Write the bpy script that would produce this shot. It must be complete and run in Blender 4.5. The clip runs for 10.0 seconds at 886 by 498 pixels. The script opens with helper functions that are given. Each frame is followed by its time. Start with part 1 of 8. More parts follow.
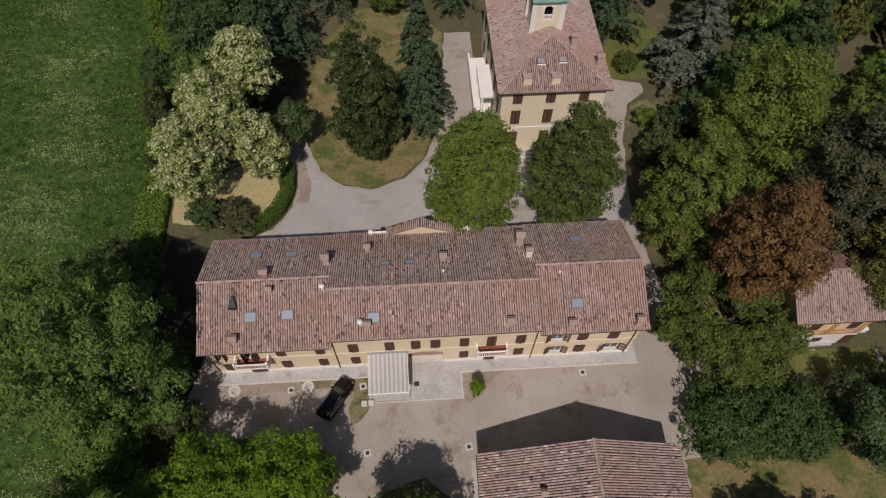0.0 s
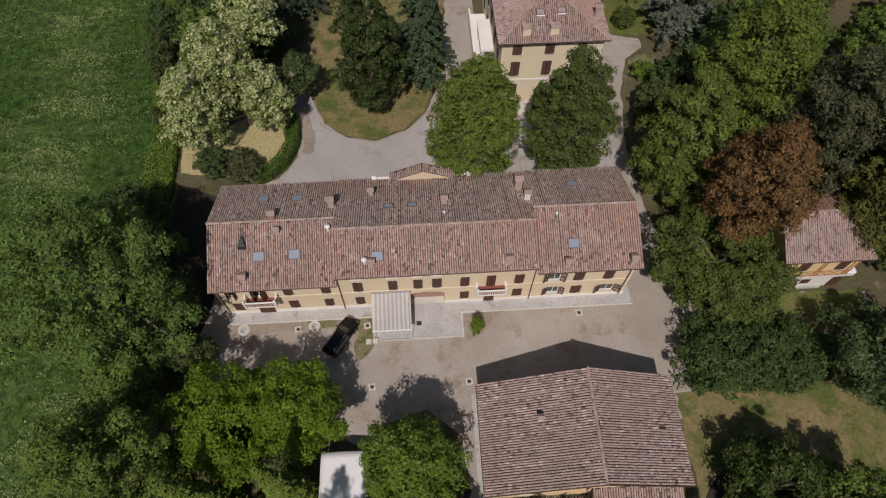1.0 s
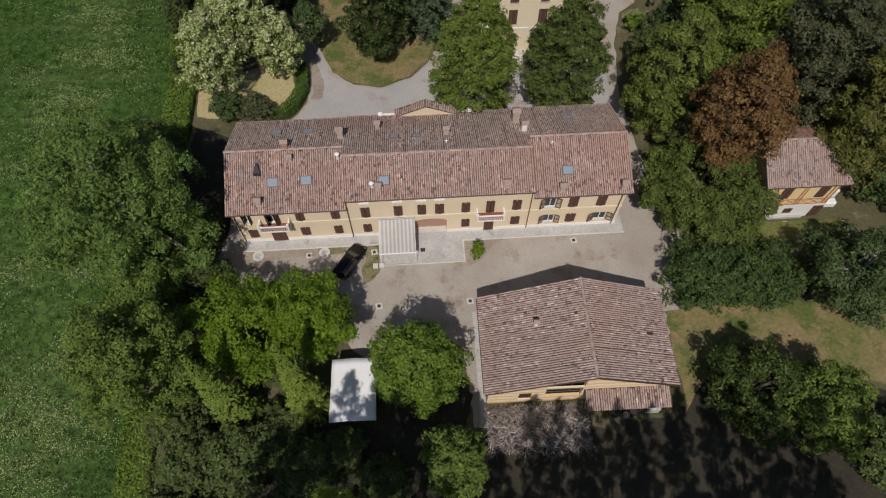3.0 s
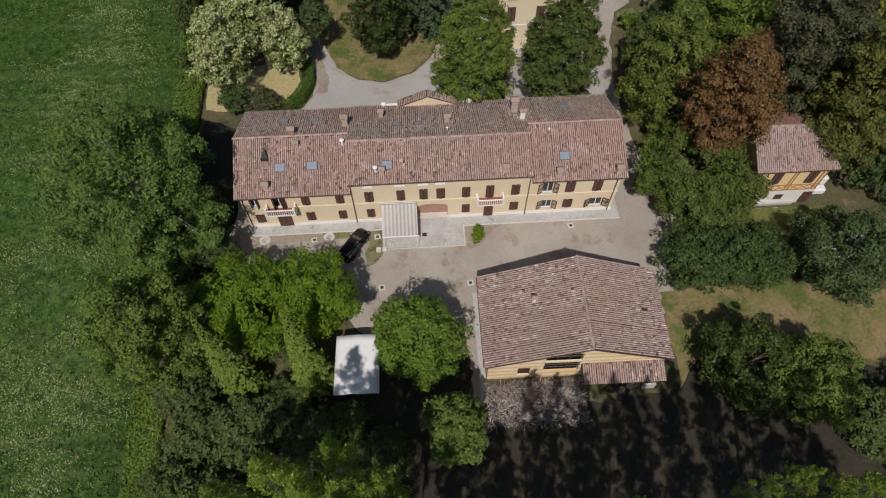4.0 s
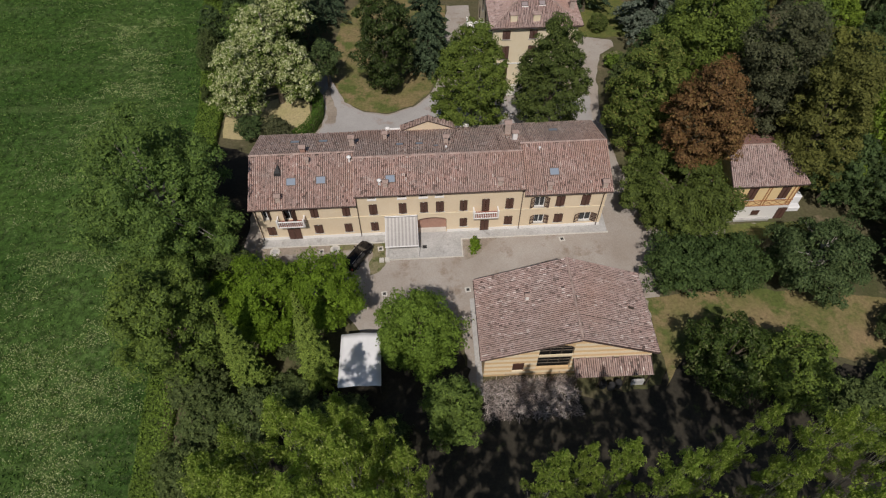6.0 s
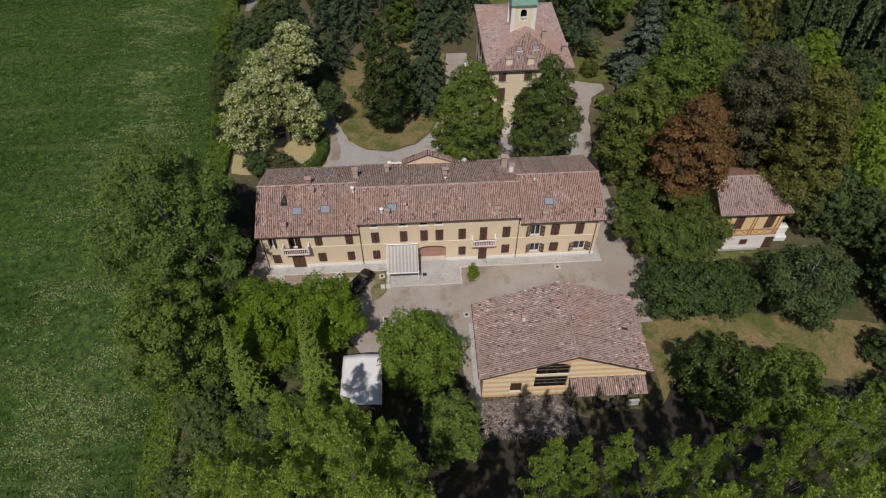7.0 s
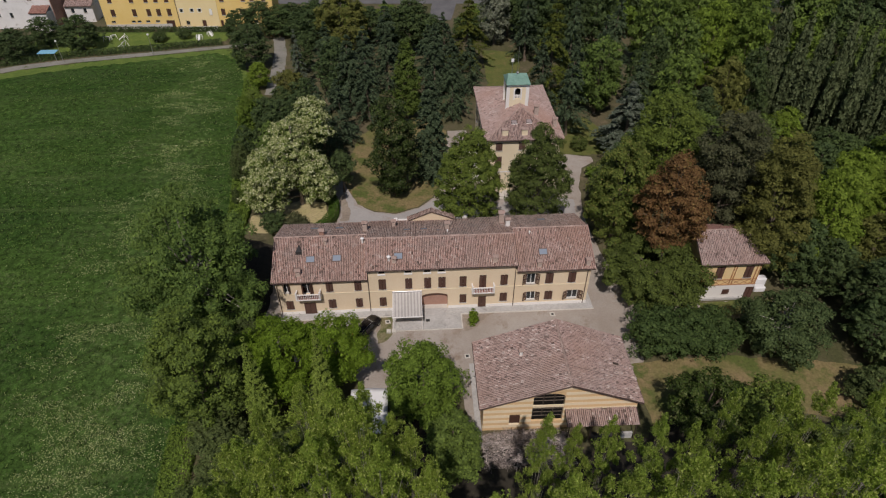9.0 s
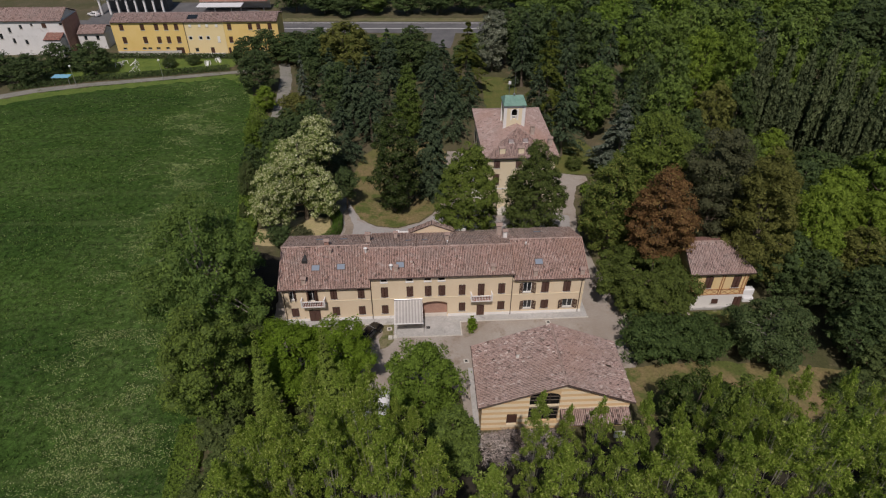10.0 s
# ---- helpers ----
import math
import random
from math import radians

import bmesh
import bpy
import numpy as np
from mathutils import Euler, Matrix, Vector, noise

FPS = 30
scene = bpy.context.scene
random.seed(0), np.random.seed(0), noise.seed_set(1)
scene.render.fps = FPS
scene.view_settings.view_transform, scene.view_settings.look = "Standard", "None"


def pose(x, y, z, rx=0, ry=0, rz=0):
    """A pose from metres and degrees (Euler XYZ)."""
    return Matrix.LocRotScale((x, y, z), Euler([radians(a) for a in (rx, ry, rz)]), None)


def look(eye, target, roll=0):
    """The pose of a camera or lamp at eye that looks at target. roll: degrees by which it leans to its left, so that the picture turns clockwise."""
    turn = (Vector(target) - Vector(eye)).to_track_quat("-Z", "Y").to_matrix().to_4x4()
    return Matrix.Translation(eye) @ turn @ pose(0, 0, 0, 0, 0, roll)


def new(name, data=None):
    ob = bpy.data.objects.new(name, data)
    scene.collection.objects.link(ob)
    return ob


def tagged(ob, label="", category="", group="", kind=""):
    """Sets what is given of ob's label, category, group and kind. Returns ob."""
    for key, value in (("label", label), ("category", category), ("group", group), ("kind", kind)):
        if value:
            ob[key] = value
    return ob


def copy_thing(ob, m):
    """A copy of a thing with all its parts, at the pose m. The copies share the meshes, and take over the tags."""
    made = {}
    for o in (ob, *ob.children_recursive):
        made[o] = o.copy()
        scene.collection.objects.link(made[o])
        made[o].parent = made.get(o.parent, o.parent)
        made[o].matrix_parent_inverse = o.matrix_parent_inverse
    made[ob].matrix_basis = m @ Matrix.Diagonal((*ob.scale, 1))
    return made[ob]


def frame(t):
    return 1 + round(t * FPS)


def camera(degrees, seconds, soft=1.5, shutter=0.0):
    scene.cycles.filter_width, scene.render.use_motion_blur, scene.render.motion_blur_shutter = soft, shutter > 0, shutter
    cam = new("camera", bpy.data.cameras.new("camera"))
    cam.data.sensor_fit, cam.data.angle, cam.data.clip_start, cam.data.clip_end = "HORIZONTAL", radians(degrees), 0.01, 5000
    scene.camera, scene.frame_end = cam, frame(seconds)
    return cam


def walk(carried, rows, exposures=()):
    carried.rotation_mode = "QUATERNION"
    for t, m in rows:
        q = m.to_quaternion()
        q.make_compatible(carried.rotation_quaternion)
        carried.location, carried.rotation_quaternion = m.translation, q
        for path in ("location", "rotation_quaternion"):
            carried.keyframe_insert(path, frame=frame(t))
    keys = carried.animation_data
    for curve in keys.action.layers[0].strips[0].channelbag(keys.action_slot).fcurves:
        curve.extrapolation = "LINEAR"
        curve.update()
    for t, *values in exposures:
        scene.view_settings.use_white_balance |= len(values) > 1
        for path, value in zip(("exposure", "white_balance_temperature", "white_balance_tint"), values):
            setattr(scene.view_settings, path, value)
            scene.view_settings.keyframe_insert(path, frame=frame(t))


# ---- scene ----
cam = camera(70.6, 10.0, soft=1.2)
PATH = [
    (0, (10.014, -23.691, 64.464), (10.079, -22.661, 62.751), 0.9),
    (0.5, (9.944, -25.966, 64.398), (10.004, -24.964, 62.668), 0.7),
    (1, (9.848, -28.324, 64.359), (9.905, -27.346, 62.615), 0.6),
    (1.5, (9.73, -30.61, 64.246), (9.785, -29.644, 62.496), 0.5),
    (2, (9.588, -32.94, 64.197), (9.642, -31.98, 62.444), 0.4),
    (2.5, (9.524, -35.232, 64.16), (9.575, -34.266, 62.41), 0.2),
    (4, (9.218, -42.036, 64.106), (9.265, -41.009, 62.391), -0.2),
    (4.5, (9.171, -44.221, 64.1), (9.22, -43.156, 62.407), -0.3),
    (5, (9.117, -46.297, 64.198), (9.168, -45.193, 62.531), -0.2),
    (5.5, (9.073, -48.296, 64.299), (9.124, -47.148, 62.662), -0.3),
    (6.8, (8.891, -53.938, 64.336), (8.95, -52.63, 62.824), -0.1),
    (7, (8.852, -54.823, 64.335), (8.913, -53.487, 62.847), -0.2),
    (7.5, (8.726, -56.955, 64.321), (8.789, -55.558, 62.891), -0.2),
    (8, (8.54, -59.242, 64.287), (8.605, -57.786, 62.918), -0.2),
    (8.5, (8.286, -61.427, 64.267), (8.355, -59.925, 62.948), -0.1),
    (9, (8.077, -63.74, 64.258), (8.149, -62.196, 62.988), -0.0),
    (9.5, (7.874, -66.109, 64.271), (7.949, -64.532, 63.043), 0.1),
    (10, (7.611, -68.5, 64.291), (7.691, -66.897, 63.097), 0.3),
]
walk(cam, [(t, look(eye, target, roll)) for t, eye, target, roll in PATH], [(0, -0.48, 6700, 15), (2.5, -0.35, 6500, 10), (5.0, -0.30, 6500, 9), (7.5, -0.42, 6550, 12.5), (10, -0.53, 6600, 14)])

# ---- light ----
SUN_EL, SUN_AZ = 54.5, 189.5
world = bpy.data.worlds.new("sky")
scene.world = world
world.use_nodes = True
wn = world.node_tree.nodes
sky = wn.new("ShaderNodeTexSky")
sky.sky_type, sky.sun_disc = "NISHITA", False
sky.sun_elevation, sky.sun_rotation = radians(SUN_EL), radians(SUN_AZ)
world.node_tree.links.new(sky.outputs[0], wn["Background"].inputs[0])
wn["Background"].inputs[1].default_value = 0.064
sun = new("sun", bpy.data.lights.new("sun", "SUN"))
sun.data.energy, sun.data.angle, sun.data.color = 3.95, radians(0.6), (1.0, 0.92, 0.86)
sun.matrix_world = look((100 * math.sin(radians(SUN_AZ)) * math.cos(radians(SUN_EL)), 100 * math.cos(radians(SUN_AZ)) * math.cos(radians(SUN_EL)), 100 * math.sin(radians(SUN_EL))), (0, 0, 0))


# ---- materials ----
def node(nt, kind, **ins):
    n = nt.nodes.new(kind)
    for k, v in ins.items():
        n.inputs[k.replace("_", " ")].default_value = v
    return n


def mixc(nt, fac, a, b, mode="MIX"):
    m = nt.nodes.new("ShaderNodeMix")
    m.data_type, m.blend_type = "RGBA", mode
    for i, v in ((0, fac), (6, a), (7, b)):
        if isinstance(v, bpy.types.NodeSocket):
            nt.links.new(v, m.inputs[i])
        else:
            m.inputs[i].default_value = v if i == 0 else (*v, 1)[:4]
    return m.outputs[2]


def ramp(nt, fac, stops):
    r = nt.nodes.new("ShaderNodeValToRGB")
    while len(r.color_ramp.elements) < len(stops):
        r.color_ramp.elements.new(0.5)
    for e, (p, c) in zip(r.color_ramp.elements, stops):
        e.position, e.color = p, ((*c, 1) if isinstance(c, tuple) else (c, c, c, 1))
    nt.links.new(fac, r.inputs[0])
    return r.outputs[0]


def noise_of(nt, coord, scale, detail=5.0, rough=0.6, stretch=None):
    if stretch:
        mp = nt.nodes.new("ShaderNodeMapping")
        mp.inputs["Scale"].default_value = stretch
        nt.links.new(coord, mp.inputs[0])
        coord = mp.outputs[0]
    n = node(nt, "ShaderNodeTexNoise", Scale=scale, Detail=detail, Roughness=rough)
    nt.links.new(coord, n.inputs["Vector"])
    return n.outputs[0]


def start(name):
    m = bpy.data.materials.new(name)
    m.use_nodes = True
    nt = m.node_tree
    return m, nt, nt.nodes["Principled BSDF"], nt.nodes.new("ShaderNodeTexCoord").outputs["Object"]


def surface(name, c1, c2, big=0.15, fine=3.0, rough=0.85, bump=0.3, grain=0.25, c3=None, third=0.6, spots=0.6, island=0.0, metal=0.0, stretch=None, dist=0.05):
    """A rough surface: c1 and c2 in large soft patches, c3 in spots, fine grain, relief."""
    m, nt, bsdf, co = start(name)
    col = mixc(nt, ramp(nt, noise_of(nt, co, big, 6, 0.65, stretch), [(0.35, 0.0), (0.65, 1.0)]), c1, c2)
    if c3:
        col = mixc(nt, ramp(nt, noise_of(nt, co, spots, 8, 0.7, stretch), [(third, 0.0), (third + 0.1, 1.0)]), col, c3)
    f = noise_of(nt, co, fine, 6, 0.7, stretch)
    col = mixc(nt, grain, col, ramp(nt, f, [(0.25, 0.0), (0.75, 1.0)]), "OVERLAY")
    if island:
        g = nt.nodes.new("ShaderNodeNewGeometry")
        col = mixc(nt, island, col, ramp(nt, g.outputs["Random Per Island"], [(0.0, 0.05), (1.0, 0.95)]), "OVERLAY")
    nt.links.new(col, bsdf.inputs["Base Color"])
    bsdf.inputs["Roughness"].default_value = rough
    bsdf.inputs["Metallic"].default_value = metal
    bsdf.inputs["Specular IOR Level"].default_value = 0.3
    if bump:
        b = node(nt, "ShaderNodeBump", Strength=bump, Distance=dist)
        nt.links.new(f, b.inputs["Height"])
        nt.links.new(b.outputs[0], bsdf.inputs["Normal"])
    return m


def plain(name, c, rough=0.5, metal=0.0, spec=0.5, grain=0.12, fine=6.0):
    m, nt, bsdf, co = start(name)
    f = noise_of(nt, co, fine, 5, 0.6)
    nt.links.new(mixc(nt, grain, c, ramp(nt, f, [(0.3, 0.1), (0.7, 0.9)]), "OVERLAY"), bsdf.inputs["Base Color"])
    bsdf.inputs["Roughness"].default_value, bsdf.inputs["Metallic"].default_value = rough, metal
    bsdf.inputs["Specular IOR Level"].default_value = spec
    return m


def tile_mat(name, c1, c2, c3, moss):
    """Old barrel tiles: every tile its own shade, lichen and soot in ragged patches, bleached streaks down the slope."""
    m, nt, bsdf, co = start(name)
    g = nt.nodes.new("ShaderNodeNewGeometry")
    rnd = g.outputs["Random Per Island"]
    col = ramp(nt, rnd, [(0.0, c3), (0.10, c1), (0.5, c2), (0.78, c1), (0.92, tuple(0.66 * a for a in c1)), (1.0, tuple(0.28 * a for a in c1))])
    patch_ = ramp(nt, noise_of(nt, co, 0.22, 7, 0.72), [(0.40, 0.0), (0.62, 0.8)])
    col = mixc(nt, patch_, col, moss)
    spot = ramp(nt, noise_of(nt, co, 1.5, 9, 0.82), [(0.545, 0.0), (0.63, 0.85)])
    col = mixc(nt, spot, col, tuple(0.30 * a for a in moss))
    pale = ramp(nt, noise_of(nt, co, 0.8, 9, 0.8), [(0.54, 0.0), (0.64, 0.55)])
    col = mixc(nt, pale, col, (0.58, 0.50, 0.46))
    rust = ramp(nt, noise_of(nt, co, 0.11, 5, 0.6), [(0.5, 0.0), (0.7, 0.4)])
    col = mixc(nt, rust, col, (0.42, 0.22, 0.15))
    f = noise_of(nt, co, 14, 4, 0.7)
    col = mixc(nt, 0.35, col, ramp(nt, f, [(0.3, 0.1), (0.7, 0.9)]), "OVERLAY")
    nt.links.new(col, bsdf.inputs["Base Color"])
    bsdf.inputs["Roughness"].default_value = 0.9
    bsdf.inputs["Specular IOR Level"].default_value = 0.2
    b = node(nt, "ShaderNodeBump", Strength=0.4, Distance=0.02)
    nt.links.new(f, b.inputs["Height"])
    nt.links.new(b.outputs[0], bsdf.inputs["Normal"])
    return m


def leaf_mat(name, c1, c2, c3=None, glow=0.18, rough=0.6, spread=0.45, fine=6.0, gaps=0.44):
    """Foliage: sprays of small leaves with ragged gaps between them, each spray its own shade, light through the blades."""
    m, nt, bsdf, co = start(name)
    g = nt.nodes.new("ShaderNodeNewGeometry")
    oi = nt.nodes.new("ShaderNodeObjectInfo")
    stops = [(0.0, tuple(0.88 * a for a in c1)), (0.35, c1), (0.8, c2), (1.0, c3 or tuple(1.15 * a for a in c2))]
    col = ramp(nt, g.outputs["Random Per Island"], stops)
    big = ramp(nt, noise_of(nt, co, 0.45, 4, 0.6), [(0.3, 0.36), (0.7, 0.68)])
    col = mixc(nt, 0.55, col, big, "OVERLAY")
    shift = ramp(nt, oi.outputs["Random"], [(0.0, (0.36, 0.38, 0.40)), (0.3, (0.54, 0.55, 0.47)), (0.6, (0.43, 0.49, 0.47)), (1.0, (0.64, 0.68, 0.52))])
    col = mixc(nt, spread, col, shift, "OVERLAY")
    f = noise_of(nt, co, fine, 3, 0.65)
    col = mixc(nt, 0.5, col, ramp(nt, f, [(0.3, 0.2), (0.7, 0.85)]), "OVERLAY")
    nt.links.new(col, bsdf.inputs["Base Color"])
    bsdf.inputs["Roughness"].default_value = rough
    bsdf.inputs["Specular IOR Level"].default_value = 0.15
    bmp = node(nt, "ShaderNodeBump", Strength=0.7, Distance=0.12)
    nt.links.new(f, bmp.inputs["Height"])
    nt.links.new(bmp.outputs[0], bsdf.inputs["Normal"])
    tr = nt.nodes.new("ShaderNodeBsdfTranslucent")
    nt.links.new(col, tr.inputs[0])
    mx = nt.nodes.new("ShaderNodeMixShader")
    mx.inputs[0].default_value = max(0.8 * glow, 0.17)
    nt.links.new(bsdf.outputs[0], mx.inputs[1])
    nt.links.new(tr.outputs[0], mx.inputs[2])
    out = mx.outputs[0]
    if gaps:
        hole = ramp(nt, noise_of(nt, co, fine * 0.8, 1, 0.5), [(gaps - 0.01, 1.0), (gaps + 0.01, 0.0)])
        clear = nt.nodes.new("ShaderNodeBsdfTransparent")
        cut = nt.nodes.new("ShaderNodeMixShader")
        nt.links.new(hole, cut.inputs[0])
        nt.links.new(out, cut.inputs[1])
        nt.links.new(clear.outputs[0], cut.inputs[2])
        out = cut.outputs[0]
    nt.links.new(out, nt.nodes["Material Output"].inputs[0])
    return m


def meadow_mat():
    """Long grass: dark and light green in drifts along the old mowing lines, straw-pale flecks in loose clusters, fibrous grain."""
    m, nt, bsdf, co = start("meadow")
    wide = ramp(nt, noise_of(nt, co, 0.045, 5, 0.6, (0.35, 1.2, 1)), [(0.36, 0.0), (0.64, 1.0)])
    col = mixc(nt, wide, (0.027, 0.061, 0.012), (0.052, 0.099, 0.020))
    xyz = nt.nodes.new("ShaderNodeSeparateXYZ")
    nt.links.new(co, xyz.inputs[0])

    def calc(op, a, b):
        n = nt.nodes.new("ShaderNodeMath")
        n.operation = op
        for i, v in enumerate((a, b)):
            if isinstance(v, float):
                n.inputs[i].default_value = v
            else:
                nt.links.new(v, n.inputs[i])
        return n.outputs[0]
    # a drier, paler strip that runs along the field edge
    off = calc("ABSOLUTE", calc("ADD", calc("ADD", xyz.outputs[0], 34.0), calc("MULTIPLY", xyz.outputs[1], 0.13)), 0.0)
    ragged = calc("ADD", off, calc("MULTIPLY", noise_of(nt, co, 0.12, 6, 0.7, (1.0, 0.6, 1)), -16.0))
    dry = ramp(nt, calc("MULTIPLY", calc("ADD", ragged, 12.0), 0.06), [(0.15, 0.5), (0.75, 0.0)])
    col = mixc(nt, dry, col, (0.080, 0.132, 0.036))
    tuft = ramp(nt, noise_of(nt, co, 0.9, 7, 0.72), [(0.36, 0.12), (0.64, 0.88)])
    col = mixc(nt, 0.8, col, tuft, "OVERLAY")
    cluster = ramp(nt, noise_of(nt, co, 0.13, 6, 0.68, (0.7, 1.3, 1)), [(0.44, 0.0), (0.62, 1.0)])
    fleck = ramp(nt, noise_of(nt, co, 2.2, 8, 0.8), [(0.50, 0.0), (0.62, 0.45)])
    col = mixc(nt, mixc(nt, 1.0, cluster, fleck, "MULTIPLY"), col, (0.24, 0.26, 0.13))
    line = ramp(nt, noise_of(nt, co, 0.16, 4, 0.55, (0.07, 1.5, 1)), [(0.60, 0.0), (0.70, 0.45)])
    col = mixc(nt, line, col, (0.105, 0.150, 0.048))
    f = noise_of(nt, co, 4.0, 8, 0.8)
    col = mixc(nt, 0.75, col, ramp(nt, f, [(0.32, 0.08), (0.68, 0.92)]), "OVERLAY")
    nt.links.new(col, bsdf.inputs["Base Color"])
    bsdf.inputs["Roughness"].default_value = 0.95
    bsdf.inputs["Specular IOR Level"].default_value = 0.08
    b = node(nt, "ShaderNodeBump", Strength=0.5, Distance=0.15)
    nt.links.new(f, b.inputs["Height"])
    nt.links.new(b.outputs[0], bsdf.inputs["Normal"])
    return m


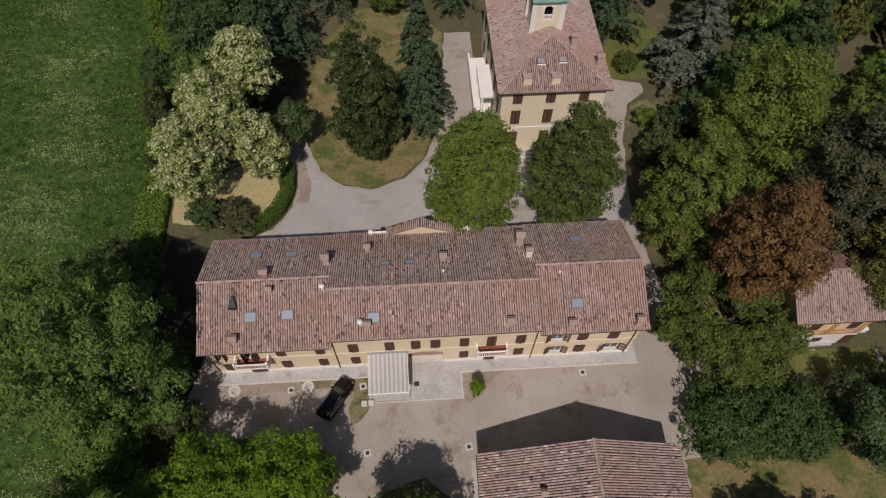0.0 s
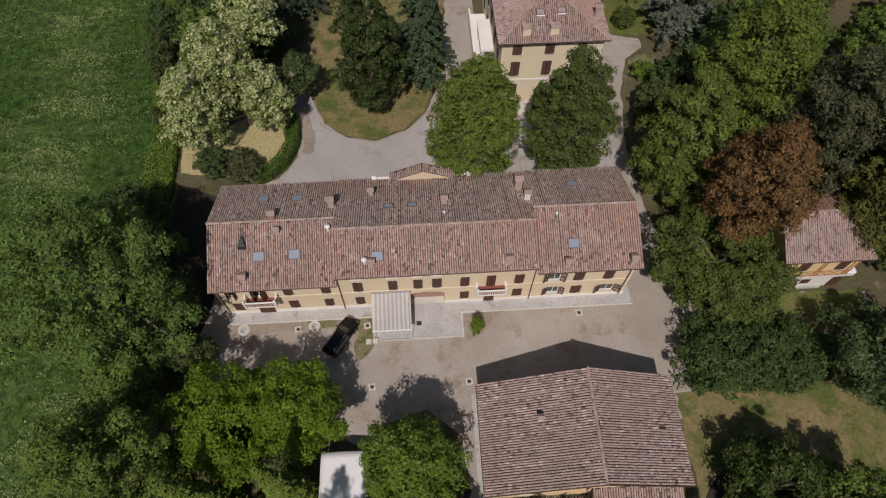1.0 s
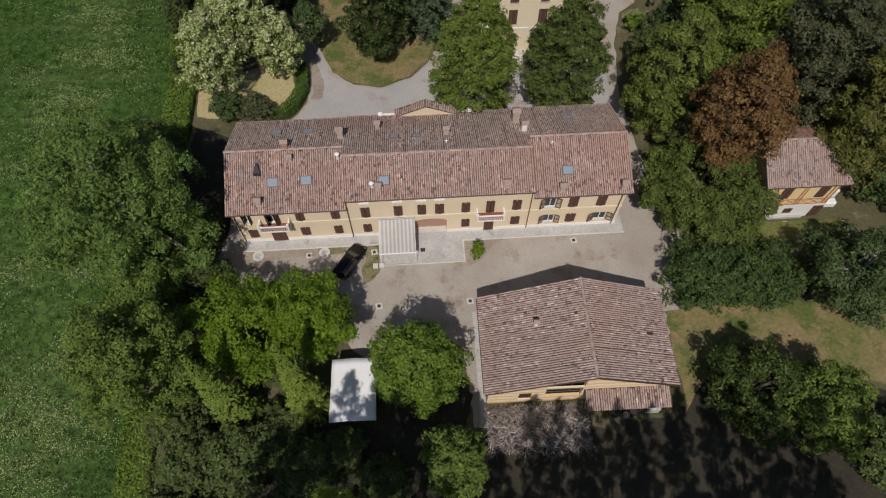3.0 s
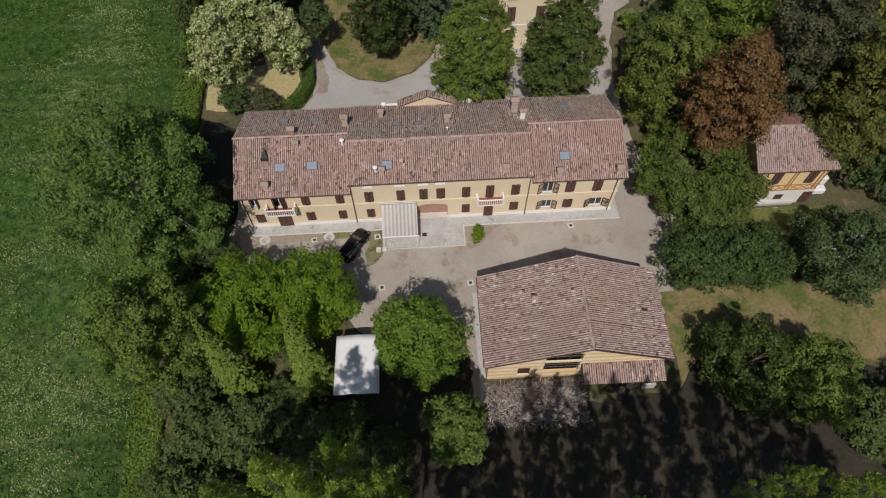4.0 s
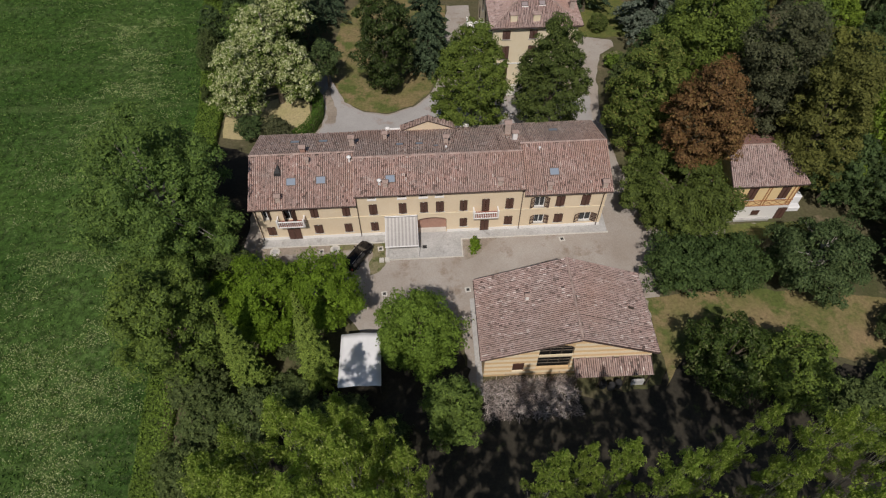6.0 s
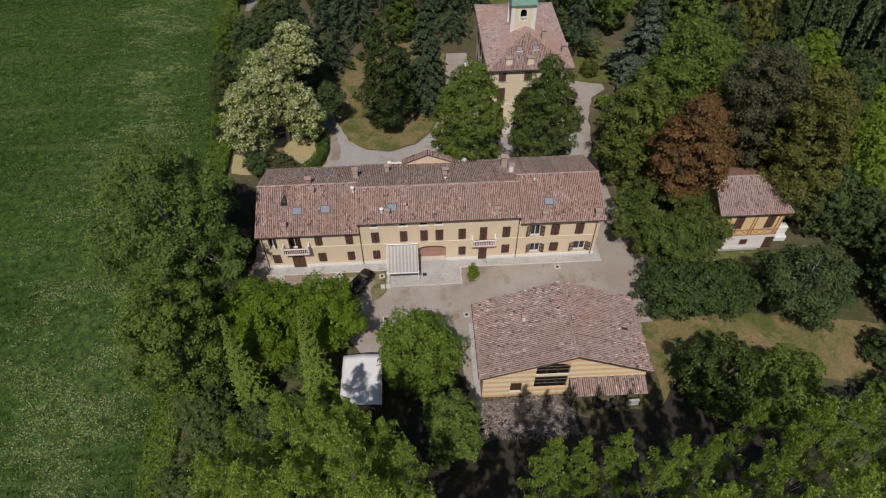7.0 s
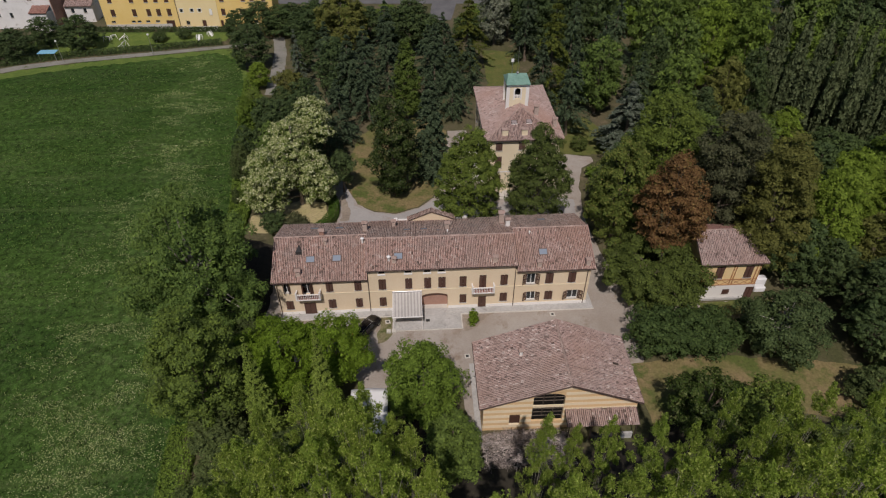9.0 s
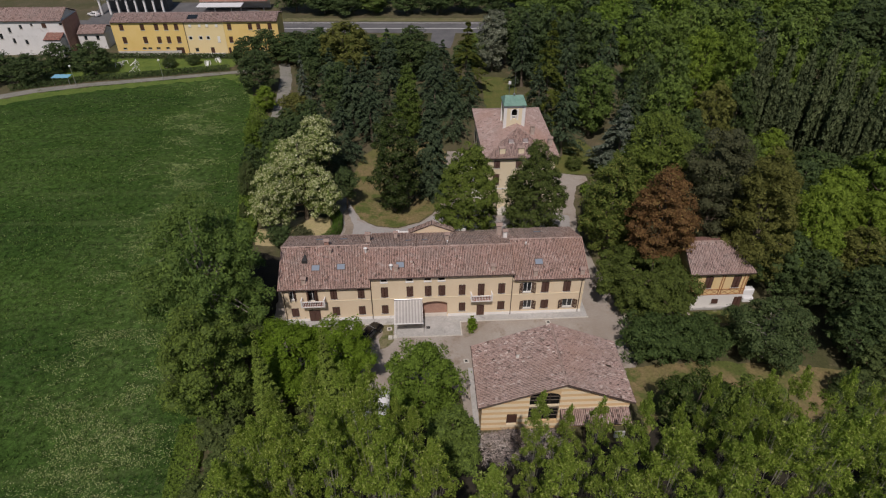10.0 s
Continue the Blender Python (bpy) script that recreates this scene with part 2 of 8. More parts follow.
M = {
    "earth": surface("woodland_floor", (0.075, 0.08, 0.032), (0.13, 0.11, 0.065), 0.12, 2.5, c3=(0.2, 0.16, 0.10), third=0.58, spots=0.3, bump=0.4, grain=0.4),
    "field": meadow_mat(),
    "lawn": surface("dry_lawn", (0.15, 0.15, 0.05), (0.26, 0.19, 0.10), 0.16, 2.5, c3=(0.095, 0.12, 0.03), third=0.49, spots=0.22, bump=0.5, grain=0.4),
    "weeds": surface("sparse_weeds", (0.14, 0.15, 0.06), (0.23, 0.20, 0.12), 0.5, 4.0, c3=(0.085, 0.105, 0.03), third=0.52, spots=0.8, bump=0.5, grain=0.4),
    "lawn_green": surface("short_lawn", (0.09, 0.12, 0.028), (0.15, 0.15, 0.045), 0.3, 3.0, c3=(0.2, 0.16, 0.07), third=0.58, spots=0.4, bump=0.5, grain=0.45),
    "straw": surface("mown_straw", (0.38, 0.34, 0.16), (0.46, 0.38, 0.21), 0.3, 3.0, c3=(0.24, 0.24, 0.10), third=0.6, spots=0.6, bump=0.4, grain=0.3),
    "gravel": surface("gravel", (0.33, 0.285, 0.24), (0.41, 0.375, 0.335), 0.14, 6.0, c3=(0.27, 0.215, 0.165), third=0.54, spots=0.22, bump=0.2, grain=0.18),
    "gravel_grey": surface("pale_gravel", (0.35, 0.335, 0.32), (0.42, 0.405, 0.39), 0.15, 6.0, c3=(0.33, 0.27, 0.235), third=0.56, spots=0.25, bump=0.2, grain=0.15),
    "concrete": surface("concrete", (0.40, 0.395, 0.38), (0.50, 0.495, 0.48), 0.35, 5.0, c3=(0.31, 0.30, 0.285), third=0.56, spots=0.5, bump=0.15, grain=0.25),
    "stone": surface("pale_stone", (0.52, 0.50, 0.45), (0.62, 0.60, 0.55), 0.8, 8.0, c3=(0.42, 0.40, 0.36), third=0.58, spots=1.2, bump=0.15, grain=0.2),
    "asphalt": surface("asphalt", (0.12, 0.12, 0.125), (0.17, 0.17, 0.17), 0.2, 6.0, bump=0.2, grain=0.3),
    "track": surface("worn_track", (0.27, 0.225, 0.18), (0.35, 0.30, 0.245), 0.3, 3.0, c3=(0.15, 0.145, 0.07), third=0.57, bump=0.3),
    "lane": surface("grey_lane", (0.22, 0.22, 0.19), (0.29, 0.28, 0.25), 0.2, 3.0, c3=(0.12, 0.14, 0.06), third=0.57, bump=0.3),
    "thuja": leaf_mat("thuja_sprays", (0.078, 0.115, 0.024), (0.115, 0.165, 0.032), glow=0.15, spread=0.2),
    "cream": surface("cream_stucco", (0.75, 0.62, 0.44), (0.79, 0.67, 0.49), 0.25, 4.0, c3=(0.66, 0.54, 0.39), third=0.62, spots=0.5, bump=0.1, grain=0.1),
    "cream_pale": surface("pale_stucco", (0.78, 0.68, 0.48), (0.82, 0.73, 0.54), 0.3, 4.0, bump=0.1, grain=0.1),
    "white": surface("white_plaster", (0.80, 0.78, 0.75), (0.84, 0.83, 0.80), 0.3, 4.0, c3=(0.66, 0.64, 0.61), third=0.62, spots=0.6, bump=0.1, grain=0.12),
    "ochre": surface("ochre_stucco", (0.72, 0.50, 0.27), (0.76, 0.55, 0.32), 0.3, 4.0, bump=0.1, grain=0.12),
    "band": surface("pale_band", (0.82, 0.69, 0.48), (0.85, 0.73, 0.53), 0.3, 4.0, bump=0.1, grain=0.12),
    "yellow": surface("yellow_stucco", (0.80, 0.58, 0.20), (0.84, 0.63, 0.26), 0.2, 3.0, c3=(0.70, 0.49, 0.15), third=0.62, bump=0.1, grain=0.1),
    "yellow_pale": surface("pale_yellow_stucco", (0.82, 0.67, 0.36), (0.85, 0.71, 0.41), 0.2, 3.0, bump=0.1, grain=0.1),
    "brick_red": surface("brick_infill", (0.36, 0.21, 0.165), (0.43, 0.27, 0.21), 0.8, 6.0, c3=(0.28, 0.16, 0.125), third=0.6, bump=0.2, grain=0.2),
    "terracotta": surface("terracotta_floor", (0.22, 0.07, 0.055), (0.27, 0.10, 0.075), 1.0, 8.0, bump=0.1),
    "shutter": plain("brown_shutter_paint", (0.080, 0.038, 0.026), 0.55, grain=0.3),
    "darkwood": plain("dark_wood", (0.05, 0.035, 0.025), 0.7, grain=0.3),
    # near-black that paints the darkness of rooms behind openings
    "dark": plain("black_for_unlit_rooms", (0.012, 0.011, 0.01), 0.9, spec=0.1),
    "copper": surface("green_copper", (0.14, 0.27, 0.22), (0.20, 0.34, 0.28), 0.8, 4.0, rough=0.6, bump=0.1, c3=(0.10, 0.19, 0.16), third=0.6),
    "gutter": plain("brown_gutter", (0.09, 0.06, 0.05), 0.5, 0.3),
    "metal": plain("grey_metal", (0.45, 0.45, 0.46), 0.4, 0.8),
    "iron": plain("dark_iron", (0.05, 0.05, 0.05), 0.6, 0.4),
    "white_paint": plain("white_paint", (0.8, 0.8, 0.79), 0.5),
    "carblack": plain("black_car_paint", (0.006, 0.006, 0.008), 0.22, 0.0, 0.3, grain=0.0),
    "rubber": plain("tyre_rubber", (0.02, 0.02, 0.02), 0.85, grain=0.1),
    "glass": plain("dark_glass", (0.02, 0.026, 0.03), 0.06, 0.0, 0.8, grain=0.0),
    # base colour carries a painted reflection of the blue sky
    "skylight": plain("sky_tinted_glass", (0.27, 0.32, 0.385), 0.22, 0.0, 0.6, grain=0.0),
    "lamp": plain("car_lamp", (0.5, 0.05, 0.04), 0.2),
    "bark": surface("bark", (0.13, 0.10, 0.075), (0.20, 0.17, 0.13), 0.8, 7.0, bump=0.6, grain=0.4),
    "bark_pale": surface("pale_bark", (0.27, 0.25, 0.21), (0.36, 0.34, 0.29), 0.8, 7.0, bump=0.5, grain=0.35),
    "bark_grey": surface("grey_bark", (0.40, 0.38, 0.33), (0.50, 0.48, 0.42), 0.8, 7.0, bump=0.5, grain=0.35),
    "tile": tile_mat("old_roof_tiles", (0.44, 0.28, 0.235), (0.54, 0.38, 0.33), (0.68, 0.56, 0.50), (0.37, 0.285, 0.25)),
    "tile_mauve": tile_mat("faded_roof_tiles", (0.41, 0.285, 0.255), (0.48, 0.355, 0.32), (0.55, 0.45, 0.41), (0.36, 0.285, 0.26)),
    "cap_tile": surface("worn_cap_tiles", (0.33, 0.24, 0.205), (0.42, 0.32, 0.28), 0.9, 7.0, c3=(0.24, 0.18, 0.155), third=0.56, spots=1.4, bump=0.3, grain=0.3, island=0.25),
    "tile_barn": tile_mat("barn_roof_tiles", (0.375, 0.262, 0.232), (0.465, 0.345, 0.31), (0.70, 0.61, 0.56), (0.33, 0.265, 0.24)),
    "tile_grey": tile_mat("weathered_roof_tiles", (0.41, 0.29, 0.245), (0.52, 0.40, 0.345), (0.68, 0.59, 0.53), (0.30, 0.26, 0.235)),
    "tile_red": tile_mat("newer_roof_tiles", (0.40, 0.20, 0.155), (0.45, 0.25, 0.20), (0.50, 0.34, 0.28), (0.33, 0.21, 0.18)),
    # bed coloured dark to paint the shadow in the channels between tile rows
    "deck": surface("shade_dark_tile_bed", (0.055, 0.040, 0.034), (0.10, 0.072, 0.060), 0.6, 6.0, bump=0.3, grain=0.4, c3=(0.035, 0.028, 0.026), third=0.55, spots=1.2),
    "brushwood": surface("cut_brushwood", (0.26, 0.215, 0.19), (0.48, 0.43, 0.40), 0.8, 6.0, bump=0.4, grain=0.4, island=0.95),
    "sheet": surface("white_tarpaulin", (0.80, 0.81, 0.82), (0.84, 0.85, 0.86), 0.4, 2.0, rough=0.5, bump=0.1, grain=0.08),
    "blue": plain("blue_plastic", (0.25, 0.55, 0.75), 0.4),
    "hedge": leaf_mat("clipped_hedge_leaf", (0.055, 0.105, 0.018), (0.085, 0.150, 0.022)),
    "lime": leaf_mat("lime_leaf", (0.106, 0.150, 0.036), (0.160, 0.218, 0.040)),
    "linden": leaf_mat("linden_leaf", (0.100, 0.140, 0.028), (0.148, 0.198, 0.034), spread=0.1),
    "deep": leaf_mat("deep_linden_leaf", (0.070, 0.096, 0.026), (0.108, 0.142, 0.034), spread=0.1),
    "chestnut": leaf_mat("chestnut_leaf", (0.098, 0.135, 0.028), (0.152, 0.194, 0.040), (0.25, 0.24, 0.07), spread=0.1),
    "oak": leaf_mat("oak_leaf", (0.092, 0.136, 0.034), (0.136, 0.196, 0.042)),
    "dark_oak": leaf_mat("dark_leaf", (0.052, 0.080, 0.030), (0.085, 0.121, 0.043)),
    "hornbeam": leaf_mat("hornbeam_leaf", (0.082, 0.112, 0.027), (0.122, 0.160, 0.034), spread=0.12),
    "bay": leaf_mat("bay_leaf", (0.052, 0.086, 0.026), (0.082, 0.124, 0.036), spread=0.15),
    "olive": leaf_mat("olive_leaf", (0.115, 0.122, 0.030), (0.165, 0.168, 0.044)),
    "bright": leaf_mat("bright_leaf", (0.112, 0.170, 0.028), (0.162, 0.238, 0.040), glow=0.35),
    "maple": leaf_mat("bright_maple_leaf", (0.122, 0.198, 0.018), (0.180, 0.280, 0.028), glow=0.4, spread=0.12),
    "verge": surface("rank_grass", (0.06, 0.10, 0.02), (0.09, 0.13, 0.026), 0.5, 3.0, c3=(0.05, 0.08, 0.02), third=0.55, spots=0.9, bump=0.6, grain=0.5),
    # tree shade is painted into the dark tones, sun dapples into the third
    "litter": surface("litter_with_painted_shade", (0.027, 0.024, 0.018), (0.048, 0.042, 0.028), 0.2, 3.0, c3=(0.085, 0.10, 0.032), third=0.60, spots=0.3, bump=0.5, grain=0.4),
    "greywood": plain("weathered_wood", (0.17, 0.14, 0.11), 0.8, grain=0.3),
    # palest leaf tone paints sunlit highlights on the crowns
    "poplar": leaf_mat("poplar_leaf", (0.200, 0.285, 0.046), (0.310, 0.400, 0.068), (0.52, 0.58, 0.19), glow=0.5, spread=0.3, fine=8.0, gaps=0.43),
    "magnolia": leaf_mat("magnolia_leaf", (0.037, 0.058, 0.014), (0.065, 0.098, 0.023), (0.162, 0.170, 0.080), rough=0.35),
    "conifer": leaf_mat("conifer_needles", (0.052, 0.078, 0.042), (0.085, 0.118, 0.062), glow=0.1, spread=0.35),
    "conifer_olive": leaf_mat("olive_conifer_needles", (0.079, 0.095, 0.017), (0.116, 0.135, 0.024), glow=0.15),
    "cypress": leaf_mat("young_conifer_needles", (0.150, 0.212, 0.040), (0.215, 0.285, 0.054), glow=0.3, spread=0.15),
    "cedar": leaf_mat("blue_cedar_needles", (0.092, 0.118, 0.082), (0.155, 0.182, 0.135), glow=0.1, spread=0.15),
    "red": leaf_mat("copper_leaf", (0.135, 0.074, 0.034), (0.196, 0.108, 0.050), (0.22, 0.15, 0.06)),
    "brownish": leaf_mat("dull_leaf", (0.068, 0.074, 0.038), (0.106, 0.110, 0.058)),
    "blossom": leaf_mat("cream_blossom", (0.36, 0.39, 0.16), (0.55, 0.55, 0.30), (0.72, 0.71, 0.48)),
    "grass": leaf_mat("grass_blade", (0.050, 0.100, 0.017), (0.088, 0.150, 0.030), (0.13, 0.18, 0.05), gaps=0),
    "seed": leaf_mat("bleached_seed_head", (0.26, 0.30, 0.13), (0.37, 0.40, 0.21), (0.50, 0.51, 0.33), gaps=0),
}


M["dull_glass"] = plain("dull_roof_glass", (0.33, 0.285, 0.28), 0.3, 0.0, 0.5, grain=0.1)
M["ash"] = leaf_mat("ash_leaf", (0.064, 0.098, 0.036), (0.106, 0.146, 0.054), spread=0.1)
M["big_poplar"] = leaf_mat("big_poplar_leaf", (0.080, 0.128, 0.036), (0.124, 0.184, 0.044))
M["under"] = leaf_mat("understorey_leaf", (0.072, 0.098, 0.034), (0.116, 0.146, 0.050))
M["grey_white"] = surface("grimy_white_plaster", (0.70, 0.70, 0.69), (0.78, 0.78, 0.77), 0.3, 4.0, c3=(0.50, 0.49, 0.47), third=0.58, spots=0.5, bump=0.1, grain=0.12)
M["bright_verge"] = surface("bright_verge_grass", (0.090, 0.145, 0.026), (0.140, 0.195, 0.038), 0.4, 3.0, c3=(0.06, 0.11, 0.02), third=0.58, spots=0.6, bump=0.6, grain=0.4)
M["brick_pale"] = surface("plastered_brick", (0.44, 0.35, 0.30), (0.54, 0.45, 0.39), 0.9, 7.0, c3=(0.36, 0.25, 0.20), third=0.6, spots=1.5, bump=0.2)


# ---- building blocks ----
def part(name, bm, material, parent=None, label="", smooth=False):
    me = bpy.data.meshes.new(name)
    bm.to_mesh(me)
    bm.free()
    return meshed(name, me, material, parent, label, smooth)


def meshed(name, me, material, parent=None, label="", smooth=False):
    me.materials.append(M[material])
    if smooth:
        me.shade_smooth()
    ob = new(name, me)
    ob.parent = parent
    return tagged(ob, label)


def quads(name, verts, faces, material, parent=None, label="", smooth=False):
    """A mesh from numpy arrays of corners and of four-cornered faces."""
    me = bpy.data.meshes.new(name)
    n, k = len(faces), faces.shape[1]
    me.vertices.add(len(verts))
    me.vertices.foreach_set("co", np.ascontiguousarray(verts, dtype=np.float32).ravel())
    me.loops.add(n * k)
    me.loops.foreach_set("vertex_index", faces.astype(np.int32).ravel())
    me.polygons.add(n)
    me.polygons.foreach_set("loop_start", np.arange(0, n * k, k, dtype=np.int32))
    me.update(calc_edges=True)
    return meshed(name, me, material, parent, label, smooth)


def thing(name, label, category, at=(0, 0, 0), turn=0.0, group="", kind=""):
    e = new(name)
    e.empty_display_size = 0.2
    e.matrix_basis = pose(*at, 0, 0, turn)
    return tagged(e, label, category, group, kind)


def box(bm, x0, y0, z0, x1, y1, z1, m=None):
    vs = [bm.verts.new(p) for p in ((x0, y0, z0), (x1, y0, z0), (x1, y1, z0), (x0, y1, z0), (x0, y0, z1), (x1, y0, z1), (x1, y1, z1), (x0, y1, z1))]
    for f in ((3, 2, 1, 0), (4, 5, 6, 7), (0, 1, 5, 4), (1, 2, 6, 5), (2, 3, 7, 6), (3, 0, 4, 7)):
        bm.faces.new([vs[i] for i in f])
    if m:
        bmesh.ops.transform(bm, matrix=m, verts=vs)
    return vs


def boxed(*dims, bevel=0.0, m=None):
    bm = bmesh.new()
    box(bm, *dims)
    if bevel:
        bmesh.ops.bevel(bm, geom=bm.edges[:], offset=bevel, segments=1, affect="EDGES")
    if m:
        bm.transform(m)
    return bm


def tube(bm, pts, radii, sides=8):
    rings = []
    for i, (p, r) in enumerate(zip(pts, radii)):
        p = Vector(p)
        d = (Vector(pts[min(i + 1, len(pts) - 1)]) - Vector(pts[max(i - 1, 0)])).normalized()
        a = d.orthogonal().normalized()
        b = d.cross(a)
        rings.append([bm.verts.new(p + r * (math.cos(t) * a + math.sin(t) * b)) for t in (2 * math.pi * k / sides for k in range(sides))])
    for q, s in zip(rings, rings[1:]):
        # turn the next ring so that the sides stay straight
        off = min(range(sides), key=lambda o: (q[0].co - s[o].co).length)
        for k in range(sides):
            bm.faces.new((q[k], q[(k + 1) % sides], s[(k + 1 + off) % sides], s[(k + off) % sides]))
    bm.faces.new(rings[0][::-1])
    bm.faces.new(rings[-1])


def patch(name, pts, z, material, label, category, rag=0.25, step=0.8, seed=1, kind="structure"):
    """A flat piece of ground with an uneven outline."""
    out = []
    n = len(pts)
    for i in range(n):
        a, b = Vector((*pts[i], 0)), Vector((*pts[(i + 1) % n], 0))
        k = max(1, int((b - a).length / step))
        for j in range(k):
            p = a.lerp(b, j / k)
            d = noise.noise_vector((p.x * 0.6 + seed * 7.3, p.y * 0.6, seed)) + 0.6 * noise.noise_vector((p.x * 2.1, p.y * 2.1, seed + 3))
            out.append((p.x + rag * d.x, p.y + rag * d.y, z))
    bm = bmesh.new()
    es = [bm.verts.new(p) for p in out]
    edges = [bm.edges.new((es[i], es[(i + 1) % len(es)])) for i in range(len(es))]
    bmesh.ops.triangle_fill(bm, edges=edges, use_beauty=True)
    for f in bm.faces:
        if f.normal.z < 0:
            f.normal_flip()
    return tagged(part(name, bm, material), label, category, kind=kind)


def wall(bm, m, u0, u1, z0, z1, openings=(), thick=0.4):
    """A wall in the plane u, z of m (outside towards -y), with openings (u0, u1, z0, z1) through it."""
    us = sorted({u0, u1, *[o[i] for o in openings for i in (0, 1)]})
    zs = sorted({z0, z1, *[o[i] for o in openings for i in (2, 3)]})
    vs = []

    def quad(*p):
        q = [bm.verts.new(c) for c in p]
        vs.extend(q)
        bm.faces.new(q)
    for a, b in zip(us, us[1:]):
        for c, d in zip(zs, zs[1:]):
            if any(o[0] <= a and b <= o[1] and o[2] <= c and d <= o[3] for o in openings):
                continue
            quad((a, 0, c), (b, 0, c), (b, 0, d), (a, 0, d))
            quad((a, thick, c), (a, thick, d), (b, thick, d), (b, thick, c))
    for a, b, c, d in [o[:4] for o in openings] + [(u1, u0, z1, z0)]:
        quad((a, 0, c), (a, thick, c), (b, thick, c), (b, 0, c))
        quad((a, 0, d), (b, 0, d), (b, thick, d), (a, thick, d))
        quad((a, 0, c), (a, 0, d), (a, thick, d), (a, thick, c))
        quad((b, 0, c), (b, thick, c), (b, thick, d), (b, 0, d))
    bmesh.ops.transform(bm, matrix=m, verts=vs)


def tiled_slope(parent, poly, seed, material="tile", w=0.235, l=0.38, slab=0.14):
    """One slope of a roof: poly begins with the two ends of the eave. A slab with rows of barrel tiles on it."""
    P = [Vector(p) for p in poly]
    u = (P[1] - P[0]).normalized()
    n = u.cross(P[2] - P[1]).normalized()
    v = n.cross(u)
    bm = bmesh.new()
    f = bm.faces.new([bm.verts.new(p) for p in P])
    ext = bmesh.ops.extrude_face_region(bm, geom=[f])["geom"]
    bmesh.ops.translate(bm, vec=-slab * n, verts=[e for e in ext if isinstance(e, bmesh.types.BMVert)])
    bmesh.ops.recalc_face_normals(bm, faces=bm.faces[:])
    part("roof_slab", bm, "deck", parent)
    q = np.array([((p - P[0]).dot(u), (p - P[0]).dot(v)) for p in P])
    rng = np.random.default_rng(seed)
    ss = np.arange(q[:, 0].min() + w / 2, q[:, 0].max(), w)
    ts = np.arange(q[:, 1].min() - l * 0.57, q[:, 1].max(), l * 0.92)
    S, T = [a.ravel() for a in np.meshgrid(ss, ts)]
    inside = np.ones(len(S), bool)
    for i in range(len(q)):
        a, b = q[i], q[(i + 1) % len(q)]
        inside &= (b[0] - a[0]) * (np.maximum(T, q[:, 1].min() + 0.05) - a[1]) - (b[1] - a[1]) * (S - a[0]) > -0.02
    col = np.round(S / w).astype(int)
    stag = rng.uniform(-0.5, 0.5, col.max() + 2) * l
    sway = rng.normal(0, 0.012, col.max() + 2)
    S, T = (S + sway[col])[inside] + rng.normal(0, 0.006, inside.sum()), np.clip(T + stag[col], q[:, 1].min() + 0.42 * l, q[:, 1].max() - 0.05)[inside]
    k = len(S)
    ang = np.linspace(math.pi, 0, 5)
    spin, lift = rng.normal(0, 0.035, k), rng.uniform(0.0, 0.024, k)
    co = np.zeros((k, 10, 3))
    for e, (yy, rad, h) in enumerate(((-l * 0.56, w * 0.405, 0.034), (l * 0.56, w * 0.36, 0.008))):
        for j, t in enumerate(ang):
            x, y, z = rad * math.cos(t), yy, rad * 0.95 * math.sin(t) + h
            co[:, e * 5 + j] = np.stack([S + x - y * spin, T + y + x * spin, z + lift], 1)
    B = np.array([u, v, n])
    verts = co.reshape(-1, 3) @ B + np.array(P[0])
    j = np.arange(4)
    one = np.stack([j, j + 1, j + 6, j + 5], 1)
    faces = (one[None] + 10 * np.arange(k)[:, None, None]).reshape(-1, 4)
    return tagged(quads("roof_tiles", verts, faces, material, parent, smooth=False), kind="stuff")


def ridge(parent, a, b, material="cap_tile", step=0.42, r=0.15):
    """A line of ridge tiles."""
    a, b = Vector(a), Vector(b)
    d = (b - a).normalized()
    s = d.cross(Vector((0, 0, 1))).normalized()
    up = s.cross(d)
    k = int((b - a).length / step)
    co, rng = [], random.Random(int(a.x * 10 + a.y))
    for i in range(k):
        p = a + d * (i + 0.5) * (b - a).length / k
        for yy, rr in ((-0.27, 1.08), (0.27, 0.9)):
            for t in np.linspace(math.pi, 0, 6):
                co.append(p + d * yy * step / 0.45 + s * r * rr * math.cos(t) + up * (r * rr * math.sin(t) * 0.8 + rng.uniform(-0.01, 0.01)))
    j = np.arange(5)
    one = np.stack([j, j + 1, j + 7, j + 6], 1)
    faces = (one[None] + 12 * np.arange(k)[:, None, None]).reshape(-1, 4)
    tagged(quads("ridge_tiles", np.array(co), faces, material, parent), kind="stuff")


def leaf(bm, w, h, m, slats=True):
    """One louvred shutter leaf, hinged at x = 0."""
    vs = box(bm, 0, -0.04, 0, 0.09, 0.0, h) + box(bm, w - 0.09, -0.04, 0, w, 0.0, h)
    vs += box(bm, 0.09, -0.04, 0, w - 0.09, 0, 0.1) + box(bm, 0.09, -0.04, h - 0.1, w - 0.09, 0, h) + box(bm, 0.09, -0.04, h * 0.5 - 0.05, w - 0.09, 0, h * 0.5 + 0.05)
    k = int(h / 0.14)
    for i in range(k):
        z = 0.1 + (h - 0.2) * (i + 0.5) / k
        vs += box(bm, 0.09, -0.035, -0.05, w - 0.09, -0.015, 0.05, Matrix.Translation((0, 0, z)) @ Matrix.Rotation(radians(-28), 4, "X"))
    bmesh.ops.transform(bm, matrix=m, verts=vs)


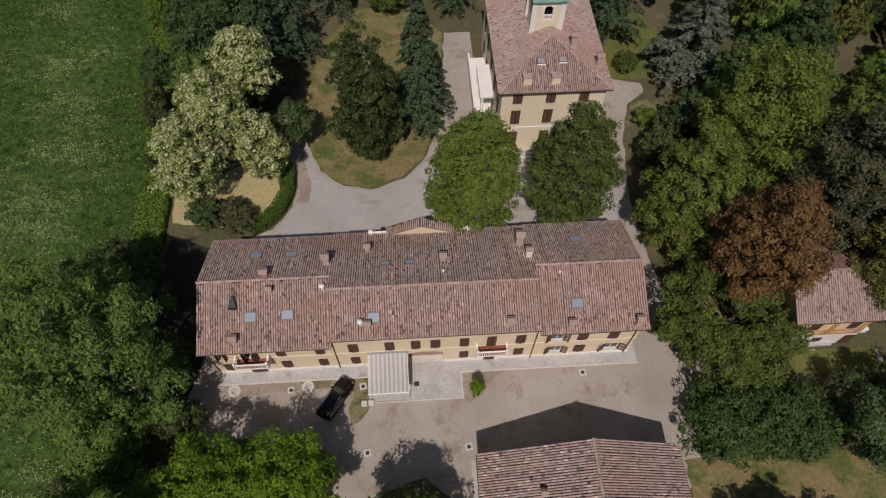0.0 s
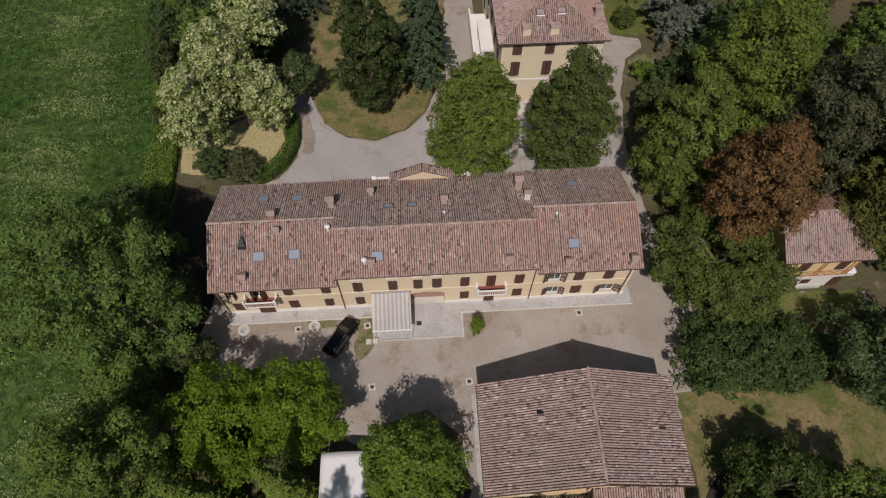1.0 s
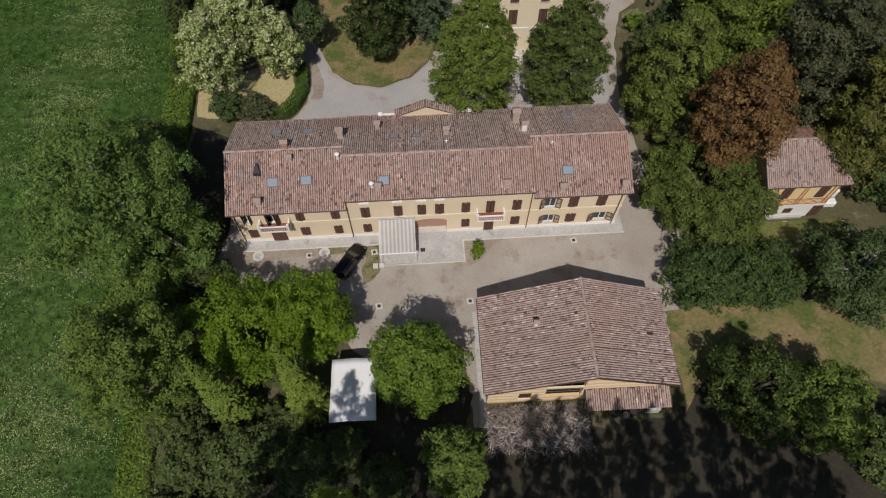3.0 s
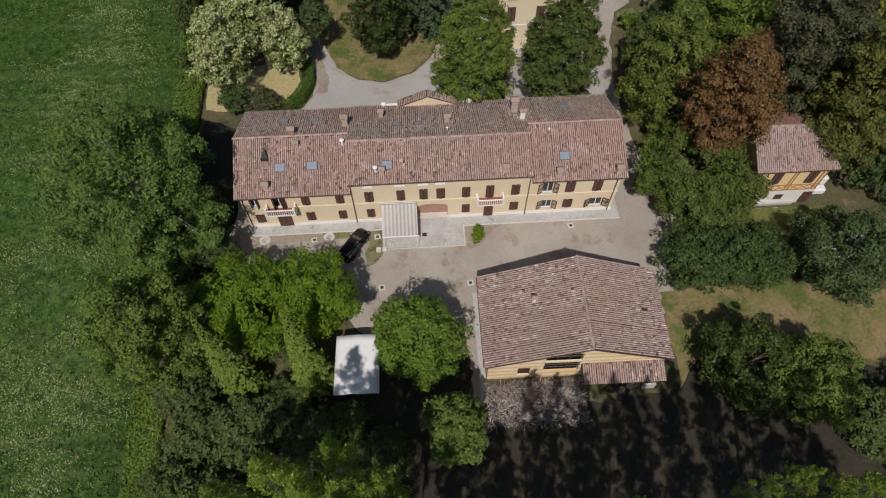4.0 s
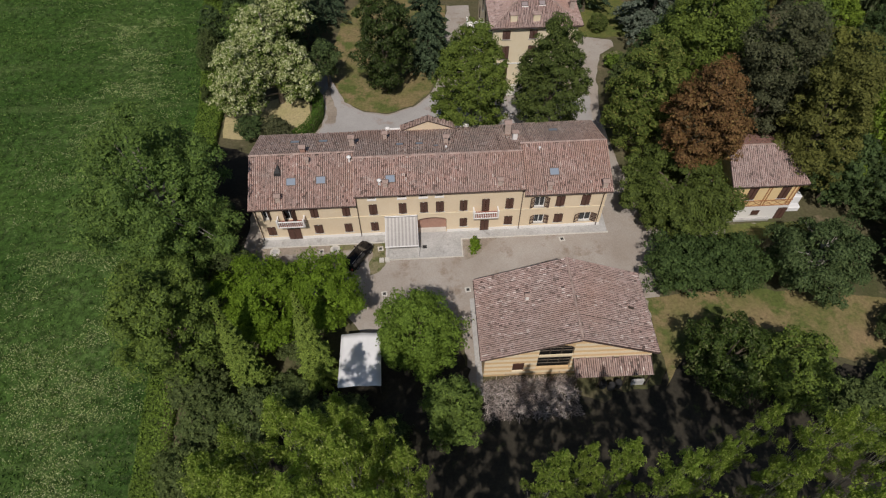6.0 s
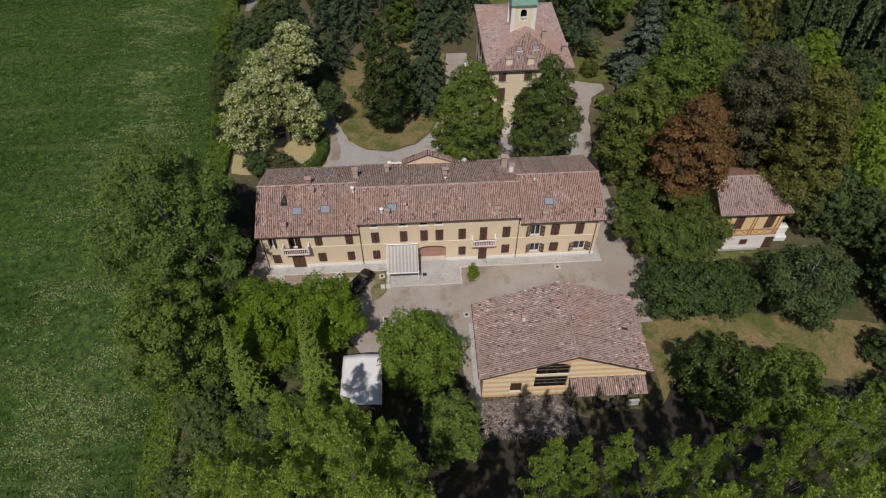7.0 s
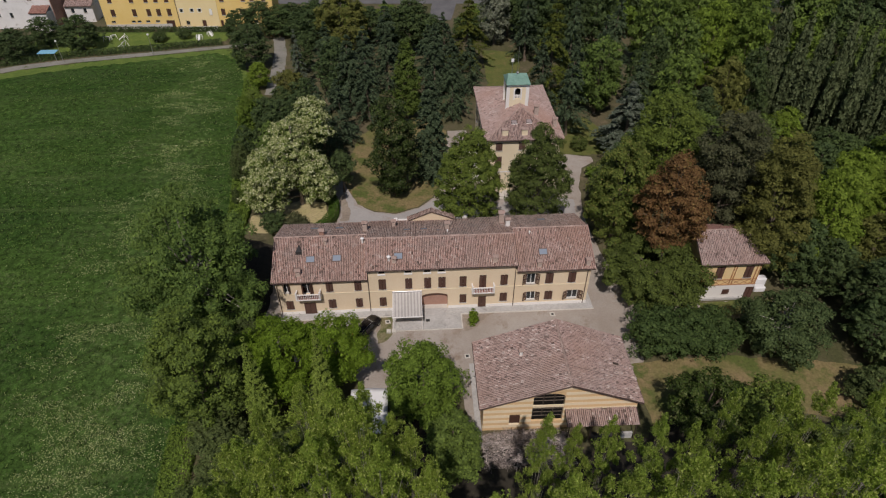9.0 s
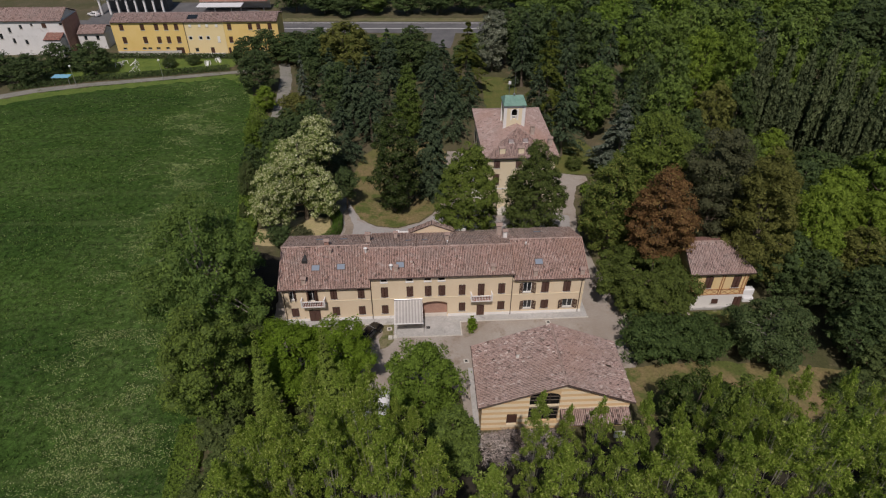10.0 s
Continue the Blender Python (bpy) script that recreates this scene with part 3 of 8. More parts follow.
def window(parent, m, u0, u1, z0, z1, open_by=14.0, kind="window", trim="white", glass=True):
    """A window in the plane of m: frame, pane, sill and two shutters that stand ajar or open by so many degrees."""
    w = new(kind)
    w.parent, w.matrix_basis = parent, m @ Matrix.Translation((u0, 0, z0))
    W, H = u1 - u0, z1 - z0
    bm = bmesh.new()
    for d in ((0, 0.14, 0, 0.07, 0.22, H), (W - 0.07, 0.14, 0, W, 0.22, H), (0.07, 0.14, H - 0.07, W - 0.07, 0.22, H), (0.07, 0.14, 0, W - 0.07, 0.22, 0.07), (W / 2 - 0.04, 0.14, 0.07, W / 2 + 0.04, 0.22, H - 0.07)):
        box(bm, *d)
    part("frame", bm, "white_paint", w)
    part("pane", boxed(0.05, 0.2, 0.05, W - 0.05, 0.215, H - 0.05), "glass", w)
    if kind == "window":
        part("sill", boxed(-0.12, -0.12, -0.1, W + 0.12, 0.16, 0.003, bevel=0.015), "stone", w)
    for side in (0, 1):
        bm = bmesh.new()
        a = -open_by if side == 0 else open_by
        place = Matrix.Translation((W * side, -0.025, 0.01)) @ Matrix.Rotation(radians(a), 4, "Z")
        if side:
            place = place @ Matrix.Translation((-W / 2, 0, 0)) if open_by < 1 else Matrix.Translation((W, -0.025, 0.01)) @ Matrix.Rotation(radians(a), 4, "Z") @ Matrix.Scale(-1, 4, (1, 0, 0))
        leaf(bm, W / 2 - 0.003 if open_by > 20 else W / 2 / math.cos(radians(open_by)) - 0.003, H - 0.02, place)
        if side:
            bmesh.ops.recalc_face_normals(bm, faces=bm.faces[:])
        part("shutter", bm, "shutter", w)
    return w


def pipe(parent, x, y, z0, z1, out=0.10):
    bm = bmesh.new()
    tube(bm, [(x, y - 0.5, z1), (x, y - 0.45, z1 - 0.15), (x, y - out, z1 - 0.55), (x, y - out, z0)], [0.06] * 4, 8)
    part("downpipe", bm, "gutter", parent)


def gutter(parent, a, b):
    bm = bmesh.new()
    tube(bm, [a, b], [0.085, 0.085], 8)
    part("gutter", bm, "gutter", parent)


def chimney(x, y, z, w=0.62, d=0.62, h=1.2, pots=False, body="brick_red", label="rendered chimney stack with a tiled cap on the roof"):
    w, d, h = 0.85 * w, 0.85 * d, 0.9 * h
    c = thing("chimney", label, "chimney", (x, y, z), group="chimneys")
    part("shaft", boxed(-w / 2, -d / 2, -0.9, w / 2, d / 2, h - 0.25, bevel=0.02), body, c)
    for sx in (-1, 1):
        for sy in (-1, 1):
            part("vent_post", boxed(sx * w * 0.36 - 0.07, sy * d * 0.36 - 0.07, h - 0.25, sx * w * 0.36 + 0.07, sy * d * 0.36 + 0.07, h), body, c)
    bm = bmesh.new()
    a, b = w / 2 + 0.12, d / 2 + 0.12
    v = [bm.verts.new(p) for p in ((-a, -b, h), (a, -b, h), (a, b, h), (-a, b, h), (-a, 0, h + 0.28), (a, 0, h + 0.28))]
    for f in ((0, 1, 5, 4), (2, 3, 4, 5), (1, 2, 5), (3, 0, 4), (3, 2, 1, 0)):
        bm.faces.new([v[i] for i in f])
    part("cap", bm, "cap_tile", c, "tiled cap")
    return c


# the farmhouse and the villa stand on one axis, turned a little from the x axis
TURN = 0.66
AXIS = pose(0.64, 0.70, 0, 0, 0, TURN)


def on_axis(x, y, z=0.0):
    return tuple(AXIS @ Vector((x, y, z)))


# ---- ground ----
bm = bmesh.new()
bmesh.ops.create_grid(bm, x_segments=8, y_segments=8, size=2500)
tagged(part("ground", bm, "earth"), "dark leafy woodland floor with bare earth patches", "ground", kind="structure")
patch("meadow", [(-2400, -2400), (-22.5, -2400), (-21.2, -61.18), (-20.7, -24.51), (-20.6, 0.36), (-21.4, 24.5), (-24.55, 45.96), (-29.44, 70.26), (-34.49, 88.39), (-42.6, 100.3), (-58.2, 96.8), (-78.8, 92.4), (-90.2, 88.7), (-97.0, 85.0), (-600, -120), (-2400, -400)], 0.02, "field", "long green meadow grass with pale seed heads", "grass", 0.8, 2.0, 2)
patch("track", [(-42.4, 100.8), (-58.1, 97.3), (-78.7, 92.9), (-90.0, 89.2), (-96.9, 85.5), (-600, -119), (-602, -114), (-98.3, 88.4), (-91.3, 91.9), (-79.7, 95.3), (-58.8, 99.3), (-42.8, 102.6), (-33.84, 105.07), (-33.77, 101.82)], 0.03, "lane", "pale worn farm track along the meadow", "track", 0.25, 1.5, 3)
patch("far_verge", [(-36.5, 99.5), (-42.5, 100.2), (-58.2, 96.7), (-78.8, 92.3), (-90.2, 88.6), (-97.4, 84.5), (-130, 66), (-129, 63), (-96.0, 80.5), (-89.0, 85.0), (-77.8, 89.0), (-57.4, 94.3), (-43.5, 97.6), (-37.5, 93.0), (-33.2, 80.5), (-32.0, 80.5), (-34.5, 90.5)], 0.045, "bright_verge", "bright green grass verge along the farm track", "grass", 1.1, 0.9, 27)
patch("lane", [(-26.82, 72.36), (-23.86, 72.36), (-23.79, 81.91), (-25.2, 96.0), (-27.5, 108.0), (-30.5, 108.0), (-28.4, 96.0), (-27.27, 81.93)], 0.03, "lane", "gravel lane between hedges", "lane", 0.2, 1.5, 4)
patch("yard", [(-15.23, -0.57), (-15.12, -6.04), (-8.82, -8.44), (-2.08, -9.85), (1.05, -13.75), (3.26, -15.01), (5.61, -12.22), (9.42, -11.19), (12.9, -14.1), (13.36, -22.49), (14.7, -22.47), (14.77, -11.12), (33.72, -10.4), (34.39, -13.34), (35.72, -13.32), (37.51, -9.86), (38.44, -2.95), (44.62, -2.08), (59.8, -2.31), (59.81, 0.06), (44.62, 0.29), (37.95, 4.98), (36.97, 12.94), (36.37, 20.96), (37.5, 31.06), (39.42, 37.67), (42.21, 39.63), (42.21, 41.67), (38.25, 42.46), (34.86, 53.42), (32.92, 53.41), (33.07, 31.02), (26.34, 27.43), (21.51, 27.89), (19.07, 30.92), (18.36, 53.33), (14.46, 53.31), (13.27, 39.02), (12.93, 34.43), (10.48, 28.62), (7.9, 25.96), (3.95, 24.31), (0.26, 24.99), (-2.69, 27.4), (-4.81, 32.16), (-6.26, 36.84), (-8.72, 37.84), (-7.2, 29.49), (-5.85, 24.83), (-6, 22.1), (-8.17, 18.75), (-12.2, 17), (-15.58, 15.96)], 0.04, "gravel", "beige gravel yard with worn wheel tracks", "gravel", 0.22, 0.7, 5)
patch("forecourt", [(-7.58, 18.55), (-5.61, 22), (-5.37, 24.84), (-6.61, 29.5), (-5.89, 32.56), (-4.91, 31.95), (-2.88, 27.19), (0.26, 24.68), (3.95, 24.01), (8, 25.66), (10.68, 28.31), (13.79, 26.82), (19.59, 26.87), (26.34, 26.92), (32.11, 28.99), (35.49, 27), (35.04, 17.93), (29.29, 16.38), (0.4, 16.11), (-6.38, 16.55)], 0.052, "gravel_grey", "pale grey gravel forecourt", "gravel", 0.3, 0.7, 6)
patch("lawn", [(-4.82, 32.36), (-2.69, 27.6), (0.25, 25.19), (3.95, 24.61), (7.8, 26.26), (10.28, 28.82), (12.74, 34.53), (13.08, 39.02), (14.27, 53.31), (9.51, 59.47), (1.71, 59.43), (-4.05, 51.2), (-5.97, 36.84)], 0.056, "lawn", "parched lawn with bare brown patches", "lawn", 0.25, 0.7, 7)
patch("straw_lawn", [(-20.63, 20.25), (-20.83, 24.91), (-16.97, 26.57), (-12.93, 29.14), (-8.44, 28.16), (-7.67, 23.6), (-8.59, 20.56), (-11.27, 18.72)], 0.05, "straw", "sunlit straw-coloured mown grass", "lawn", 0.25, 0.7, 8)
patch("side_lawn", [(39.71, 37.57), (39.81, 34.12), (41.74, 32.11), (43.66, 34.15), (44.62, 37.2), (42.7, 38.61)], 0.05, "weeds", "short green lawn beside the drive", "lawn", 0.3, 0.8, 9)
patch("back_lawn", [(36.6, 42.6), (38.6, 42.5), (45.8, 42.2), (48.4, 49.5), (44.5, 58.0), (36.4, 55.0)], 0.05, "lawn_green", "short green lawn behind the villa", "lawn", 0.3, 0.8, 10)
patch("garden_lawn", [(25, 68.28), (31.81, 68.29), (35.58, 94.38), (25.77, 96.57)], 0.05, "lawn_green", "sunny lawn strip between the trees", "lawn", 0.4, 0.8, 11)
patch("paddock", [(35.33, -10.38), (47.47, -9.94), (59.76, -11.07), (71.03, -13.68), (76.6, -22.09), (63.4, -20.58), (48.39, -19.07), (38.95, -18.21), (36.3, -20.2), (35.17, -22.21)], 0.05, "lawn", "dry grass with a worn brown path", "grass", 0.5, 0.8, 12)
patch("house_lawn", [(48.43, 0.23), (59.34, 0.35), (59.33, -2.22), (48.42, -2.34)], 0.056, "lawn_green", "strip of green lawn by the small house", "lawn", 0.25, 0.6, 13)
patch("bare_patch", [(-5.52, 22.41), (-5.27, 24.84), (-6.42, 29.3), (-5.48, 31.54), (-4.56, 28.7), (-3.92, 25.66), (-3.97, 22.83)], 0.058, "track", "bare brown earth at the edge of the forecourt", "ground", 0.35, 0.5, 26)
patch("weed_strip", [(-11.86, -0.73), (-2.52, -0.63), (3.73, -0.56), (3.77, -3.93), (2.07, -5.34), (1.65, -2.77), (-0.29, -1.6), (-11.83, -2.13)], 0.056, "track", "trodden strip with weeds", "ground", 0.3, 0.5, 14)
patch("weeds", [(2, -0.68), (3.92, -0.66), (3.96, -3.73), (3.03, -5.23), (1.88, -5.54), (1.66, -3.76), (2.31, -2.36)], 0.062, "weeds", "patch of weeds at the edge of the gravel", "weeds", 0.3, 0.4, 15)
patch("weeds", [(-3.38, -0.69), (-0.12, -0.65), (-0.49, -1.4), (-2.79, -1.63)], 0.062, "weeds", "patch of weeds at the edge of the gravel", "weeds", 0.3, 0.4, 16)
patch("flower_bed", [(13.84, -0.55), (18.39, -0.5), (16.96, -1.4), (15.26, -3.51), (13.93, -3.82)], 0.062, "track", "bare brown bed beside the concrete pad", "ground", 0.25, 0.4, 17)
patch("play_lawn", [(-97.0, 95.5), (-79.2, 98.6), (-58.4, 102.4), (-42.9, 106.0), (-42.0, 113.0), (-80.5, 114.0), (-98, 106)], 0.04, "bright_verge", "fenced playground lawn", "lawn", 0.3, 1.0, 18)
patch("car_park", [(-98.29, 126.98), (-37.29, 126.29), (-37.81, 155.41), (-62.56, 171.24), (-103.62, 171.9)], 0.03, "asphalt", "grey asphalt yard behind the houses", "asphalt", 0.3, 1.5, 19)
patch("road", [(-150, 141.5), (-37.4, 136.2), (60, 131.9), (200, 118), (202, 130.5), (60, 144.0), (-39.4, 147.4), (-150, 154)], 0.05, "asphalt", "grey asphalt country road", "road", 0.05, 3.0, 20)
for k, (ya, yb) in enumerate(((146.4, 143.6), (140.5, 137.8))):
    patch("road_line", [(-39.3, ya - 0.3), (40, yb - 0.3), (40, yb + 0.1), (-39.3, ya + 0.1)], 0.056, "white_paint", "white painted edge line on the asphalt", "road line", 0.02, 3.0, 21 + k)
patch("parking_spur", [(12.6, 119.5), (19.0, 119.4), (21.4, 133.9), (13.8, 134.2)], 0.04, "asphalt", "short asphalt spur off the road", "asphalt", 0.2, 1.0, 23)
patch("road_verge", [(-39.6, 148.0), (60, 144.6), (60, 148.2), (-39.9, 151.3)], 0.045, "weeds", "strip of dry grass beyond the road", "grass", 0.4, 1.2, 28)

# its near-black colour deepens the aspens' shade, with painted sunlit patches
patch("shade_lawn", [(14.8, -22.96), (32.33, -22.74), (35.45, -19.72), (38.95, -18.21), (50.28, -19.54), (63.39, -21.07), (76.59, -23.06), (85.75, -37.45), (58.88, -47.42), (35.63, -46.48), (-16.0, -47.6), (-15.6, -24.0), (-5.0, -20.0), (3.0, -17.5), (9.0, -16.5), (12.6, -16.0), (13.0, -22.98)], 0.046, "litter", "leaf litter with painted shade and sun dapples between the barn and the aspens", "ground", 1.2, 0.8, 24)
patch("verge", [(-22.23, -20.01), (-20.72, -19), (-18.62, -29.52), (-17.33, -42.89), (-22.33, -61.18), (-24.26, -61.19), (-21.31, -35.15)], 0.05, "verge", "strip of rank bright grass along the meadow", "grass", 0.5, 0.6, 25)
# dark patch painting the poplar's shade on the ground west of the house
patch("painted_shade_ground", [(-20.6, -4.0), (-15.4, -3.6), (-14.2, 2.0), (-14.3, 12.0), (-15.4, 16.2), (-20.6, 18.5), (-21.6, 8.0)], 0.047, "litter", "dark ground patch painting the shade by the big poplar", "ground", 0.5, 0.8, 29)
# paved strip along the farmhouse, and the concrete pad
bm = bmesh.new()
box(bm, -12.75, -1.25, 0.0, 32.15, 0.0, 0.12)
box(bm, 31.3, 0.0, 0.0, 32.15, 12.4, 0.12)
bm.transform(AXIS)
tagged(part("pavement", bm, "concrete"), "pale concrete walkway along the farmhouse", "pavement", kind="structure")
for a, b in (((-12.85, -1.4, 0), (3.0, -1.25, 0.15)), ((13.05, -1.4, 0), (32.25, -1.25, 0.15))):
    tagged(part("kerb", boxed(*a, *b, bevel=0.02, m=AXIS), "stone"), "pale stone edging of the walkway", "kerb", kind="structure")
bm = bmesh.new()
box(bm, 7.35, -4.1, 0.0, 12.9, -1.25, 0.10)
box(bm, 3.2, -4.0, 0.0, 7.32, -1.25, 0.085)
bm.transform(AXIS)
tagged(part("pad", bm, "concrete"), "pale concrete pad before the gateway", "pavement", kind="structure")
for d in ((3.05, -4.22, 0, 13.05, -4.1, 0.13), (12.9, -4.1, 0, 13.05, -1.25, 0.13), (7.31, -4.1, 0.02, 7.37, -1.25, 0.112)):
    tagged(part("kerb", boxed(*d, m=AXIS), "stone"), "pale stone edging of the concrete pad", "kerb", kind="structure")


# ---- farmhouse ----
def farmhouse():
    h = thing("farmhouse", "long cream farmhouse with tiled roofs and brown shutters", "house", on_axis(0, 0), TURN)
    I = Matrix()
    upper = [(-11.66, -10.75), (-5.81, -4.85), (-1.87, -0.91), (1.49, 2.5), (5.18, 6.14), (7.82, 8.78), (9.79, 10.8), (12.77, 13.73), (18.53, 19.54), (22.22, 23.47), (24.91, 26.02), (28.13, 29.23)]
    lower = [(-11.71, -10.66), (-5.76, -4.7), (-1.92, -0.96), (1.44, 2.4), (12.82, 13.78), (18.58, 19.63), (22.46, 23.71), (25.06, 26.21), (28.37, 29.86)]
    attic = [(1.56, 2.4), (5.18, 6.1), (7.8, 8.72), (9.79, 10.7)]
    doors = [(-9.17, -7.63, 3.95, 6.12), (15.55, 16.51, 3.95, 6.2), (15.5, 16.61, 0.12, 2.1), (-9.22, -7.58, 0.12, 2.2)]
    gate = (7.44, 11.14, 0.12, 3.15)
    ops = [(a, b, 4.25, 6.12) for a, b in upper] + [(a, b, 1.1, 2.68) for a, b in lower] + [(a, b, 7.02, 7.58) for a, b in attic] + doors + [gate]
    for name, x0, x1, top, yb, backtop in (("wall", -12.7, 0.0, L_EAVE - 0.1, 12.2, L_BACK), ("wall", 0.0, 20.64, M_EAVE - 0.1, 12.3, M_BACK), ("wall", 20.64, 31.25, R_EAVE - 0.1, 12.3, R_BACK)):
        bm = bmesh.new()
        wall(bm, I, x0, x1, 0, top, [o for o in ops if x0 <= o[0] < x1], 0.45)
        part(name, bm, "cream", h)
        part(name, boxed(x0, yb - 0.45, 0, x1, yb, backtop - 0.1), "cream", h)
    # end and party walls, up to the roofs
    for x0, x1, prof in ((-12.7, -12.3, (L_EAVE, 6.1, L_RIDGE, 12.2, L_BACK)), (30.85, 31.25, (R_EAVE, 6.13, R_RIDGE, 12.3, R_BACK)), (0.0, 0.4, (M_EAVE, 4.26, M_RIDGE, 12.3, M_BACK)), (20.24, 20.64, (M_EAVE, 4.26, M_RIDGE, 12.3, M_BACK))):
        e, yr, zr, yb, zb = prof
        bm = bmesh.new()
        f = bm.faces.new([bm.verts.new((x0, y, z)) for y, z in ((0.45, 0), (yb - 0.45, 0), (yb - 0.45, zb - 0.05), (yr, zr - 0.22), (0.45, e + 0.02))])
        ext = bmesh.ops.extrude_face_region(bm, geom=[f])["geom"]
        bmesh.ops.translate(bm, vec=(x1 - x0, 0, 0), verts=[v for v in ext if isinstance(v, bmesh.types.BMVert)])
        bmesh.ops.recalc_face_normals(bm, faces=bm.faces[:])
        part("wall", bm, "cream", h)
    # plinth, string course, cornice
    for x0, x1 in ((-12.75, -9.27), (-7.53, 7.4), (11.18, 15.45), (16.66, 31.3)):
        part("plinth", boxed(x0, -0.05, 0.1, x1, -0.001, 0.6, bevel=0.01), "white", h, "white plinth")
    for x0, x1 in ((-12.75, -10.0), (-6.9, 14.8), (17.5, 31.3)):
        part("string_course", boxed(x0, -0.06, 3.8, x1, -0.001, 3.97, bevel=0.015), "cream_pale", h, "pale moulded band")
    for x0, x1, z in ((-12.8, -0.02, L_EAVE), (0.02, 20.62, M_EAVE), (20.66, 31.35, R_EAVE)):
        part("cornice", boxed(x0, -0.22, z - 0.32, x1, -0.001, z - 0.12, bevel=0.03), "cream_pale", h, "pale moulded band")
    for a, b in upper:
        op = 155 if (a, b) == (22.22, 23.47) else 75 if a < -11 else 9
        window(h, I, a, b, 4.25, 6.12, op)
    for a, b in lower:
        op = 155 if (a, b) in ((22.46, 23.71), (28.37, 29.86)) else 4 if a < -11 or a in (12.82, 18.58) else 9
        window(h, I, a, b, 1.1, 2.68, op)
    for a, b in attic:
        w = new("attic_window")
        w.parent, w.matrix_basis = h, Matrix.Translation((a, 0, 7.02))
        # near-black panel painting the dark of the attic
        part("pane", boxed(0, 0.2, 0, b - a, 0.22, 0.56), "dark", w)
        part("sill", boxed(-0.12, -0.13, -0.13, b - a + 0.12, 0.12, 0.003), "white", w)
        for x in (-0.1, b - a):
            part("jamb", boxed(x, -0.03, 0.004, x + 0.1, 0.0, 0.56), "white", w)
    window(h, I, -9.17, -7.63, 3.95, 6.12, 65, "balcony_door")
    window(h, I, 15.55, 16.51, 3.95, 6.2, 6, "balcony_door")
    window(h, I, 15.5, 16.61, 0.12, 2.1, 2, "door")
    window(h, I, -9.22, -7.58, 0.12, 2.2, 3, "door")
    # gateway: arched reveal, infill set back
    g = new("gateway")
    g.parent = h
    bm = bmesh.new()
    arc = [(7.44 + 3.7 * (1 - math.cos(t)) / 2, 2.55 + 0.55 * math.sin(t)) for t in np.linspace(0, math.pi, 13)]
    for (xa, za), (xb, zb) in zip(arc, arc[1:]):
        v = [bm.verts.new(p) for p in ((xa, 0.01, za), (xb, 0.01, zb), (xb, 0.01, 3.15), (xa, 0.01, 3.15), (xa, 0.44, za), (xb, 0.44, zb), (xb, 0.44, 3.15), (xa, 0.44, 3.15))]
        for f in ((0, 1, 2, 3), (0, 4, 5, 1), (7, 6, 5, 4)):
            bm.faces.new([v[i] for i in f])
    part("arch", bm, "cream", g)
    part("infill", boxed(7.39, 0.82, 0.1, 11.19, 0.9, 3.2), "brick_red", g, "terracotta-coloured infill")
    part("threshold", boxed(7.48, 0.0, 0.1, 11.1, 0.8, 0.14), "stone", g)
    for x in (7.35, 11.14):
        part("reveal", boxed(x, 0.44, 0.1, x + 0.09, 0.82, 3.2), "cream", g)
    part("soffit", boxed(7.39, 0.44, 3.12, 11.19, 0.82, 3.2), "cream", g)
    # roofs
    e = 0.4
    for x0, x1, ez, yr, zr, yb, zb, s, mt in ((-13.15, -0.02, L_EAVE, 6.1, L_RIDGE, 12.2, L_BACK, 1, "tile"), (-0.15, 20.75, M_EAVE, 4.26, M_RIDGE, 12.3, M_BACK, 2, "tile"), (20.77, 31.7, R_EAVE, 6.13, R_RIDGE, 12.3, R_BACK, 3, "tile")):
        tiled_slope(h, [(x0, -e, ez), (x1, -e, ez), (x1, yr, zr), (x0, yr, zr)], s, mt)
        tiled_slope(h, [(x1, yb + 0.4, zb), (x0, yb + 0.4, zb), (x0, yr, zr), (x1, yr, zr)], s + 10, "tile_grey")
        ridge(h, (x0, yr, zr + 0.03), (x1, yr, zr + 0.03))
        gutter(h, (x0, -e - 0.07, ez - 0.06), (x1, -e - 0.07, ez - 0.06))
    for x, z in ((0.06, M_EAVE), (20.57, M_EAVE), (30.8, R_EAVE), (-12.5, L_EAVE)):
        pipe(h, x, 0, 0.12, z - 0.08)
    # pediment over the north front
    bm = bmesh.new()
    f = bm.faces.new([bm.verts.new(p) for p in ((5.95, 12.2, 5.5), (12.9, 12.2, 5.5), (12.9, 12.2, M_BACK + 0.35), (9.4, 12.2, M_BACK + 1.8), (5.95, 12.2, M_BACK + 0.35))])
    ext = bmesh.ops.extrude_face_region(bm, geom=[f])["geom"]
    bmesh.ops.translate(bm, vec=(0, 0.9, 0), verts=[v for v in ext if isinstance(v, bmesh.types.BMVert)])
    bmesh.ops.recalc_face_normals(bm, faces=bm.faces[:])
    part("pediment", bm, "cream", h, "cream gable pediment with tiled coping")
    for a, b in (((5.65, M_BACK + 0.3), (9.4, M_BACK + 1.88)), ((9.4, M_BACK + 1.88), (13.15, M_BACK + 0.3))):
        tiled_slope(h, [(a[0], 12.05, a[1]), (b[0], 12.05, b[1]), (b[0], 13.2, b[1] + 0.05), (a[0], 13.2, a[1] + 0.05)], 5, "tile_grey", slab=0.06)
    return h


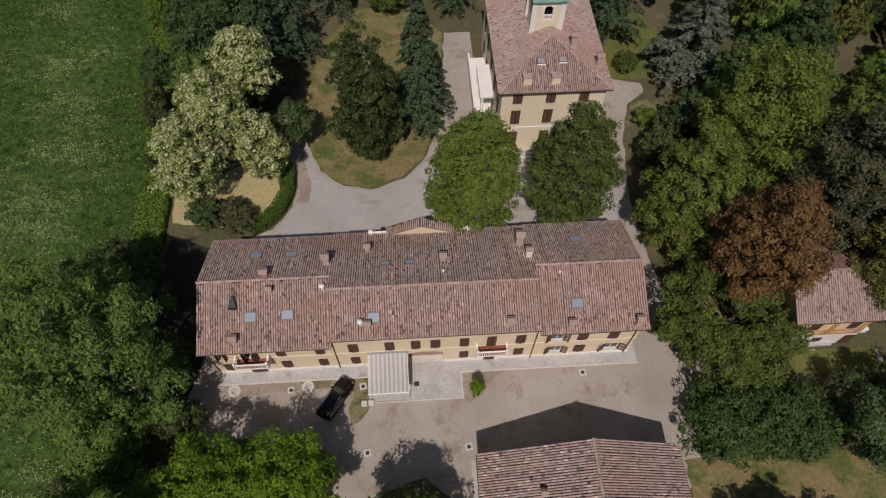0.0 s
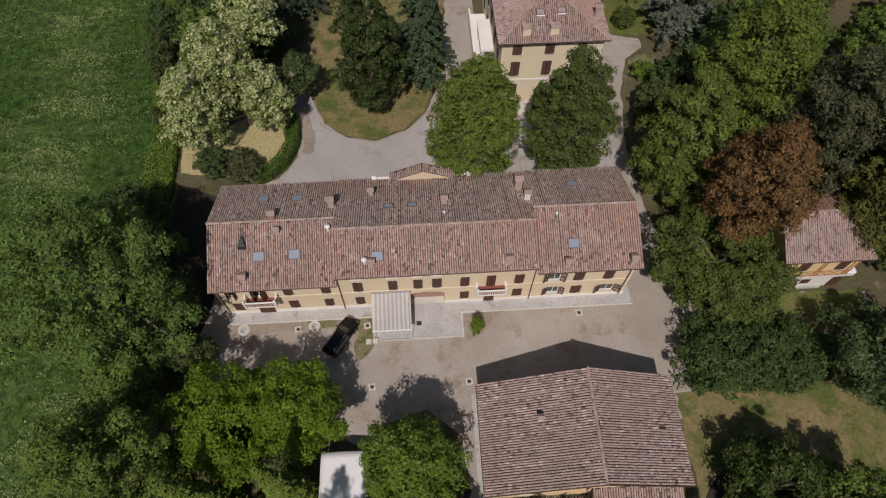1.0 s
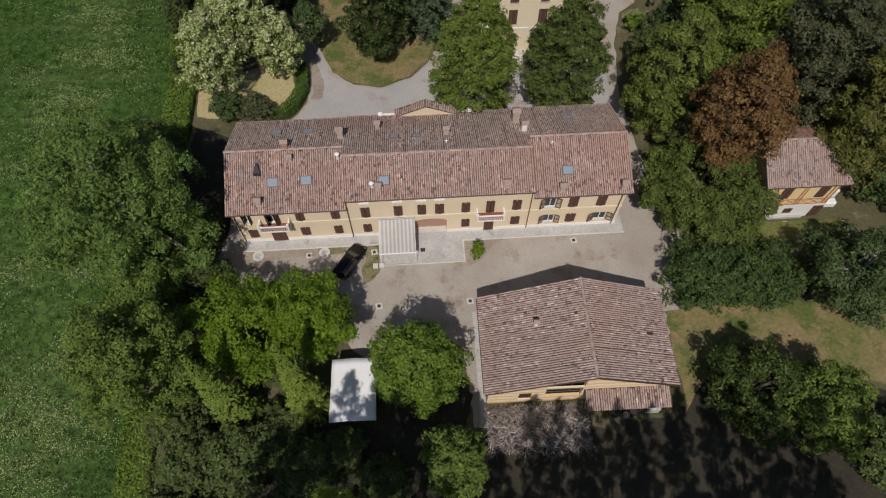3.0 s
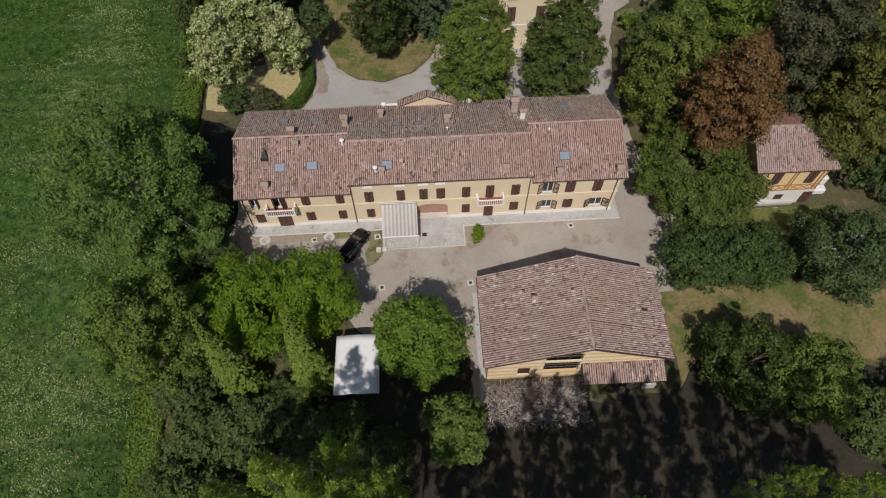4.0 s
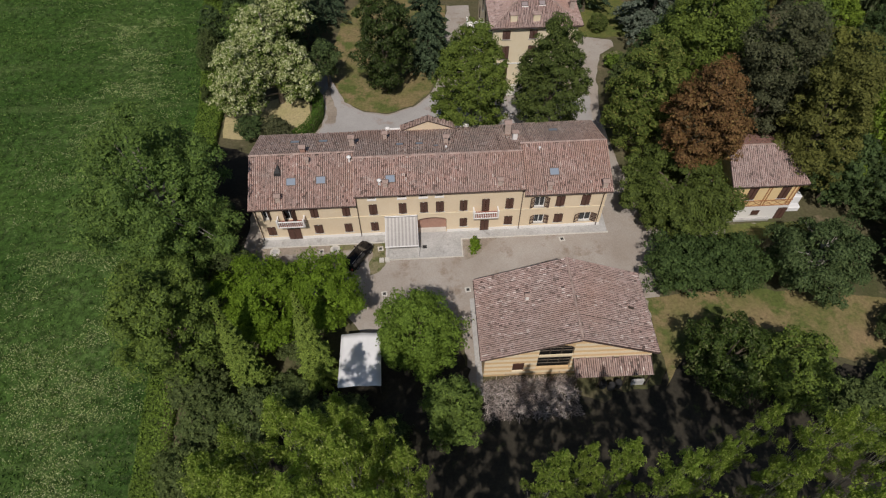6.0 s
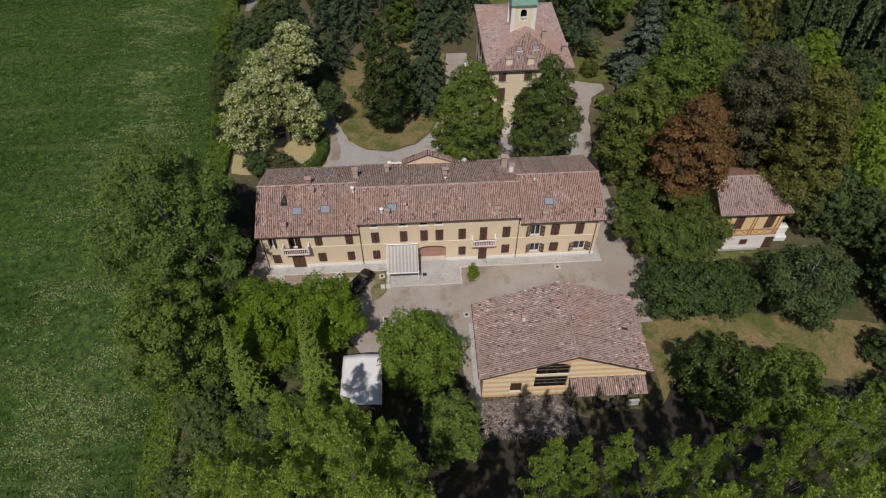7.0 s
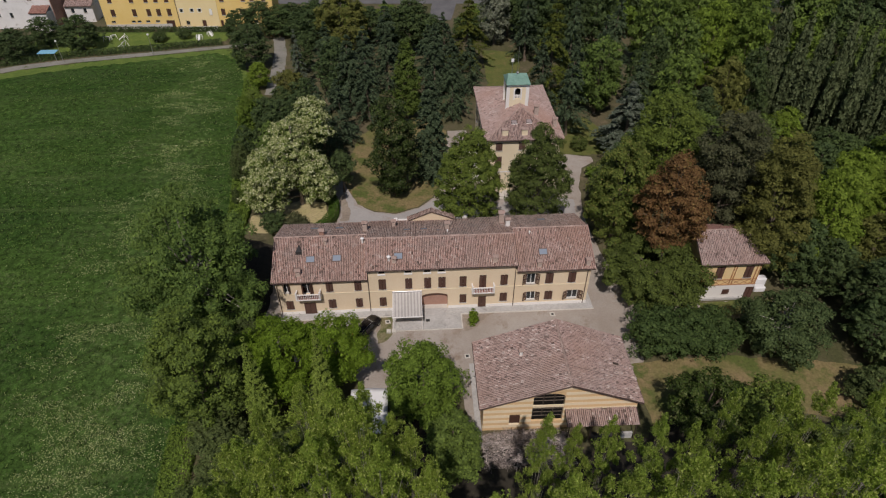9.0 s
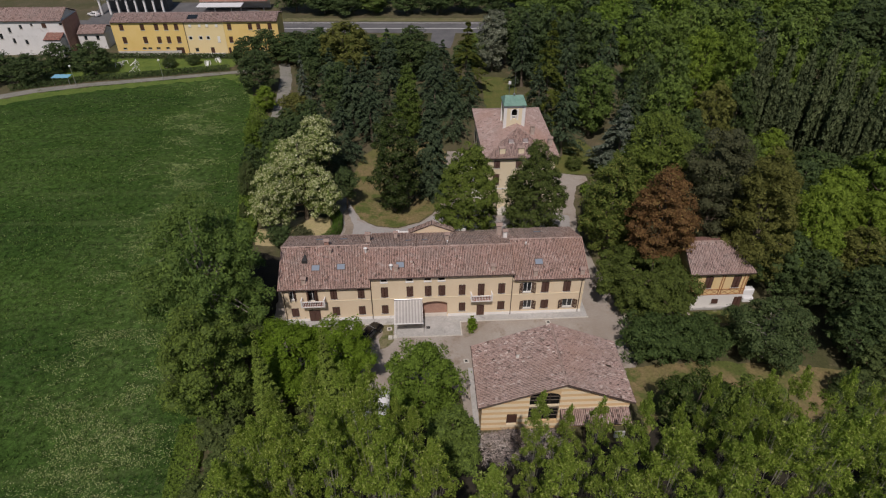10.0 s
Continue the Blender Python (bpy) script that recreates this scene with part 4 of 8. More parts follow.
def balcony(x0, x1, z, label, open_left=False):
    b = thing("balcony", label, "balcony", on_axis((x0 + x1) / 2, 0, z), TURN, group="balconies")
    w, d = (x1 - x0) / 2, 1.15
    part("slab", boxed(-w, -d, -0.22, w, -0.002, -0.02, bevel=0.02), "white", b)
    part("floor", boxed(-w + 0.05, -d + 0.05, -0.02, w - 0.05, -0.05, 0.004), "terracotta", b, "red terracotta floor")
    part("rail", boxed(-w + 0.1, -d, 0.78, w - 0.1, -d + 0.16, 0.9, bevel=0.02), "white", b)
    for s in (-1, 1):
        part("rail", boxed(s * w - (0.16 if s > 0 else 0), -d + 0.16, 0.78, s * w + (0 if s > 0 else 0.16), -0.05, 0.9), "white", b)
        part("post", boxed(s * w - (0.22 if s > 0 else 0), -d - 0.03, 0.0, s * w + (0 if s > 0 else 0.22), -d + 0.19, 1.05, bevel=0.02), "white", b)
        bm = bmesh.new()
        bmesh.ops.create_icosphere(bm, subdivisions=2, radius=0.14, matrix=Matrix.Translation((s * (w - 0.11), -d + 0.08, 1.17)))
        part("finial", bm, "white", b, smooth=True)
        for c in (0.2, 0.75):
            part("bracket", boxed(s * w * c - 0.09, -d + 0.2, -0.5, s * w * c + 0.09, -0.001, -0.22, bevel=0.03), "white", b)
    prof = [(0.05, 0.0), (0.05, 0.08), (0.035, 0.15), (0.065, 0.32), (0.035, 0.52), (0.05, 0.68), (0.05, 0.78)]
    for i in range(12):
        bm = bmesh.new()
        x = -w + 0.36 + (2 * w - 0.72) * i / 11
        tube(bm, [(x, -d + 0.08, q[1]) for q in prof], [q[0] for q in prof], 6)
        part("baluster", bm, "white", b)
    for s in (-1, 1):
        for y in (-0.75, -0.4):
            bm = bmesh.new()
            tube(bm, [(s * (w - 0.08), y, q[1]) for q in prof], [q[0] for q in prof], 6)
            part("baluster", bm, "white", b)
    return b


L_EAVE, L_RIDGE, L_BACK = 6.5, 9.3, 6.6
M_EAVE, M_RIDGE, M_BACK = 8.08, 10.05, 6.65
R_EAVE, R_RIDGE, R_BACK = 6.95, 9.5, 6.8
farmhouse()
balcony(14.45, 17.65, 3.9, "white balustraded balcony with a red floor")
balcony(-9.98, -6.55, 3.9, "white balustraded balcony below open brown shutters")


# ---- awning over the entrance ----
def awning():
    a = thing("awning", "grey and white striped canvas awning on posts", "awning", on_axis(5.36, -2.0), TURN)
    y0, y1, z0, z1 = 1.95, -2.05, 3.66, 2.7
    n = 18
    for i in range(n):
        xa, xb = -2.0 + 4.0 * i / n, -2.0 + 4.0 * (i + 1) / n
        bm = bmesh.new()
        pts = []
        for s in np.linspace(0, 1, 5):
            sag = -0.10 * math.sin(math.pi * s)
            pts.append(((xa, y0 + (y1 - y0) * s, z0 + (z1 - z0) * s + sag), (xb, y0 + (y1 - y0) * s, z0 + (z1 - z0) * s + sag)))
        for (p, q), (r, t) in zip(pts, pts[1:]):
            v = [bm.verts.new(c) for c in (p, q, t, r)] + [bm.verts.new((c[0], c[1], c[2] - 0.015)) for c in (p, q, t, r)]
            for f in ((3, 2, 1, 0), (4, 5, 6, 7), (0, 4, 7, 3), (1, 2, 6, 5)):
                bm.faces.new([v[k] for k in f])
        part("stripe", bm, "canvas_dark" if i % 2 else "canvas", a)
    part("cassette", boxed(-2.1, 1.8, 3.63, 2.1, 1.98, 3.87, bevel=0.04), "metal", a, "grey roller housing")
    part("front_bar", boxed(-2.1, -2.15, 2.58, 2.1, -2.02, 2.72, bevel=0.02), "white_paint", a, "white front bar")
    for s in (-1, 1):
        part("post", boxed(s * 2.0 - 0.025, -2.1, 0.08, s * 2.0 + 0.025, -2.05, 2.6), "white_paint", a)
        bm = bmesh.new()
        tube(bm, [(s * 2.02, -2.05, 2.66), (s * 2.02, 1.9, 3.57)], [0.035, 0.035], 6)
        part("arm", bm, "white_paint", a)
    return a


M["canvas"] = surface("pale_canvas", (0.52, 0.505, 0.48), (0.58, 0.56, 0.54), 0.5, 5.0, bump=0.1, grain=0.1)
M["canvas_dark"] = surface("grey_canvas", (0.36, 0.345, 0.33), (0.42, 0.405, 0.39), 0.5, 5.0, bump=0.1, grain=0.1)
awning()


# ---- barn ----
def barn():
    b = thing("barn", "ochre and cream banded barn with a tiled gable roof", "barn")
    x0, x1, y0, y1, xr = 14.8, 32.8, -20.0, -10.55, 24.5
    ez, zr = 4.78, 8.42

    def roof_z(x):
        return ez + (zr - ez) * ((x - 14.35) / (xr - 14.35) if x < xr else (33.25 - x) / (33.25 - xr))
    # the south gable: bands of ochre and cream round the hayloft opening
    top = 8.2
    n = 17
    for i in range(n):
        za, zb = top * i / n, top * (i + 1) / n
        xa, xb = x0, x1
        zc = zb - 0.25
        if zc > roof_z(x0) - 0.3:
            xa = 14.35 + (zc + 0.25 - ez) / (zr - ez) * (xr - 14.35)
            xb = 33.25 - (zc + 0.25 - ez) / (zr - ez) * (33.25 - xr)
        segs = [(xa, xb)]
        for o in ((20.5, 24.15, 1.4, 6.7), (17.9, 19.15, 1.25, 2.6)):
            if za < o[3] - 0.05 and zb > o[2] + 0.05:
                segs = [s for a, c in segs for s in ((a, min(c, o[0])), (max(a, o[1]), c)) if s[1] - s[0] > 0.05]
        for a, c in segs:
            if c > a:
                part("band", boxed(a, y0 - (0.012 if i % 2 else 0), za, c, y0 + 0.4, zb), "band" if i % 2 else "ochre", b)
    bm = bmesh.new()
    f = bm.faces.new([bm.verts.new(p) for p in ((x0, y1 - 0.4, 0), (x1, y1 - 0.4, 0), (x1, y1 - 0.4, roof_z(x1) - 0.2), (xr, y1 - 0.4, zr - 0.2), (x0, y1 - 0.4, roof_z(x0) - 0.2))])
    ext = bmesh.ops.extrude_face_region(bm, geom=[f])["geom"]
    bmesh.ops.translate(bm, vec=(0, 0.4, 0), verts=[v for v in ext if isinstance(v, bmesh.types.BMVert)])
    bmesh.ops.recalc_face_normals(bm, faces=bm.faces[:])
    part("wall", bm, "ochre", b)
    part("wall", boxed(x0, y0 + 0.4, 0, x0 + 0.4, y1 - 0.4, roof_z(x0) - 0.2), "ochre", b)
    part("wall", boxed(x1 - 0.4, y0 + 0.4, 0, x1, y1 - 0.4, roof_z(x1) - 0.2), "ochre", b)
    # hayloft: a near-black board paints the dark inside, beams across
    part("loft_back", boxed(20.48, y0 + 0.30, 1.0, 24.17, y0 + 0.38, 6.9), "dark", b)
    part("lintel", boxed(20.52, y0 - 0.02, 4.1, 24.13, y0 + 0.12, 4.45), "band", b)
    bm = bmesh.new()
    arc = [(20.5 + 3.65 * (1 - math.cos(q)) / 2, 5.9 + 0.72 * math.sin(q)) for q in np.linspace(0, math.pi, 13)]
    for (xa, za), (xb, zb) in zip(arc, arc[1:]):
        q = [bm.verts.new((x, y, z)) for y in (y0 + 0.004, y0 + 0.2) for x, z in ((xa, za), (xb, zb), (xb, 6.72), (xa, 6.72))]
        for f in ((0, 1, 2, 3), (7, 6, 5, 4), (0, 4, 5, 1)):
            bm.faces.new([q[i] for i in f])
    part("arch", bm, "ochre", b)
    for z in (2.2, 2.9, 3.5, 5.0, 5.6, 6.15):
        part("slat", boxed(20.52, y0 + 0.24, z, 24.13, y0 + 0.28, z + 0.09), "greywood", b)
    for x in (21.65, 22.9):
        part("beam", boxed(x, y0 + 0.22, 2.4, x + 0.13, y0 + 0.29, 6.6), "darkwood", b)
    part("door", boxed(17.9, y0 + 0.05, 1.25, 19.15, y0 + 0.15, 2.6), "shutter", b)
    tiled_slope(b, [(14.35, -10.15, ez), (14.35, -20.45, ez), (xr, -20.45, zr), (xr, -10.15, zr)], 21, "tile_barn")
    tiled_slope(b, [(33.25, -20.45, ez), (33.25, -10.15, ez), (xr, -10.15, zr), (xr, -20.45, zr)], 22, "tile_barn")
    ridge(b, (xr, -20.45, zr + 0.03), (xr, -10.15, zr + 0.03))
    gutter(b, (14.28, -20.4, ez - 0.05), (14.28, -10.2, ez - 0.05))
    gutter(b, (33.32, -20.4, ez - 0.05), (33.32, -10.2, ez - 0.05))
    for sgn, xe in ((1, 14.35), (-1, 33.25)):
        bm = bmesh.new()
        tube(bm, [(xe, -20.5, ez - 0.08), (xr, -20.5, zr - 0.08)], [0.07, 0.07], 6)
        part("verge", bm, "gutter", b)
    # lean-to against the gable
    l = new("lean_to")
    l.parent = b
    tiled_slope(l, [(24.3, -22.0, 2.95), (32.8, -22.0, 2.95), (32.8, -20.06, 3.6), (24.3, -20.06, 3.6)], 23, "tile_barn")
    for x in (24.6, 27.2, 29.9, 32.5):
        part("post", boxed(x - 0.06, -21.9, 0, x + 0.06, -21.78, 2.88), "darkwood", l)
    bm = bmesh.new()
    box(bm, 31.0, -21.8, 0, 32.3, -21.55, 1.0)
    part("low_wall", bm, "concrete", l)
    # footpath of concrete along the side
    tagged(part("pavement", boxed(14.05, -22.3, 0.0, 14.75, -9.7, 0.11), "concrete"), "narrow concrete walk beside the barn", "pavement", kind="structure")
    return b


barn()
chimney(19.72, -14.29, 6.76, 0.42, 0.42, 0.9, body="white", label="small whitewashed chimney stack on the barn roof")


# ---- villa ----
def villa():
    v = thing("villa", "cream villa with a hipped tile roof and green-capped turret", "house", on_axis(0, 0), TURN)
    x0, x1, y0, y1, ez = 19.85, 32.35, 28.85, 48.9, 11.1
    ox, rise = 0.5, 2.75
    wins = [(x, x + 1.15, z, z + h) for x in (21.2, 25.2, 29.2) for z, h in ((8.9, 1.45), (5.4, 2.3), (1.6, 2.3))]
    part("wall", boxed(x0, y1 - 0.4, 0, x1, y1, ez - 0.05), "cream_pale", v)
    part("wall", boxed(x1 - 0.4, y0 + 0.4, 0, x1, y1 - 0.4, ez - 0.05), "cream_pale", v)
    bm = bmesh.new()
    wall(bm, Matrix.Translation((0, y0, 0)), x0, x1, 0, ez - 0.05, wins, 0.4)
    part("wall", bm, "cream_pale", v)
    bm = bmesh.new()
    swins = [(y, y + 1.1, z, z + h) for y in (-46.8, -43, -39.2, -35.4, -31.6) for z, h in ((8.9, 1.4), (5.4, 2.2), (1.6, 2.2))]
    wall(bm, Matrix.Translation((x0, 0, 0)) @ Matrix.Rotation(-math.pi / 2, 4, "Z"), -y1 + 0.4, -y0 - 0.4, 0, ez - 0.05, swins, 0.4)
    part("wall", bm, "cream_pale", v)
    for a, b, c, d in wins:
        window(v, Matrix.Translation((0, y0, 0)), a, b, c, d, 5)
    for a, b, c, d in swins:
        window(v, Matrix.Translation((x0, 0, 0)) @ Matrix.Rotation(-math.pi / 2, 4, "Z"), a, b, c, d, 5)
    part("string_course", boxed(x0 - 0.06, y0 - 0.06, 4.5, x1 + 0.06, y0 - 0.001, 4.75), "white", v)
    part("cornice", boxed(x0 - 0.3, y0 - 0.3, ez - 0.4, x1 + 0.3, y0 - 0.001, ez - 0.14), "white", v)
    a, b, c, d = x0 - ox, x1 + ox, y0 - ox, y1 + ox
    xm, hip = (a + b) / 2, (b - a) / 2
    zr = ez + rise
    tiled_slope(v, [(a, c, ez), (b, c, ez), (xm, c + hip, zr)], 31, "tile_mauve")
    tiled_slope(v, [(b, d, ez), (a, d, ez), (xm, d - hip, zr)], 32, "tile_mauve")
    tiled_slope(v, [(b, c, ez), (b, d, ez), (xm, d - hip, zr), (xm, c + hip, zr)], 33, "tile_mauve")
    tiled_slope(v, [(a, d, ez), (a, c, ez), (xm, c + hip, zr), (xm, d - hip, zr)], 34, "tile_mauve")
    for p in ((a, c), (b, c)):
        ridge(v, (p[0], p[1], ez + 0.05), (xm, c + hip, zr + 0.05))
    for p in ((a, d), (b, d)):
        ridge(v, (p[0], p[1], ez + 0.05), (xm, d - hip, zr + 0.05))
    ridge(v, (xm, c + hip, zr + 0.04), (xm, d - hip, zr + 0.04))
    gutter(v, (a, c - 0.07, ez - 0.05), (b, c - 0.07, ez - 0.05))
    gutter(v, (a - 0.07, c, ez - 0.05), (a - 0.07, d, ez - 0.05))
    gutter(v, (b + 0.07, c, ez - 0.05), (b + 0.07, d, ez - 0.05))
    # turret
    t = new("turret")
    t.parent = v
    tx0, tx1, ty0, ty1, tz = 23.95, 27.35, 36.4, 39.8, 17.35
    um = (tx0 + tx1) / 2
    bm = bmesh.new()
    for mm, u0, u1 in ((Matrix.Translation((0, ty0, 0)), tx0, tx1), (Matrix.Translation((0, ty1, 0)) @ Matrix.Rotation(math.pi, 4, "Z"), -tx1, -tx0), (Matrix.Translation((tx0, 0, 0)) @ Matrix.Rotation(-math.pi / 2, 4, "Z"), -ty1 + 0.3, -ty0 - 0.3), (Matrix.Translation((tx1, 0, 0)) @ Matrix.Rotation(math.pi / 2, 4, "Z"), ty0 + 0.3, ty1 - 0.3)):
        c = (u0 + u1) / 2
        wall(bm, mm, u0, u1, 11.8, tz, [(c - 0.5, c + 0.5, 14.85, 16.75)], 0.3)
    part("wall", bm, "cream_pale", t)
    # near-black block painting the unlit turret room
    part("inside", boxed(tx0 + 0.7, ty0 + 0.7, 11.9, tx1 - 0.7, ty1 - 0.7, tz - 0.1), "dark", t)
    for cx in (tx0, tx1):
        for cy in (ty0, ty1):
            part("pilaster", boxed(cx - 0.3, cy - 0.06, 12.4, cx + 0.3, cy + 0.06, tz - 0.01, bevel=0.02), "white", t)
    for k, y in ((0, ty0), (1, ty1)):
        part("frieze", boxed(tx0 + 0.3, y - 0.05, tz - 0.35, tx1 - 0.3, y + 0.05, tz - 0.01), "white", t)
    # white surround, arched head and a low balustrade in the front opening
    for sx in (-1, 1):
        part("jamb", boxed(um + sx * 0.62 - 0.12, ty0 - 0.05, 14.6, um + sx * 0.62 + 0.12, ty0 + 0.06, 16.8), "white", t)
    bm = bmesh.new()
    arc = [(-0.5 * math.cos(q), 0.5 * math.sin(q)) for q in np.linspace(0, math.pi, 9)]
    for (xa, za), (xb, zb) in zip(arc, arc[1:]):
        q = [bm.verts.new((um + x, y, z)) for y in (ty0 + 0.01, ty0 + 0.2) for x, z in ((xa, 16.25 + za), (xb, 16.25 + zb), (xb, 16.78), (xa, 16.78))]
        for f in ((0, 1, 2, 3), (7, 6, 5, 4), (0, 4, 5, 1)):
            bm.faces.new([q[i] for i in f])
    part("arch", bm, "white", t)
    for i in range(5):
        bm = bmesh.new()
        x = um - 0.4 + 0.2 * i
        tube(bm, [(x, ty0 + 0.15, z) for z in (14.85, 15.1, 15.35)], [0.05, 0.08, 0.05], 6)
        part("baluster", bm, "white", t)
    part("rail", boxed(um - 0.5, ty0 + 0.08, 15.35, um + 0.5, ty0 + 0.22, 15.47), "white", t)
    part("cornice", boxed(tx0 - 0.22, ty0 - 0.22, tz, tx1 + 0.22, ty1 + 0.22, tz + 0.16, bevel=0.04), "white", t)
    # copper roof with a short ridge and steep hips
    bm = bmesh.new()
    e = 0.42
    lo = [(tx0 - e, ty0 - e), (tx1 + e, ty0 - e), (tx1 + e, ty1 + e), (tx0 - e, ty1 + e)]
    ym = (ty0 + ty1) / 2
    A = [bm.verts.new((*p, tz + 0.16)) for p in lo]
    B = [bm.verts.new((*p, tz + 0.28)) for p in lo]
    C = [bm.verts.new((tx0 - e + 0.5, ym, tz + 1.45)), bm.verts.new((tx1 + e - 0.5, ym, tz + 1.45))]
    for i in range(4):
        bm.faces.new((A[i], A[(i + 1) % 4], B[(i + 1) % 4], B[i]))
    bm.faces.new((B[0], B[1], C[1], C[0]))
    bm.faces.new((B[2], B[3], C[0], C[1]))
    bm.faces.new((B[1], B[2], C[1]))
    bm.faces.new((B[3], B[0], C[0]))
    bm.faces.new(A[::-1])
    part("cap", bm, "copper", t, "green copper cap")
    part("vane_base", boxed(um - 0.2, ym - 0.2, tz + 1.3, um + 0.2, ym + 0.2, tz + 1.7, bevel=0.03), "metal", t)
    bm = bmesh.new()
    tube(bm, [(um, ym, tz + 1.6), (um, ym, tz + 6.2)], [0.05, 0.02], 6)
    part("mast", bm, "metal", t)
    bm = bmesh.new()
    tube(bm, [(um - 0.9, ym + 0.4, tz + 1.3), (um - 0.9, ym + 0.4, tz + 3.4)], [0.04, 0.03], 6)
    part("mast", bm, "metal", t)
    part("aerial", boxed(um - 1.15, ym + 0.35, tz + 3.3, um - 0.65, ym + 0.45, tz + 3.9, bevel=0.03), "white_paint", t)
    # side porch and front steps
    p = new("porch")
    p.parent = v
    part("terrace", boxed(17.4, 32.6, 0.0, 19.84, 45.5, 1.2), "white", p)
    part("parapet", boxed(17.4, 32.6, 1.2, 17.65, 45.5, 2.2), "white", p)
    part("roof", boxed(18.1, 34.5, 4.2, 19.83, 40.5, 4.5), "white", p)
    for y in (34.8, 37.5, 40.2):
        part("column", boxed(18.25, y - 0.15, 1.2, 18.55, y + 0.15, 4.2), "white", p)
    for i in range(4):
        part("step", boxed(22.2 + 0.3 * i, 26.85 + 0.5 * i, 0.0, 29.6 - 0.3 * i, 28.8, 0.18 * (i + 1)), "stone", v)
    # plastered chimneys with tiled hoods, near the front eave
    for x in (22.75, 26.1):
        d0 = new("eave_chimney")
        d0.parent = v
        part("shaft", boxed(x - 0.5, 29.2, 11.0, x + 0.5, 29.85, 12.55, bevel=0.02), "cream_pale", d0)
        part("hood", boxed(x - 0.62, 29.1, 12.55, x + 0.62, 30.0, 12.72, bevel=0.04), "cap_tile", d0)
    return v


villa()


# ---- small house beside the trees ----
def small_house():
    h = thing("small_house", "small ochre house with timber framing on a white base", "house", on_axis(-2.4, 0.0), TURN)
    x0, x1, y0, y1, ez, zr, yr = 49.45, 58.15, -0.3, 7.8, 7.15, 9.75, 3.75
    wins = [(51.7, 52.85, 4.05, 6.3), (55.9, 57.05, 4.05, 6.3), (53.6, 54.6, 1.0, 1.9), (57.0, 58.2, 0.1, 2.2)]
    bm = bmesh.new()
    wall(bm, Matrix.Translation((0, y0, 0)), x0, x1, 2.7, ez - 0.1, wins[:2], 0.35)
    part("wall", bm, "ochre_pale", h)
    for d in ((x0, y1 - 0.35, 2.7, x1, y1, ez - 0.1), (x0, y0 + 0.35, 2.7, x0 + 0.35, y1 - 0.35, ez - 0.1), (x1 - 0.35, y0 + 0.35, 2.7, x1, y1 - 0.35, ez - 0.1)):
        part("wall", boxed(*d), "ochre_pale", h)
    bm = bmesh.new()
    wall(bm, Matrix.Translation((0, y0 - 0.05, 0)), x0 - 0.05, x1 + 0.05, 0, 2.7, wins[2:], 0.38)
    part("base", bm, "white", h, "white plastered base")
    for d in ((x0 - 0.05, y0 + 0.33, 0, x0 + 0.35, y1, 2.7), (x1 - 0.35, y0 + 0.33, 0, x1 + 0.05, y1, 2.7)):
        part("base", boxed(*d), "white", h, "white plastered base")
    part("plinth", boxed(x0 - 0.15, y0 - 0.35, 0, x1 - 1.8, y0 - 0.06, 0.35), "concrete", h)
    I = Matrix.Translation((0, y0, 0))
    for w in wins[:2]:
        window(h, I, *w, 3)
    window(h, Matrix.Translation((0, y0 - 0.05, 0)), *wins[2], 2)
    window(h, Matrix.Translation((0, y0 - 0.05, 0)), *wins[3], 2, "door")
    # brown framing: uprights, rails and crossed braces under the windows
    for x in (x0 + 0.15, 54.2, 54.55, x1 - 0.15, x1 - 0.6):
        part("upright", boxed(x - 0.08, y0 - 0.05, 2.7, x + 0.08, y0 - 0.002, ez - 0.15), "timber", h)
    for z in (2.75, 3.75):
        part("rail", boxed(x0, y0 - 0.06, z - 0.06, x1, y0 - 0.004, z + 0.06), "timber", h)
    for x in (50.4, 52.2, 53.6, 55.2, 56.4, 57.6):
        for s in (-1, 1):
            part("brace", boxed(-0.75, -0.03, -0.04, 0.75, 0.0, 0.04, m=Matrix.Translation((x, y0 - 0.01, 3.25)) @ Matrix.Rotation(s * 0.6, 4, "Y")), "timber", h)
    a, b = x0 - 0.5, x1 + 0.5
    c, d = y0 - 0.55, y1 + 0.5
    k = 3.2
    tiled_slope(h, [(a, c, ez), (b, c, ez), (b - k, yr, zr), (a, yr, zr)], 41, "tile_mauve")
    tiled_slope(h, [(b, d, ez), (a, d, ez), (a, yr, zr), (b - k, yr, zr)], 42, "tile_red")
    tiled_slope(h, [(b, c, ez), (b, d, ez), (b - k, yr, zr)], 43, "tile_mauve")
    ridge(h, (a, yr, zr + 0.03), (b - k, yr, zr + 0.03))
    gutter(h, (a, c - 0.07, ez - 0.06), (b, c - 0.07, ez - 0.06))
    bm = bmesh.new()
    bm.faces.new([bm.verts.new(p) for p in ((x0 + 0.1, y0 + 0.35, ez - 0.1), (x0 + 0.1, yr, zr - 0.2), (x0 + 0.1, y1 - 0.35, ez - 0.1))])
    ext = bmesh.ops.extrude_face_region(bm, geom=bm.faces[:])["geom"]
    bmesh.ops.translate(bm, vec=(0.2, 0, 0), verts=[v for v in ext if isinstance(v, bmesh.types.BMVert)])
    bmesh.ops.recalc_face_normals(bm, faces=bm.faces[:])
    part("gable", bm, "ochre_pale", h)
    return h


